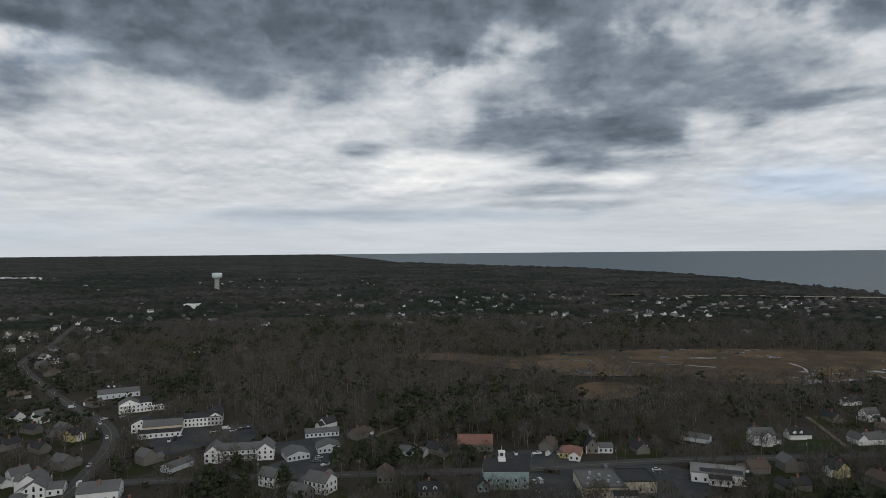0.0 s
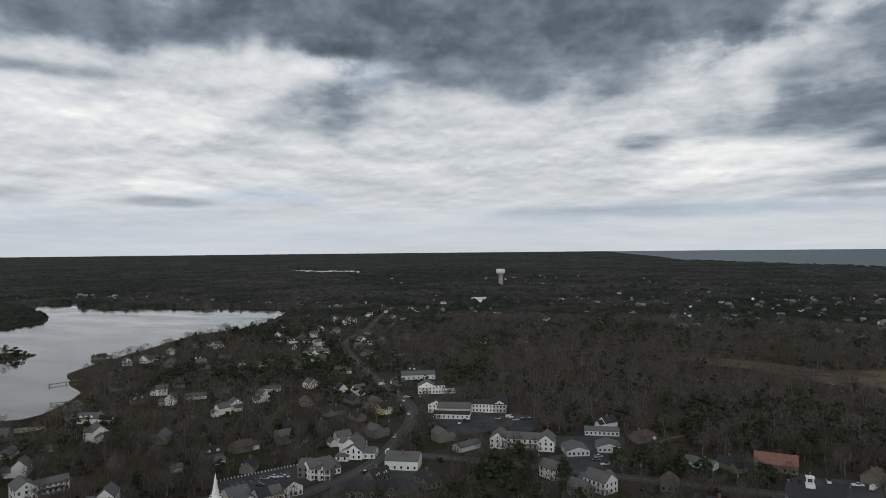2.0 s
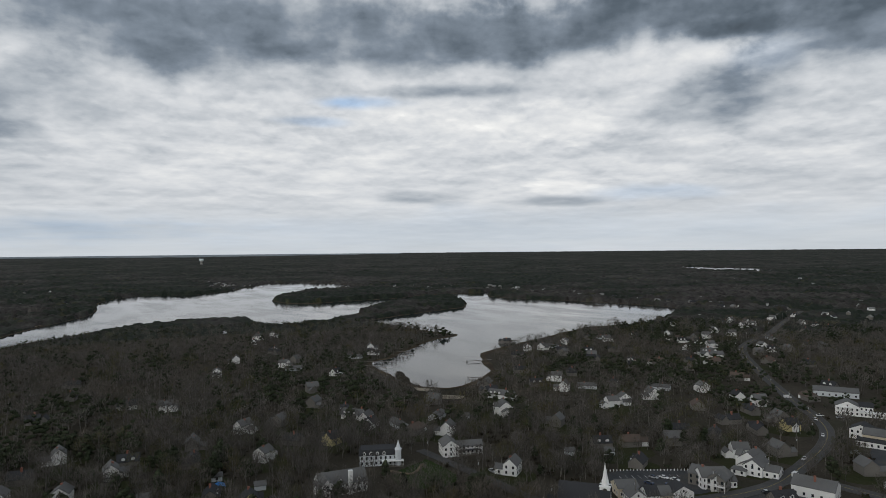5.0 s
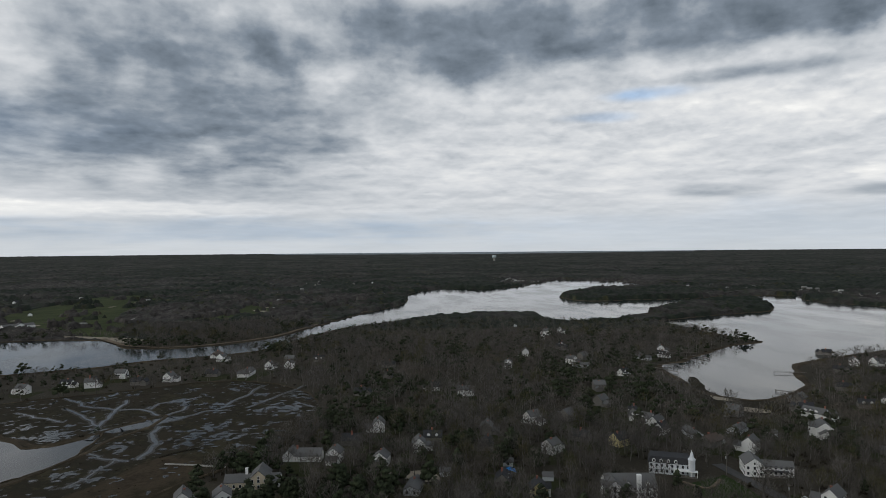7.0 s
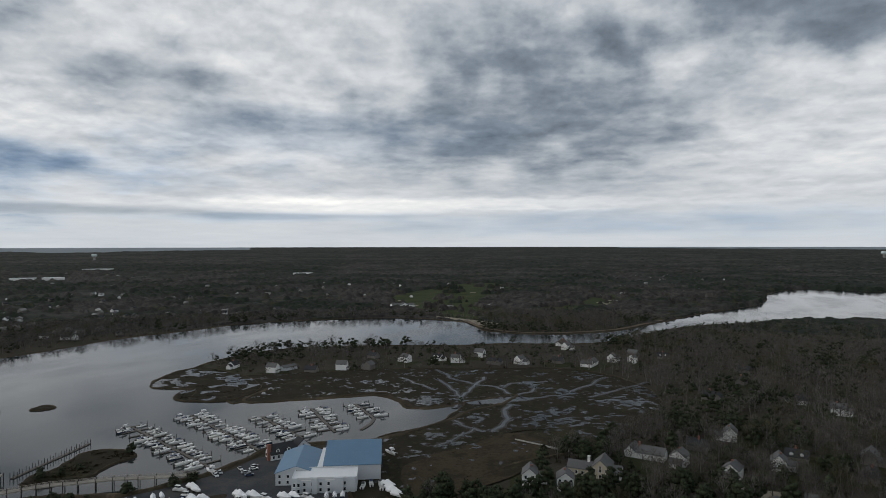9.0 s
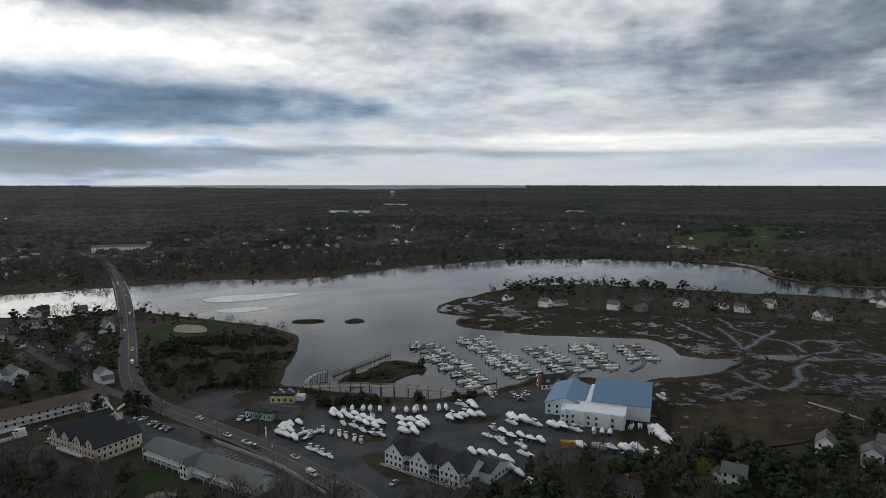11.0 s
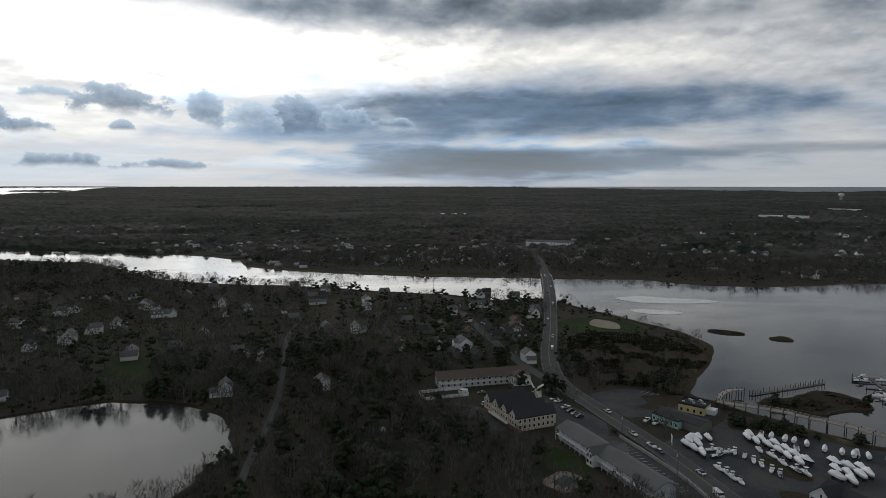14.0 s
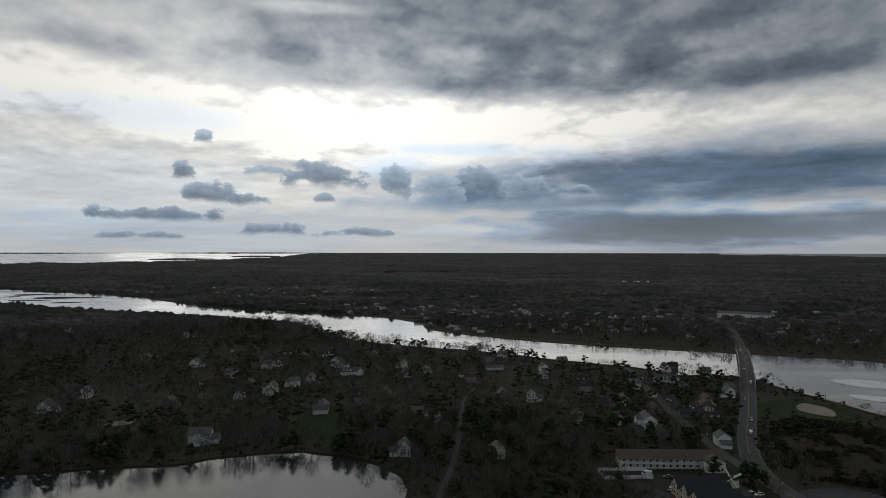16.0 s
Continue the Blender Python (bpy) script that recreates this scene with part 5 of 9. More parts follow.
def build_marsh_water():
    """Creeks, ditches and pans that shine in the marsh."""
    creeks = [([(-432, -166), (-442, -157), (-448, -150), (-456, -140), (-466, -134)], 13), ([(-443, -138), (-421, -135), (-399, -127), (-372, -126)], 5),
              ([(-525, -186), (-484, -182), (-441, -176), (-416, -171)], 4.0), ([(-539, -239), (-522, -222), (-506, -210), (-493, -178), (-491, -166), (-469, -144)], 3.4),
              ([(-505, -224), (-468, -193), (-445, -177)], 3.0), ([(-452, -138), (-463, -129), (-479, -115), (-481, -102)], 3.0), ([(-481, -111), (-517, -100), (-564, -90)], 3.0),
              ([(-484, -89), (-524, -71), (-558, -54)], 2.4), ([(-495, -255), (-473, -222), (-462, -205)], 2.6), ([(-469, -141), (-487, -135), (-504, -134)], 3.4),
              ([(-374, -141), (-352, -143), (-332, -149)], 1.8), ([(-490, -159), (-510, -158), (-516, -144), (-528, -132)], 2.4), ([(-386, -160), (-378, -148), (-370, -134)], 2.4)]
    # groups of pans: centre, half sizes
    pools = [(-436, -200, 16, 22), (-401, -149, 9, 11), (-449, -229, 11, 9), (-355, -157, 9, 6), (-419, -100, 20, 24), (-495, -116, 9, 13), (-525, -45, 17, 22), (-481, -60, 20, 18),
             (-513, -145, 8, 9), (-531, -211, 14, 9), (-554, -112, 11, 10), (-339, -138, 8, 5), (-526, -86, 7, 9), (-470, -262, 12, 8), (-440, -250, 8, 6)]
    made = []
    for pts, w in creeks:
        made.append(w)
        w *= 0.9 if w > 8 else 0.48
        line = ragged(curve(pts, 10), 2.5, 3.3, 0.08)
        width = w * (0.75 + 0.6 * np.abs(np.sin(np.arange(len(line)) * 0.7)))
        structure("creek_mud", ribbon(line, width + 3.0, 0.57 + 0.005 * len(made)), M["mud"], "dark mud edge of a tidal creek", "creek")
        structure("creek", ribbon(line, width, 0.64 + 0.006 * len(made)), M["water"], "narrow tidal creek winding through the marsh", "creek")
    size = 0.9
    gx, gy = np.meshgrid(np.arange(-610, -240, size), np.arange(-400, -30, size))
    X, Y = gx.ravel(), gy.ravel()
    ok = inside(MARSH, X, Y)
    X, Y = X[ok], Y[ok]
    wob = 4 * value_noise(X, Y, 7.0, 61)
    pans = 0.5 * value_noise(X + wob, Y, 6.0, 64) + 0.5 * value_noise(X, Y + wob, 2.4, 65)
    zone = np.zeros(X.shape)
    for cx, cy, rx, ry in pools:
        a = math.atan2(cy, cx)
        u, v = (X - cx) * math.cos(a) + (Y - cy) * math.sin(a), -(X - cx) * math.sin(a) + (Y - cy) * math.cos(a)
        zone = np.maximum(zone, np.exp(-((u / ry) ** 2 + (v / rx) ** 2) * 0.9))
    water = pans + 0.32 * zone > 0.79
    mud = (pans + 0.30 * zone > 0.72) & ~water
    cells("marsh_mud", mud, X, Y, size, 0.585, M["mud"], "dark wet mud along the marsh ditches")
    cells("marsh_pools", water, X, Y, size, 0.70, M["water"], "shining pools and ditches in the salt marsh")
    # spit in front of the point
    gx, gy = np.meshgrid(np.arange(-450, -355, size), np.arange(-445, -345, size))
    X, Y = gx.ravel(), gy.ravel()
    ok = inside(SPITS[3], X, Y)
    X, Y = X[ok], Y[ok]
    pans = 0.6 * value_noise(X, Y * 1.8, 16.0, 67) + 0.4 * value_noise(X, Y, 5.0, 68)
    cells("spit_pools", pans > 0.60, X, Y, size, 1.02, M["water"], "shining pools on the marshy spit")
    # reed marsh
    for pts, w in (([(190, 651), (220, 640), (262, 622)], 5), ([(255, 582), (285, 568), (332, 577), (345, 640)], 4), ([(165, 586), (186, 640)], 3), ([(300, 540), (350, 556), (400, 566)], 6), ([(-8, 700), (40, 668)], 3)):
        line = ragged(curve(pts, 9), 3.0, 4.3, 0.05)
        structure("creek", ribbon(line, w * 0.5 * (0.5 + 0.8 * np.abs(np.sin(np.arange(len(line)) * 0.8))), 0.66), M["water"], "pale creek through the reed marsh", "creek")
    gx, gy = np.meshgrid(np.arange(-40, 540, 1.6), np.arange(520, 760, 1.6))
    X, Y = gx.ravel(), gy.ravel()
    ok = inside(REEDS, X, Y)
    X, Y = X[ok], Y[ok]
    pans = 0.6 * value_noise(X, Y * 2.0, 18.0, 71) + 0.4 * value_noise(X, Y, 6.0, 72)
    cells("reed_pools", (pans > 0.70) & (value_noise(X, Y, 70.0, 73) > 0.5), X, Y, 1.6, 0.62, M["water"], "scattered shining pools in the reed marsh")
    for pts, w in (([(560, 1495), (678, 1496), (784, 1449), (880, 1420), (1100, 1350)], 34), ([(400, 1570), (480, 1560)], 22)):
        structure("inlet_beach", ribbon(ragged(curve(pts, 6), 6, 2.2, 0.01), w, 6.5), M["sand"], "pale sandy inlet beach by the sea", "beach")


def build_yards():
    """Thin grass round the houses."""
    g, rng = Geo(), np.random.default_rng(17)
    n = len(HOUSE_SPOTS) // 2
    for i, (x, y, r) in enumerate(HOUSE_SPOTS[:n]):
        if math.hypot(x, y) > 700:
            continue
        a = rng.uniform(0.8, 1.5, 9) * (r + 3)
        k = 1 - 5 / math.hypot(x, y)
        pts = [(x * k + a[j] * 1.25 * math.cos(j * 0.698), y * k + a[j] * math.sin(j * 0.698)) for j in range(9)]
        g.merge(sheet(curve(pts, 3, True), 0.03 + 0.0006 * (i % 110)))
    tagged(new("house_yards", g.mesh("house_yards", M["yard"])), "thin olive grass in the yards round the houses", "grass", "", "stuff")


build_flats()
build_marsh_water()
build_yards()

# ---------------------------------------------------------------- woods
def bare_tree(seed, limbs, twigs, height=12.0, spread=5.0, sides=5, broad=(0.07, 0.20)):
    """Trunk with limbs, and a haze of thin twigs as slivers. Returns (wood, twigs) as Geo."""
    rnd = random.Random(seed)
    wood, haze = Geo(), Geo()
    lean = (rnd.uniform(-0.5, 0.5), rnd.uniform(-0.5, 0.5))
    fork = height * rnd.uniform(0.25, 0.4)
    wood.tube((0, 0, -0.3), (lean[0], lean[1], fork), 0.26, 0.18, sides, False)
    wood.tube((lean[0], lean[1], fork), (lean[0] * 2, lean[1] * 2, height * 0.85), 0.18, 0.03, 3, False)
    ends = [((lean[0], lean[1], fork), (lean[0] * 2, lean[1] * 2, height * 0.9))]
    for i in range(limbs):
        a = 2.4 * i + rnd.uniform(-0.4, 0.4)
        h0 = fork * rnd.uniform(0.7, 1.6)
        r = spread * rnd.uniform(0.5, 0.95)
        tip = (lean[0] + math.cos(a) * r, lean[1] + math.sin(a) * r, min(height, h0 + height * rnd.uniform(0.25, 0.5)))
        wood.tube((lean[0] * 1.1, lean[1] * 1.1, h0), tip, 0.11, 0.025, 3, False)
        ends.append(((lean[0], lean[1], h0), tip))
    for i in range(twigs):
        # twigs fill a rounded crown, and fan outwards and up
        a, u = rnd.uniform(0, 6.283), rnd.uniform(-0.75, 1.0)
        q = math.sqrt(max(0.0, 1 - u * u)) * rnd.uniform(0.25, 0.85)
        base = Vector((lean[0] * 1.5 + math.cos(a) * q * spread, lean[1] * 1.5 + math.sin(a) * q * spread, height * (0.60 + 0.28 * u)))
        out = Vector((math.cos(a) * q * 0.6 + rnd.gauss(0, 0.45), math.sin(a) * q * 0.6 + rnd.gauss(0, 0.45), rnd.uniform(0.45, 1.4))).normalized() * rnd.uniform(1.2, 3.0) * height / 12
        side = out.cross(Vector((rnd.gauss(0, 1), rnd.gauss(0, 1), rnd.gauss(0, 1)))).normalized() * rnd.uniform(*broad)
        haze.face([base - side, base + side, base + out])
    return wood, haze


def shrub(seed, stems=22):
    """Low tangled bush: stems that fan out from the ground."""
    rnd = random.Random(seed)
    g = Geo()
    for i in range(stems):
        a, u = rnd.uniform(0, 6.283), rnd.uniform(0.1, 1.0)
        base = Vector((math.cos(a) * u * 1.1, math.sin(a) * u * 1.1, rnd.uniform(0, 1.0 - 0.5 * u)))
        out = Vector((math.cos(a) * u * 0.9 + rnd.gauss(0, 0.35), math.sin(a) * u * 0.9 + rnd.gauss(0, 0.35), rnd.uniform(0.4, 1.2))).normalized() * rnd.uniform(0.6, 1.3)
        side = out.cross(Vector((rnd.gauss(0, 1), rnd.gauss(0, 1), rnd.gauss(0, 1)))).normalized() * rnd.uniform(0.2, 0.5)
        g.face([base - side, base + side, base + out])
    return g


def pine_tree(seed, clumps, height=12.0, level=1, needles=0):
    """Pitch pine: bare lower trunk, uneven clumps of needles."""
    rnd = random.Random(seed)
    random.seed(seed)
    wood, crown = Geo(), Geo()
    wood.tube((0, 0, -0.3), (rnd.uniform(-0.4, 0.4), 0, height * 0.9), 0.22, 0.05, 5, False)
    for i in range(clumps):
        s = (i + 0.6 * rnd.random()) / clumps
        h = height * (0.34 + 0.58 * s)
        r = ((1 - s * s) * 2.5 + 0.4) * rnd.uniform(0.4, 1.0)
        a = 2.4 * i + rnd.uniform(-0.5, 0.5)
        size = rnd.uniform(1.5, 2.3) * (1.15 - 0.4 * s)
        tufts = needles // clumps
        crown.blob(math.cos(a) * r, math.sin(a) * r, h, size * (0.8 if tufts else 1.15), size * (0.8 if tufts else 1.15), size * (0.6 if tufts else 0.8), 0.42, level)
        for j in range(tufts):
            w, u = rnd.uniform(0, 6.283), rnd.uniform(-0.4, 1.0)
            q = math.sqrt(1 - u * u)
            way = Vector((math.cos(w) * q, math.sin(w) * q, u * 0.8))
            base = Vector((math.cos(a) * r, math.sin(a) * r, h)) + way * size * 0.55
            side = way.cross(Vector((rnd.gauss(0, 1), rnd.gauss(0, 1), rnd.gauss(0, 1)))).normalized() * rnd.uniform(0.18, 0.4)
            crown.face([base - side, base + side, base + way * size * rnd.uniform(0.5, 0.95)])
    return wood, crown


def scatter_mesh(name, kinds, place, mat, label, category="woods"):
    """Joins many copies of small meshes into one: place has columns x, y, z, turn, width, height, kind."""
    vs, fs, sizes, off = [], [], [], 0
    for ki, geo in enumerate(kinds):
        rows = place[place[:, 6] == ki]
        if not len(rows):
            continue
        tri = np.array([t for f in geo.f for t in ([f] if len(f) == 3 else [(f[0], f[i], f[i + 1]) for i in range(1, len(f) - 1)])], np.int32)
        v = np.array(geo.v, np.float32)
        c, s = np.cos(rows[:, 3]), np.sin(rows[:, 3])
        X = rows[:, 0, None] + rows[:, 4, None] * (c[:, None] * v[:, 0] - s[:, None] * v[:, 1])
        Y = rows[:, 1, None] + rows[:, 4, None] * (s[:, None] * v[:, 0] + c[:, None] * v[:, 1])
        Z = rows[:, 2, None] + rows[:, 5, None] * v[:, 2]
        vs.append(np.stack([X, Y, Z], 2).reshape(-1, 3))
        fs.append((tri[None] + (off + np.arange(len(rows)) * len(v))[:, None, None]).reshape(-1, 3))
        off += len(rows) * len(v)
    V, F = np.concatenate(vs), np.concatenate(fs)
    me = bpy.data.meshes.new(name)
    me.vertices.add(len(V))
    me.vertices.foreach_set("co", V.astype(np.float32).ravel())
    me.loops.add(F.size)
    me.loops.foreach_set("vertex_index", F.astype(np.int32).ravel())
    me.polygons.add(len(F))
    me.polygons.foreach_set("loop_start", np.arange(len(F), dtype=np.int32) * 3)
    me.polygons.foreach_set("loop_total", np.full(len(F), 3, np.int32))
    me.materials.append(mat)
    me.update(calc_edges=True)
    return tagged(new(name, me), label, category, "", "stuff")


CLEAR_SHORES = [(np.array(p, float), w) for p, w in (
    ([(-205, -262), (-258, -236), (-300, -214), (-330, -180)], 22), ([(-180, -300), (-206, -286), (-250, -300)], 24),
    ([(-330, -180), (-330, -140), (-290, -100)], 26), ([(-680, 800), (-686, 674), (-647, 571), (-593, 432), (-564, 400), (-493, 359), (-452, 301), (-420, 270), (-467, 262), (-530, 262), (-600, 275)], 11), ([(-387, -426), (-440, -445), (-420, -390), (-400, -345), (-370, -340)], 32), ([(323, -1091), (204, -1004), (165, -914), (50, -840), (-54, -801), (-211, -762), (-317, -738), (-380, -692), (-443, -672), (-558, -678)], 18), ([(-400, -190), (-430, -230), (-400, -300), (-380, -370)], 14))]


def open_land(X, Y, margin=0.0):
    """Where no tree stands: water, marsh, roads, yards, buildings."""
    no = inside(BAY, X, Y)
    for poly in ISLANDS:
        no &= ~inside(poly, X, Y)
    golf = np.zeros(X.shape, bool)
    for poly in GOLF:
        golf |= inside(poly, X, Y)
    no |= golf & (0.5 * value_noise(X * 0.6, Y, 34.0, 77) + 0.5 * value_noise(X, Y, 14.0, 78) > 0.31)
    for poly in [POND, BLACK_POND, MARSH, REEDS, REEDS_NEAR] + FAR_LAKES + CLEARINGS:
        no |= inside(poly, X, Y)
    for line, width in ROADS.values():
        no |= near_line(line, X, Y, width / 2 + 1.5 + margin)
    for line, width in LANES:
        no |= near_line(line, X, Y, width / 2 + 1.5 + margin)
    for line, half in BUILDING_LINES:
        no |= near_line(line, X, Y, half)
    for hx, hy, hr in HOUSE_SPOTS:
        no |= (X - hx) ** 2 + (Y - hy) ** 2 < (hr + margin) ** 2
    az = np.degrees(np.arctan2(-X, Y))
    r = np.hypot(X, Y)
    sea = (az < 10) & (az > -60)
    shore = np.interp(-az, np.arange(-10, 61), [ocean_shore(-a) for a in range(-10, 61)])
    no |= sea & (r > shore - 12)
    for a0, a1, edge in ((200, 233, west_shore), (62, 98, north_shore), (130, 166, northwest_shore)):
        turn = np.where(az < -70, az + 360, az)
        steps = np.arange(a0, a1 + 0.1, 0.5)
        no |= (turn > a0) & (turn < a1) & (r > np.interp(turn, steps, [edge(a) for a in steps]) - 12)
    # the marina and its shores are kept clear
    for line, half in CLEAR_SHORES:
        no |= near_line(line, X, Y, half + margin)
    return no


def build_far_woods():
    """Canopy of the distant woods as one rough surface. The land folds up towards its rim, so tree heights shrink with it."""
    az = np.radians(np.arange(-46, 236, 0.18))
    steps = np.arange(930.0, 4961.0, 1.0)
    wide = steps * 115 / (115 - rise(steps, 0 * steps))
    rings = np.interp(np.arange(1 / 930.0, 1 / wide[-1], -4.6e-6), 1 / wide[::-1], steps[::-1])
    A, R = np.meshgrid(az, rings)
    A = A + RNG.uniform(-0.0011, 0.0011, A.shape)
    R2 = np.clip(R + RNG.uniform(-0.4, 0.4, A.shape) * np.gradient(rings)[:, None], 925, 4958)
    X, Y = -np.sin(A) * R2, np.cos(A) * R2
    fold = 115 / (115 - rise(X, Y))
    U, V = X * fold, Y * fold
    h = 3.0 + 9.0 * value_noise(U, V, 9.0, 1) ** 1.2 + 4.0 * value_noise(U, V, 55.0, 2) + RNG.uniform(-1.6, 1.6, X.shape)
    h = h * np.interp(R2, [930, 1150, 1500], [0.68, 0.75, 1.0])
    h = np.where((X > -1220) & (X < -830) & (Y > -100) & (Y < 470) & (h > 0), h * 0.6, h)
    h = np.where(R2 < 1060, h * np.clip((R2 - 930) / 130, 0, 1) - 0.5, h)
    gap = (value_noise(U, V, 34.0, 3) * 0.6 + value_noise(U, V, 120.0, 4) * 0.4 > 0.76) & (R2 < 1500)
    h = np.where(gap, -1.5, h)
    town = np.zeros(X.shape)
    for cx, cy, sx, sy, n in SETTLEMENTS:
        town = np.maximum(town, np.exp(-(((X - cx) / sx) ** 2 + ((Y - cy) / sy) ** 2) / 3.0))
    thinned = value_noise(U, V, 17.0, 6) < 0.78 * town
    h = np.where(h > 0, np.where(thinned, h * 0.12, h * (1 - 0.25 * town)), h)
    h = np.where(open_land(X, Y, 4.0), -3.0, h)
    Z = rise(X, Y) + h / fold
    n, m = X.shape
    idx = np.arange(n * m).reshape(n, m)
    quads = np.stack([idx[:-1, :-1], idx[:-1, 1:], idx[1:, 1:], idx[1:, :-1]], 2).reshape(-1, 4)
    keep = (h.ravel()[quads] > -2.5).any(1)
    quads = quads[keep]
    me = bpy.data.meshes.new("far_woods")
    me.vertices.add(n * m)
    me.vertices.foreach_set("co", np.stack([X, Y, Z], 2).astype(np.float32).ravel())
    me.loops.add(quads.size)
    me.loops.foreach_set("vertex_index", quads.astype(np.int32).ravel())
    me.polygons.add(len(quads))
    me.polygons.foreach_set("loop_start", np.arange(len(quads), dtype=np.int32) * 4)
    me.polygons.foreach_set("loop_total", np.full(len(quads), 4, np.int32))
    me.materials.append(M["canopy"])
    me.update(calc_edges=True)
    tagged(new("far_woods", me), "wide grey-brown bare woods with dark pine stands to the horizon", "woods", "", "stuff")


def tree_field(r0, r1, step, seed):
    """Jittered grid of tree places between two distances."""
    rng = np.random.default_rng(seed)
    n = int(r1 / step)
    gx, gy = np.meshgrid(np.arange(-n, n + 1) * step, np.arange(-n, n + 1) * step)
    X = (gx + rng.uniform(-0.48, 0.48, gx.shape) * step).ravel()
    Y = (gy + rng.uniform(-0.48, 0.48, gy.shape) * step).ravel()
    r, az = np.hypot(X, Y), (np.degrees(np.arctan2(-X, Y)) + 130) % 360 - 130
    ok = (r > r0) & (r < r1) & (az > -44) & (az < 234)
    X, Y = X[ok], Y[ok]
    return X, Y, rng


def thin(X, Y, rng):
    """Open land has no trees; town yards have few."""
    keep = ~open_land(X, Y)
    dens = np.ones(X.shape)
    for poly, d in TOWNS:
        dens = np.where(inside(poly, X, Y), d, dens)
    clump = 0.55 * value_noise(X, Y, 20.0, 11) + 0.45 * value_noise(X, Y, 55.0, 12)
    built = dens < 0.95
    return keep & (rng.random(X.shape) < np.where(built, dens * np.clip((clump - 0.22) * 4.0, 0.40, 1.4), 0.5 + 0.7 * clump))


def pine_share(X, Y):
    s = value_noise(X, Y, 90.0, 21) * 0.6 + value_noise(X, Y, 28.0, 22) * 0.4
    share = np.clip((s - 0.46) * 5.0, 0.08, 0.75)
    for poly, d in PINE_STANDS:
        share = np.where(inside(poly, X, Y), np.clip(d + (s - 0.5) * 3.0 * d, 0, 0.95), share)
    return share


NEAREST_TREES = []


def build_woods():
    near_bare = [bare_tree(i, 6, 160, 12.5, 4.8, 4, (0.035, 0.10)) for i in range(6)]
    near_pine = [pine_tree(40 + i, 8, 11.0, 1, 72) for i in range(4)]
    mid_bare = [bare_tree(20 + i, 0, 58, 12.5, 5.4, 3, (0.10, 0.24)) for i in range(6)]
    mid_pine = [pine_tree(60 + i, 4, 10.0, 1, 16) for i in range(4)]
    bushes = [shrub(80 + i, 14) for i in range(4)]
    for label, r0, r1, step, bare, pine, seed in (
            ("near", 120, 430, 6.0, near_bare, near_pine, 31), ("middle", 430, 1060, 8.9, mid_bare, mid_pine, 32)):
        X, Y, rng = tree_field(r0, r1, step, seed)
        k = thin(X, Y, rng)
        X, Y = X[k], Y[k]
        is_pine = rng.random(X.shape) < pine_share(X, Y)
        low = rng.random(X.shape) < 0.22
        height = np.where(low, rng.uniform(0.4, 0.65, X.shape), rng.uniform(0.8, 1.3, X.shape))
        towns = np.zeros(X.shape, bool)
        for poly, d in TOWNS:
            # the park by the bridge is low scrub, town trees are a little smaller than the woods
            towns |= inside(poly, X, Y)
            height = np.where(inside(poly, X, Y), height * (0.65 if d == 0.9 else 0.6 if d == 0.85 else 0.92), height)
        # wind-cut trees at the outer end of the peninsula
        height = np.where((X < -830) & (Y > -100) & (Y < 470), height * 0.6, height)
        rows = np.stack([X, Y, np.zeros_like(X), rng.uniform(0, 6.28, X.shape), height * (rng.uniform(0.85, 1.2, X.shape) if label == "near" else rng.uniform(1.05, 1.55, X.shape)), height,
                         rng.integers(0, 6, X.shape).astype(float)], 1)
        bud = (rng.random(X.shape) < np.clip((value_noise(X, Y, 45.0, 23) - 0.58) * 1.5, 0.03, 0.35) + 0.10 * towns) & ~is_pine
        if label == "near":
            # the trees closest to the viewpoint are things of their own
            order = np.argsort(np.hypot(X, Y))
            first = np.zeros(X.shape, bool)
            first[order[:130]] = True
            for i in order[:130]:
                NEAREST_TREES.append((rows[i], bool(is_pine[i]), bool(bud[i])))
            rows, is_pine, bud, X, Y = rows[~first], is_pine[~first], bud[~first], X[~first], Y[~first]
            grow_single_trees(bare, pine)
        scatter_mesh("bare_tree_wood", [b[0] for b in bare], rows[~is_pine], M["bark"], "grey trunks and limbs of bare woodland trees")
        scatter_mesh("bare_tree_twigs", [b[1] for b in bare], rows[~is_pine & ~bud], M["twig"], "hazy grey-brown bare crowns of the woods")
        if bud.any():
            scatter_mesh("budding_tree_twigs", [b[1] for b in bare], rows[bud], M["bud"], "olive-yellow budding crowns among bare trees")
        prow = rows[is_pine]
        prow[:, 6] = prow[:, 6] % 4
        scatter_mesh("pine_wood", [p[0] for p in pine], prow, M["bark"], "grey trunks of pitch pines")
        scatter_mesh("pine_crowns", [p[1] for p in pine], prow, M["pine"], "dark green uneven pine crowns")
        # undergrowth
        X, Y, rng = tree_field(r0, r1, step * (1.2 if label == "near" else 1.9), seed + 50)
        k = thin(X, Y, rng)
        X, Y = X[k], Y[k]
        size = rng.uniform(0.6, 1.6, X.shape)
        rows = np.stack([X, Y, np.zeros_like(X), rng.uniform(0, 6.28, X.shape), size * rng.uniform(0.9, 1.4, X.shape), size, rng.integers(0, 4, X.shape).astype(float)], 1)
        green = rng.random(X.shape) < np.clip((value_noise(X, Y, 40.0, 29) - 0.5) * 1.0, 0.04, 0.3)
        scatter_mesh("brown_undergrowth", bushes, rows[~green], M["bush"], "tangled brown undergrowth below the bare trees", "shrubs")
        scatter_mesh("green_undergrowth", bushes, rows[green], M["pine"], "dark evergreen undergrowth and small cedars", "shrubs")


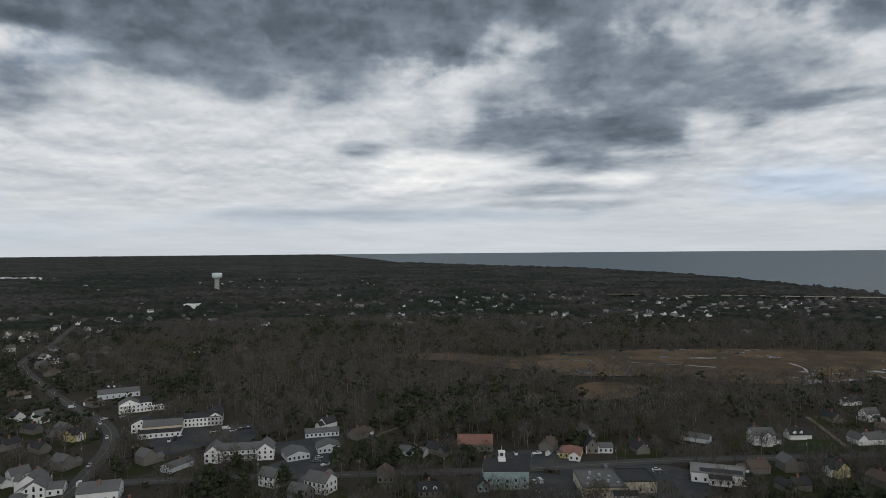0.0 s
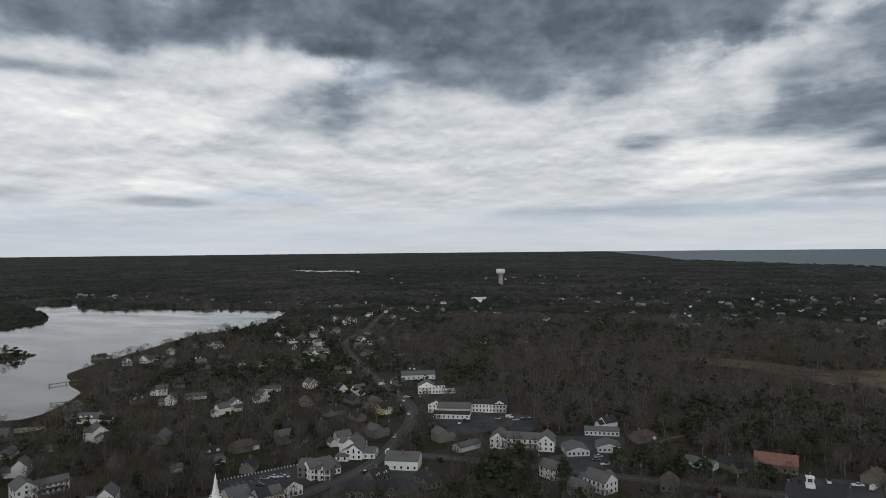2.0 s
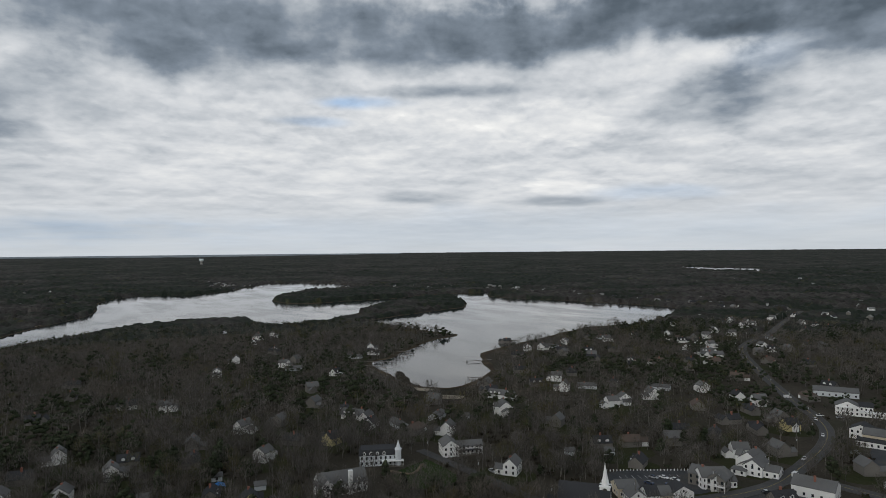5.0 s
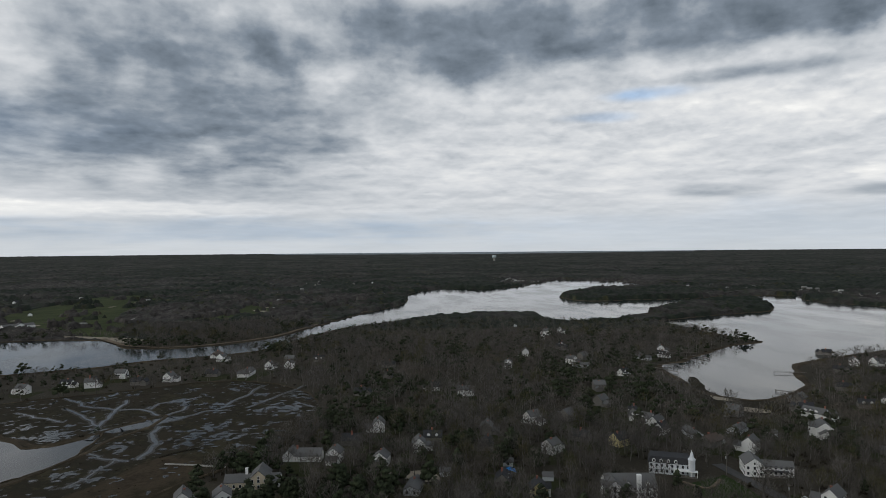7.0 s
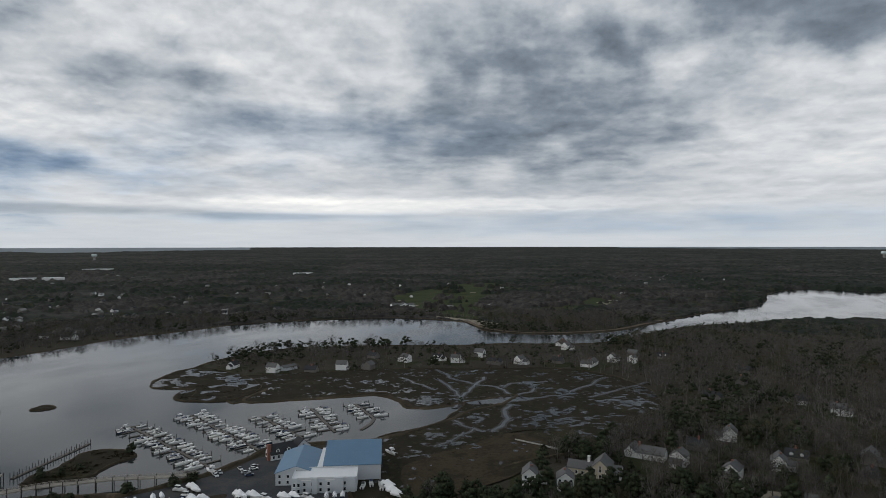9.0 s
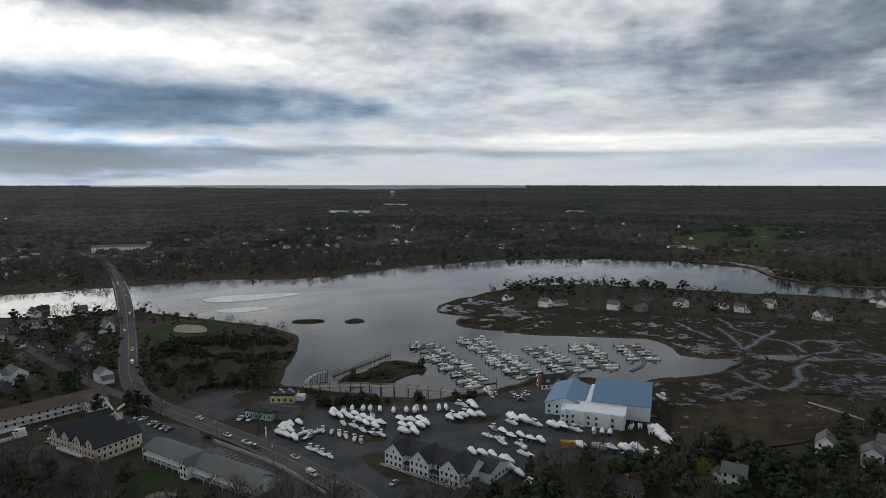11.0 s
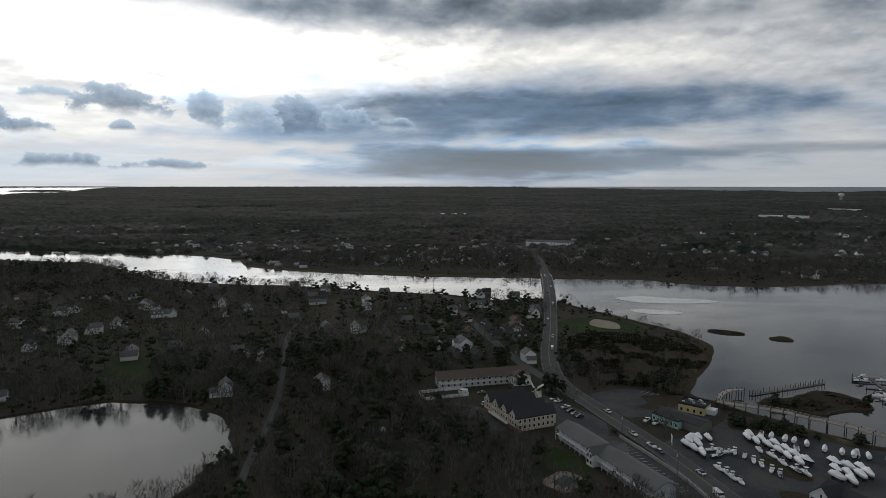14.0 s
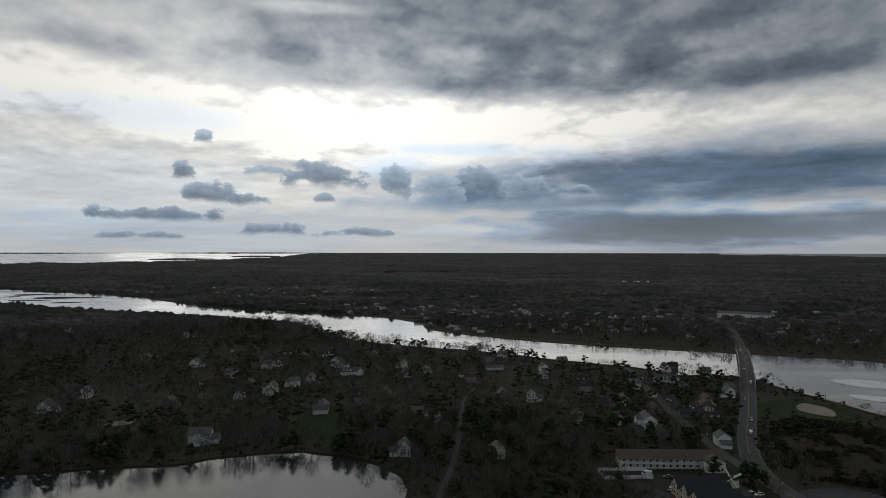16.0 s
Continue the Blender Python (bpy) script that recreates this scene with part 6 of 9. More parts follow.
def grow_single_trees(bare, pine):
    meshes = {}
    for i, (wood, crown) in enumerate(bare):
        meshes["bare", i] = wood.mesh("trunk", M["bark"]), crown.mesh("crown", M["twig"]), crown.mesh("crown", M["bud"])
    for i, (wood, crown) in enumerate(pine):
        meshes["pine", i] = wood.mesh("trunk", M["bark"]), crown.mesh("crown", M["pine"]), None
    for row, is_pine, bud in NEAREST_TREES:
        if is_pine:
            trunk, crown, other = meshes["pine", int(row[6]) % 4]
            ob = thing("pine_tree", "dark green pitch pine with uneven crown", "tree", "pine trees")
        else:
            trunk, crown, other = meshes["bare", int(row[6])]
            ob = thing("bare_tree", "olive budding tree with thin crown" if bud else "bare grey-brown deciduous tree with hazy twigs", "tree", "bare trees")
        part("trunk", trunk, None, ob)
        part("crown", other if bud and other else crown, None, ob)
        ob.matrix_basis = pose(row[0], row[1], 0, 0, 0, math.degrees(row[3])) @ Matrix.Diagonal((row[4], row[4], row[5], 1))
    # a flowering tree by the marsh, and the hedge between boatyard and boardwalk
    ob = thing("flowering_tree", "bright yellow-green flowering tree at the marsh edge", "tree")
    part("trunk", bare[1][0].mesh("trunk", M["bark"]), None, ob)
    part("crown", Geo().merge(bare[1][1]).merge(bare[3][1], pose(0, 0, 0, 0, 0, 40)).mesh("crown", M["yellow_bud"]), None, ob)
    ob.matrix_basis = pose(-229, -104, 0)
    rnd = random.Random(4)
    for i in range(34):
        s = i / 33
        if i < 24:
            p = Vector((-172, -282)).lerp(Vector((-197, -264)), s / 0.70) + Vector((rnd.uniform(-3, 3), rnd.uniform(-3, 3)))
        else:
            p = Vector(((-212, -252), (-216, -249), (-236, -236), (-239, -232), (-226, -241), (-206, -306), (-212, -304), (-218, -302), (-224, -303), (-254, -300))[i - 24])
        ob = thing("cedar_bush", "dark evergreen bush beside the boardwalk", "bush", "cedar bushes")
        trunk, crown, other = meshes["pine", i % 4]
        part("trunk", trunk, None, ob)
        part("crown", crown, None, ob)
        q = rnd.uniform(0.4, 0.7)
        ob.matrix_basis = pose(p.x + rnd.uniform(-3, 3), p.y + rnd.uniform(-3, 3), -1, 0, 0, rnd.uniform(0, 360)) @ Matrix.Diagonal((q * 1.3, q * 1.3, q, 1))


def build_tussocks():
    """Low clumps of grass and brush on the islets and along the marsh edge."""
    rng = np.random.default_rng(12)
    bushes = [shrub(80 + i) for i in range(4)]
    keep = []
    for poly, n in ((PARK_SCRUB, 1400), (SPITS[0], 260), (SPITS[1], 40), (SPITS[2], 30), (SPITS[3], 420), (MARSH, 1500)):
        lo, hi = poly.min(0), poly.max(0)
        P = rng.uniform(lo, hi, (n * 2, 2))
        P = P[inside(poly, P[:, 0], P[:, 1])]
        P = P[value_noise(P[:, 0], P[:, 1], 15.0, 33) > 0.42]
        keep.append(P)
    scrub = keep.pop(0)
    n = len(scrub)
    size = rng.uniform(0.5, 1.3, n)
    rows = np.stack([scrub[:, 0], scrub[:, 1], np.zeros(n), rng.uniform(0, 6.28, n), size * rng.uniform(1.0, 1.6, n), size, rng.integers(0, 4, n).astype(float)], 1)
    scatter_mesh("park_shrubs", bushes, rows, M["bush"], "dense brown shrubs in the riverside park", "shrubs")
    wide = np.concatenate([np.full(len(p), 2.2 if i < 4 else 1.0) for i, p in enumerate(keep)])
    P = np.concatenate(keep)
    n = len(P)
    size = rng.uniform(0.15, 0.5, n) * wide
    rows = np.stack([P[:, 0], P[:, 1], np.full(n, 0.4), rng.uniform(0, 6.28, n), size * rng.uniform(1.2, 2.2, n), size * 0.6, rng.integers(0, 4, n).astype(float)], 1)
    scatter_mesh("marsh_tussocks", bushes, rows, M["tussock"], "low brown grass tussocks on marsh and islets", "grass")


def build_far_houses():
    wall, roof = Geo(), Geo()
    wall.across([(-4.5, -0.5), (4.5, -0.5), (4.5, 5.0), (0, 8.6), (-4.5, 5.0)], -6.5, 6.5)
    roof.across([(-5.0, 4.7), (0, 8.7), (0, 9.0), (-5.0, 5.0)], -6.9, 6.9).across([(0, 8.7), (5.0, 4.7), (5.0, 5.0), (0, 9.0)], -6.9, 6.9)
    P = FAR_HOUSES
    n = len(P)
    rows = np.stack([P[:, 0], P[:, 1], rise(P[:, 0], P[:, 1]), RNG.uniform(0, 6.28, n), RNG.uniform(0.6, 1.0, n), RNG.uniform(0.65, 0.95, n), np.zeros(n)], 1)
    pale = RNG.random(n) < 0.20
    scatter_mesh("far_white_house_walls", [wall], rows[pale], M["white"], "white walls of many distant houses", "houses")
    scatter_mesh("far_grey_house_walls", [wall], rows[~pale], M["cedar"], "weathered grey walls of many distant houses", "houses")
    light = RNG.random(n) < 0.4
    scatter_mesh("far_pale_house_roofs", [roof], rows[light], M["pale_roof"], "pale grey roofs of many distant houses", "houses")
    scatter_mesh("far_dark_house_roofs", [roof], rows[~light], M["dark_roof"], "dark roofs of many distant houses", "houses")
    # long pale sheds far out
    for x, y, L in ((-1366, -2064, 70), (-1429, -2007, 60), (-1861, -2342, 110), (-2033, -1456, 70), (-520, 1330, 28), (-300, -2300, 90)):
        ob = thing("warehouse", "long pale distant warehouse among the woods", "warehouse", "distant warehouses")
        part("wall", Geo().box(-L / 2, -15, -1, L / 2, 15, 9), M["white"], ob)
        part("roof", Geo().box(-L / 2 - 1, -16, 9, L / 2 + 1, 16, 10), M["white_roof"], ob)
        ob.matrix_basis = pose(x, y, float(rise(x, y)), 0, 0, math.degrees(math.atan2(y, x)) + 80)


def add_backstreet_houses():
    """Smaller dwellings half hidden among the trees of the residential streets."""
    rng = np.random.default_rng(21)
    quarters = ((0, 16, 62), (1, 16, 40), (2, 7, 100), (3, 6, 80), (5, 14, 20))
    for index, count, street in quarters:
        poly, spots = TOWNS[index][0], []
        P = rng.uniform(poly.min(0), poly.max(0), (700, 2))
        far = np.hypot(P[:, 0], P[:, 1])
        P = P[inside(poly, P[:, 0], P[:, 1]) & (far > 345) & (far < 900)]
        P = P[~open_land(P[:, 0], P[:, 1], 7.0)]
        for x, y in P:
            if len(spots) < count and all(math.hypot(x - u, y - v) > 22 for u, v in spots):
                spots.append((round(x), round(y)))
        styles = {}
        for i, spot in enumerate(spots):
            styles.setdefault("gbwrggb"[i % 7], []).append(spot)
            HOUSE_SPOTS.append((*spot, 6.5))
        DISTRICTS.append((styles, street))


add_backstreet_houses()
build_far_woods()
build_woods()
build_tussocks()
build_far_houses()
# ---------------------------------------------------------------- buildings
def along(geo, pts, y0, y1):
    """Prism lying along y over (x, z) points."""
    n, c = len(geo.v), len(pts)
    geo.v += [(x, y0, z) for x, z in pts] + [(x, y1, z) for x, z in pts]
    geo.f += [tuple(range(n, n + c)), tuple(range(n + 2 * c - 1, n + c - 1, -1))]
    geo.f += [(n + (i + 1) % c, n + i, n + c + i, n + c + (i + 1) % c) for i in range(c)]
    return geo


def window_mesh():
    g = Geo()
    w, h, b = 0.52, 1.45, 0.13
    rect = lambda x, z0, z1, y: [(-x, y, z0), (x, y, z0), (x, y, z1), (-x, y, z1)]
    rings = [rect(w, 0, h, 0.03), rect(w, 0, h, -0.05), rect(w + b, -b - 0.06, h + b, -0.07), rect(w + b, -b - 0.06, h + b, 0.03)]
    for j in range(3):
        for i in range(4):
            g.f.append((4 * j + i, 4 * j + (i + 1) % 4, 4 * j + 4 + (i + 1) % 4, 4 * j + 4 + i))
    g.v = [p for r in rings for p in r]
    return g.mesh("window", M["white"])


WINDOW = window_mesh()
PANE = Geo().box(-0.52, -0.02, 0, 0.52, 0.03, 1.45).mesh("pane", M["glass"])
WIDE_PANE = Geo().box(-0.5, -0.03, 0, 0.5, 0.03, 1.4).mesh("far_window", M["glass"])
DOOR = Geo().box(-0.5, -0.06, 0, 0.5, 0.03, 2.1).mesh("door", M["dark_wood"])


def put_window(parent, x, y, z, turn, fine=2, size=1.0):
    m = pose(x, y, z, 0, 0, turn) @ Matrix.Scale(size, 4)
    if fine == 0:
        return
    if fine == 2 and parent.matrix_basis.translation.length < 330:
        w = part("window", WINDOW, None, parent)
        w.matrix_basis = m
        part("pane", PANE, None, w)
    else:
        w = part("window", WIDE_PANE, None, parent)
        w.matrix_basis = m


def windows(parent, x0, y0, x1, y1, z0, storeys, step, faces, fine=2, height=2.75, size=1.0):
    sides = {"f": ((x0, y0), (x1, y0), 0), "r": ((x1, y0), (x1, y1), 90), "b": ((x1, y1), (x0, y1), 180), "l": ((x0, y1), (x0, y0), 270)}
    for face in faces:
        a, b, turn = sides[face]
        a, b = Vector(a), Vector(b)
        n = max(1, int((b - a).length / step))
        for s in range(storeys):
            for i in range(n):
                p = a.lerp(b, (i + 0.5) / n)
                put_window(parent, p.x, p.y, z0 + 0.95 + s * height, turn, fine, size)


def body(parent, x0, y0, x1, y1, h, up, axis, wall, roof, storeys=1, step=2.6, faces="fblr", z0=0.0, over=0.35, fine=2, wall_label="", roof_label=""):
    """One block of a building: walls with gables, a roof with eaves, rows of windows."""
    w, r = Geo(), Geo()
    t = 0.22
    if axis == "flat":
        w.box(x0, y0, z0 - 0.4, x1, y1, h)
        r.box(x0 - 0.15, y0 - 0.15, h, x1 + 0.15, y1 + 0.15, h + 0.25)
        for q in ((x0 - 0.15, y0 - 0.15, x1 + 0.15, y0 + 0.15), (x0 - 0.15, y1 - 0.15, x1 + 0.15, y1 + 0.15),
                  (x0 - 0.15, y0 + 0.15, x0 + 0.15, y1 - 0.15), (x1 - 0.15, y0 + 0.15, x1 + 0.15, y1 - 0.15)):
            r.box(q[0], q[1], h + 0.254, q[2], q[3], h + 0.25 + max(up, 0.1))
    elif axis == "hip":
        w.box(x0, y0, z0 - 0.4, x1, y1, h)
        a, b, c, d = x0 - over, y0 - over, x1 + over, y1 + over
        k = min(c - a, d - b) / 2
        if c - a >= d - b:
            p, q = (a + k, (b + d) / 2, h + up), (c - k, (b + d) / 2, h + up)
            for f in ([(a, b, h), (c, b, h), q, p], [(c, d, h), (a, d, h), p, q], [(a, d, h), (a, b, h), p], [(c, b, h), (c, d, h), q]):
                r.face(f)
        else:
            p, q = ((a + c) / 2, b + k, h + up), ((a + c) / 2, d - k, h + up)
            for f in ([(a, d, h), (a, b, h), p, q], [(c, b, h), (c, d, h), q, p], [(a, b, h), (c, b, h), p], [(c, d, h), (a, d, h), q]):
                r.face(f)
        r.box(a, b, h - 0.2, c, d, h - 0.01)
    elif axis == "x":
        m, s = (y0 + y1) / 2, up / ((y1 - y0) / 2)
        w.across([(y0, z0 - 0.4), (y1, z0 - 0.4), (y1, h), (m, h + up), (y0, h)], x0, x1)
        e = h - over * s + 0.02
        r.across([(y0 - over, e), (m, h + up + 0.02), (m, h + up + t), (y0 - over, e + t)], x0 - over, x1 + over)
        r.across([(m, h + up + 0.02), (y1 + over, e), (y1 + over, e + t), (m, h + up + t)], x0 - over, x1 + over)
    else:
        m, s = (x0 + x1) / 2, up / ((x1 - x0) / 2)
        along(w, [(x0, z0 - 0.4), (x1, z0 - 0.4), (x1, h), (m, h + up), (x0, h)], y0, y1)
        e = h - over * s + 0.02
        along(r, [(x0 - over, e), (m, h + up + 0.02), (m, h + up + t), (x0 - over, e + t)], y0 - over, y1 + over)
        along(r, [(m, h + up + 0.02), (x1 + over, e), (x1 + over, e + t), (m, h + up + t)], y0 - over, y1 + over)
    part("wall", w, wall, parent, wall_label)
    part("roof", r, roof, parent, roof_label)
    if storeys:
        windows(parent, x0, y0, x1, y1, z0, storeys, step, faces, fine)
    if up > 2.2 and fine == 2:
        if axis == "y":
            put_window(parent, (x0 + x1) / 2, y0, h + 0.1, 0, fine, 0.8)
        elif axis == "x":
            put_window(parent, x0, (y0 + y1) / 2, h + 0.1, 270, fine, 0.8)


def chimney(parent, x, y, z, mat="brick", s=0.45, z0=0.0):
    part("chimney", Geo().box(x - s, y - s, z0, x + s, y + s, z).box(x - s - 0.1, y - s - 0.1, z, x + s + 0.1, y + s + 0.1, z + 0.18), M[mat], parent)


def dormer(parent, x, y, z, wall, roof, w=1.9, d=2.4, turn=0.0, fine=2):
    g, r = Geo(), Geo()
    along(g, [(-w / 2, 0), (w / 2, 0), (w / 2, 1.4), (0, 2.1), (-w / 2, 1.4)], 0, d)
    along(r, [(-w / 2 - 0.2, 1.24), (0, 2.1), (0, 2.26), (-w / 2 - 0.2, 1.40)], -0.2, d)
    along(r, [(0, 2.1), (w / 2 + 0.2, 1.24), (w / 2 + 0.2, 1.40), (0, 2.26)], -0.2, d)
    ob = part("dormer", g, wall, parent)
    ob.matrix_basis = pose(x, y, z, 0, 0, turn)
    part("dormer_roof", r, roof, ob)
    if fine:
        part("pane", Geo().box(-0.45, -0.05, 0.25, 0.45, 0.02, 1.35), M["glass"], ob)


def porch(parent, x0, y0, x1, y1, h, roof, posts=4):
    part("porch_floor", Geo().box(x0, y0, 0, x1, y1, 0.5), M["wood"], parent)
    part("porch_roof", Geo().box(x0 - 0.2, y0 - 0.2, h, x1 + 0.2, y1, h + 0.25), roof, parent)
    for i in range(posts):
        x = x0 + 0.15 + (x1 - x0 - 0.3) * i / max(1, posts - 1)
        part("post", Geo().box(x - 0.1, y0 + 0.05, 0.5, x + 0.1, y0 + 0.25, h), M["white"], parent)


def house_prefab(style, variant, fine):
    """A dwelling of one style, standing at the origin."""
    white, grey = M["white"], M["cedar"]
    if style == "w":
        h = thing("house", "white clapboard gabled house with grey shingle roof", "house", "houses of the town")
        roof = M["grey_roof"] if variant else M["dark_roof"]
        if variant == 0:
            body(h, -5, -3.8, 5, 3.8, 3.2, 3.4, "x", white, roof, 1, 2.6, "fblr", fine=fine)
            body(h, 5, -2.4, 9, 2.4, 2.7, 2.0, "x", white, roof, 1, 2.4, "fb", fine=fine)
            dormer(h, -2, -3.4, 3.6, white, roof, fine=fine), dormer(h, 2, -3.4, 3.6, white, roof, fine=fine)
        elif variant == 1:
            body(h, -3.6, -5, 3.6, 5, 5.4, 3.2, "y", white, roof, 2, 2.6, "fblr", fine=fine)
            body(h, 3.6, -1, 8.2, 4.5, 3.0, 1.9, "x", white, roof, 1, 2.4, "fb", fine=fine)
            porch(h, -3.4, -6.8, 3.4, -5, 2.6, roof)
        else:
            body(h, -4.4, -4, 4.4, 4, 5.3, 2.8, "x", white, roof, 2, 2.5, "fblr", fine=fine)
            body(h, -8.4, -3, -4.4, 3.2, 2.8, 1.8, "y", white, roof, 1, 2.4, "fl", fine=fine)
        chimney(h, 0.8, 0.3, 8.6 if variant else 7.4)
    elif style == "g":
        h = thing("house", "weathered grey shingled house with dark roof", "house", "houses of the town")
        roof = M["dark_roof"] if variant != 1 else M["grey_roof"]
        if variant == 0:
            body(h, -5.5, -3.8, 5.5, 3.8, 3.0, 3.2, "x", grey, roof, 1, 2.6, "fblr", fine=fine)
            dormer(h, -2.4, -3.3, 3.3, M["white"], roof, fine=fine), dormer(h, 2.4, -3.3, 3.3, M["white"], roof, fine=fine)
        elif variant == 1:
            body(h, -3.8, -4.8, 3.8, 4.8, 4.8, 3.2, "y", grey, roof, 2, 2.6, "fblr", fine=fine)
            body(h, -8.0, -0.5, -3.8, 4.4, 2.6, 1.8, "x", grey, roof, 1, 2.4, "fb", fine=fine)
        else:
            body(h, -6, -3.5, 3, 3.5, 3.4, 2.8, "x", grey, roof, 1, 2.6, "fblr", fine=fine)
            body(h, 3, -5, 8, 3.5, 3.2, 2.4, "y", grey, roof, 1, 2.4, "fblr", fine=fine)
        chimney(h, -0.6, 0.4, 7.6)
    elif style == "L":
        h = thing("house", "long white house with dormers and grey roof", "house", "houses of the town")
        body(h, -9, -4, 6, 4, 3.4, 3.2, "x", white, M["grey_roof"], 1, 2.6, "fblr", fine=fine)
        body(h, 6, -6.5, 12, 4, 3.4, 2.9, "y", white, M["grey_roof"], 1, 2.6, "fblr", fine=fine)
        for x in (-6.5, -3, 0.5):
            dormer(h, x, -3.5, 3.7, white, M["grey_roof"], fine=fine)
        chimney(h, 4.6, 0.4, 8)
    elif style == "W":
        h = thing("house", "large white two-storey house with grey roof", "house", "houses of the town")
        body(h, -6.5, -4.6, 6.5, 4.6, 5.8, 3.4, "x", white, M["grey_roof"], 2, 2.3, "fblr", fine=fine)
        body(h, -3, -7.4, 3, -4.6, 5.8, 2.4, "y", white, M["grey_roof"], 2, 2.2, "f", fine=fine)
        body(h, 6.5, -3.4, 11, 4, 3.2, 2.2, "x", white, M["grey_roof"], 1, 2.2, "fb", fine=fine)
        chimney(h, -4, 0.4, 10)
    elif style == "r":
        h = thing("house", "low grey ranch house with wide pale roof", "house", "houses of the town")
        body(h, -8, -3.6, 8, 3.6, 2.8, 1.9, "x", M["grey_siding"], M["grey_roof"], 1, 2.8, "fblr", fine=fine)
        chimney(h, 2, 0.3, 5.4)
    elif style == "s":
        h = thing("shed", "small weathered garden shed with pale roof", "shed", "sheds of the town")
        body(h, -2.6, -2, 2.6, 2, 2.5, 1.6, "x", M["grey_siding"], M["grey_roof"], 1, 2.8, "f", fine=fine)
    elif style == "b":
        h = thing("house", "grey shingled house with rust-brown roof", "house", "houses of the town")
        body(h, -5.5, -4.2, 5.5, 4.2, 3.4, 3.0, "x", grey, M["brown_roof"], 1, 2.6, "fblr", fine=fine)
        body(h, 5.5, -3, 10, 3, 2.8, 1.9, "x", M["white"], M["brown_roof"], 1, 2.4, "fb", fine=fine)
        chimney(h, -1, 0.4, 7.4)
    else:
        h = thing("house", "pale yellow house with dark gabled roof", "house", "houses of the town")
        body(h, -4.6, -4, 4.6, 4, 4.4, 3.2, "x", M["yellow_siding"], M["dark_roof"], 2, 2.4, "fblr", fine=fine)
        body(h, -1.8, -5.6, 1.8, -4, 4.2, 1.8, "y", M["white"], M["dark_roof"], 1, 2.4, "f", fine=fine)
        chimney(h, 2, 0.4, 8.4)
    return h


def build_houses():
    made, rnd = {}, random.Random(12)
    for district, street in DISTRICTS:
        for style, places in district.items():
            for x, y in places:
                far = math.hypot(x, y)
                fine = 2 if far < 240 else 1 if far < 345 else 0
                key = (style, rnd.randrange(3) if style in "wg" else 0, fine)
                turn = street + rnd.choice((0, 0, 90, 180, 270)) + rnd.uniform(-9, 9)
                at = pose(x, y, 0, 0, 0, turn)
                if key in made:
                    copy_thing(made[key], at)
                else:
                    made[key] = house_prefab(*key)
                    made[key].matrix_basis = at


def between(ob, ax, ay, bx, by):
    """Stand a building with its front from a to b; local x runs along it, y behind it."""
    ob.matrix_basis = pose(ax, ay, 0, 0, 0, math.degrees(math.atan2(by - ay, bx - ax)))
    return math.hypot(bx - ax, by - ay)


def gallery(parent, x0, x1, y, h, step=3.4, depth=1.6, floors=2):
    """Open balconies in front of motel rooms: slab, posts, rail."""
    for s in range(floors):
        z = s * 2.8
        if s:
            part("balcony_floor", Geo().box(x0, y - depth, z - 0.12, x1, y, z + 0.04), M["white"], parent)
            part("railing", Geo().box(x0, y - depth, z + 0.95, x1, y - depth + 0.07, z + 1.05).box(x0, y - depth, z + 0.2, x1, y - depth + 0.05, z + 0.28), M["white"], parent)
    n = int((x1 - x0) / step)
    for i in range(n + 1):
        x = x0 + (x1 - x0) * i / n
        part("post", Geo().box(x - 0.09, y - depth, 0, x + 0.09, y - depth + 0.18, h), M["white"], parent)


def build_inn():
    ob = thing("inn", "cream three-storey inn with four gables and black roofs", "hotel")
    L = between(ob, -57, -314, -67, -282)
    part("foundation", Geo().box(0.3, -0.5, -0.2, L - 0.3, 0.6, 2.2), M["brick"], ob, "red brick basement wall")
    body(ob, 0, 0, L, 20, 6.6, 0.3, "flat", M["cream"], M["dark_roof"], 2, 2.4, "r", z0=1.0)
    for i in range(4):
        x = 0.2 + i * (L - 8) / 3
        body(ob, x, -0.4, x + 7.6, 21, 6.9, 3.6, "y", M["cream"], M["dark_roof"], 2, 2.5, "f", z0=2.2)
    part("balcony", Geo().box(8, -2.0, 2.1, L - 8, -0.4, 2.25).box(8, -2.0, 2.3, L - 8, -1.92, 3.2), M["white"], ob)
    for x in (11, 17, 23):
        part("roof_unit", Geo().box(x, 6, 6.9, x + 2, 8, 8.2), M["metal"], ob, "grey rooftop air unit")
    mill = thing("windmill", "decorative windmill with pale crossed sails", "windmill")
    mill.matrix_basis = pose(-86, -318, 0, 0, 0, 130)
    g = Geo()
    g.loft([[(2.4 * s * math.cos(a), 2.4 * s * math.sin(a), z) for a in (i * math.pi / 4 for i in range(8))] for s, z in ((1, 0), (0.7, 8.5))])
    part("tower", g, M["cream"], mill)
    part("cap", Geo().loft([[(1.9 * s * math.cos(a), 1.9 * s * math.sin(a), z) for a in (i * math.pi / 4 for i in range(8))] for s, z in ((1, 8.5), (0.1, 10.5))]), M["dark_roof"], mill)
    for a in (35, 125, 215, 305):
        d = Vector((math.cos(radians(a)), 0, math.sin(radians(a))))
        s = Geo().tube(Vector((0, -2.2, 9)), Vector((0, -2.2, 9)) + d * 6.5, 0.12, 0.08, 5)
        n = Vector((-d.z, 0, d.x)) * 0.9
        o = Vector((0, -2.24, 9))
        s.face([o + d * 1.5, o + d * 6.4, o + d * 6.4 + n, o + d * 1.5 + n])
        part("sail", s, M["white"], mill)


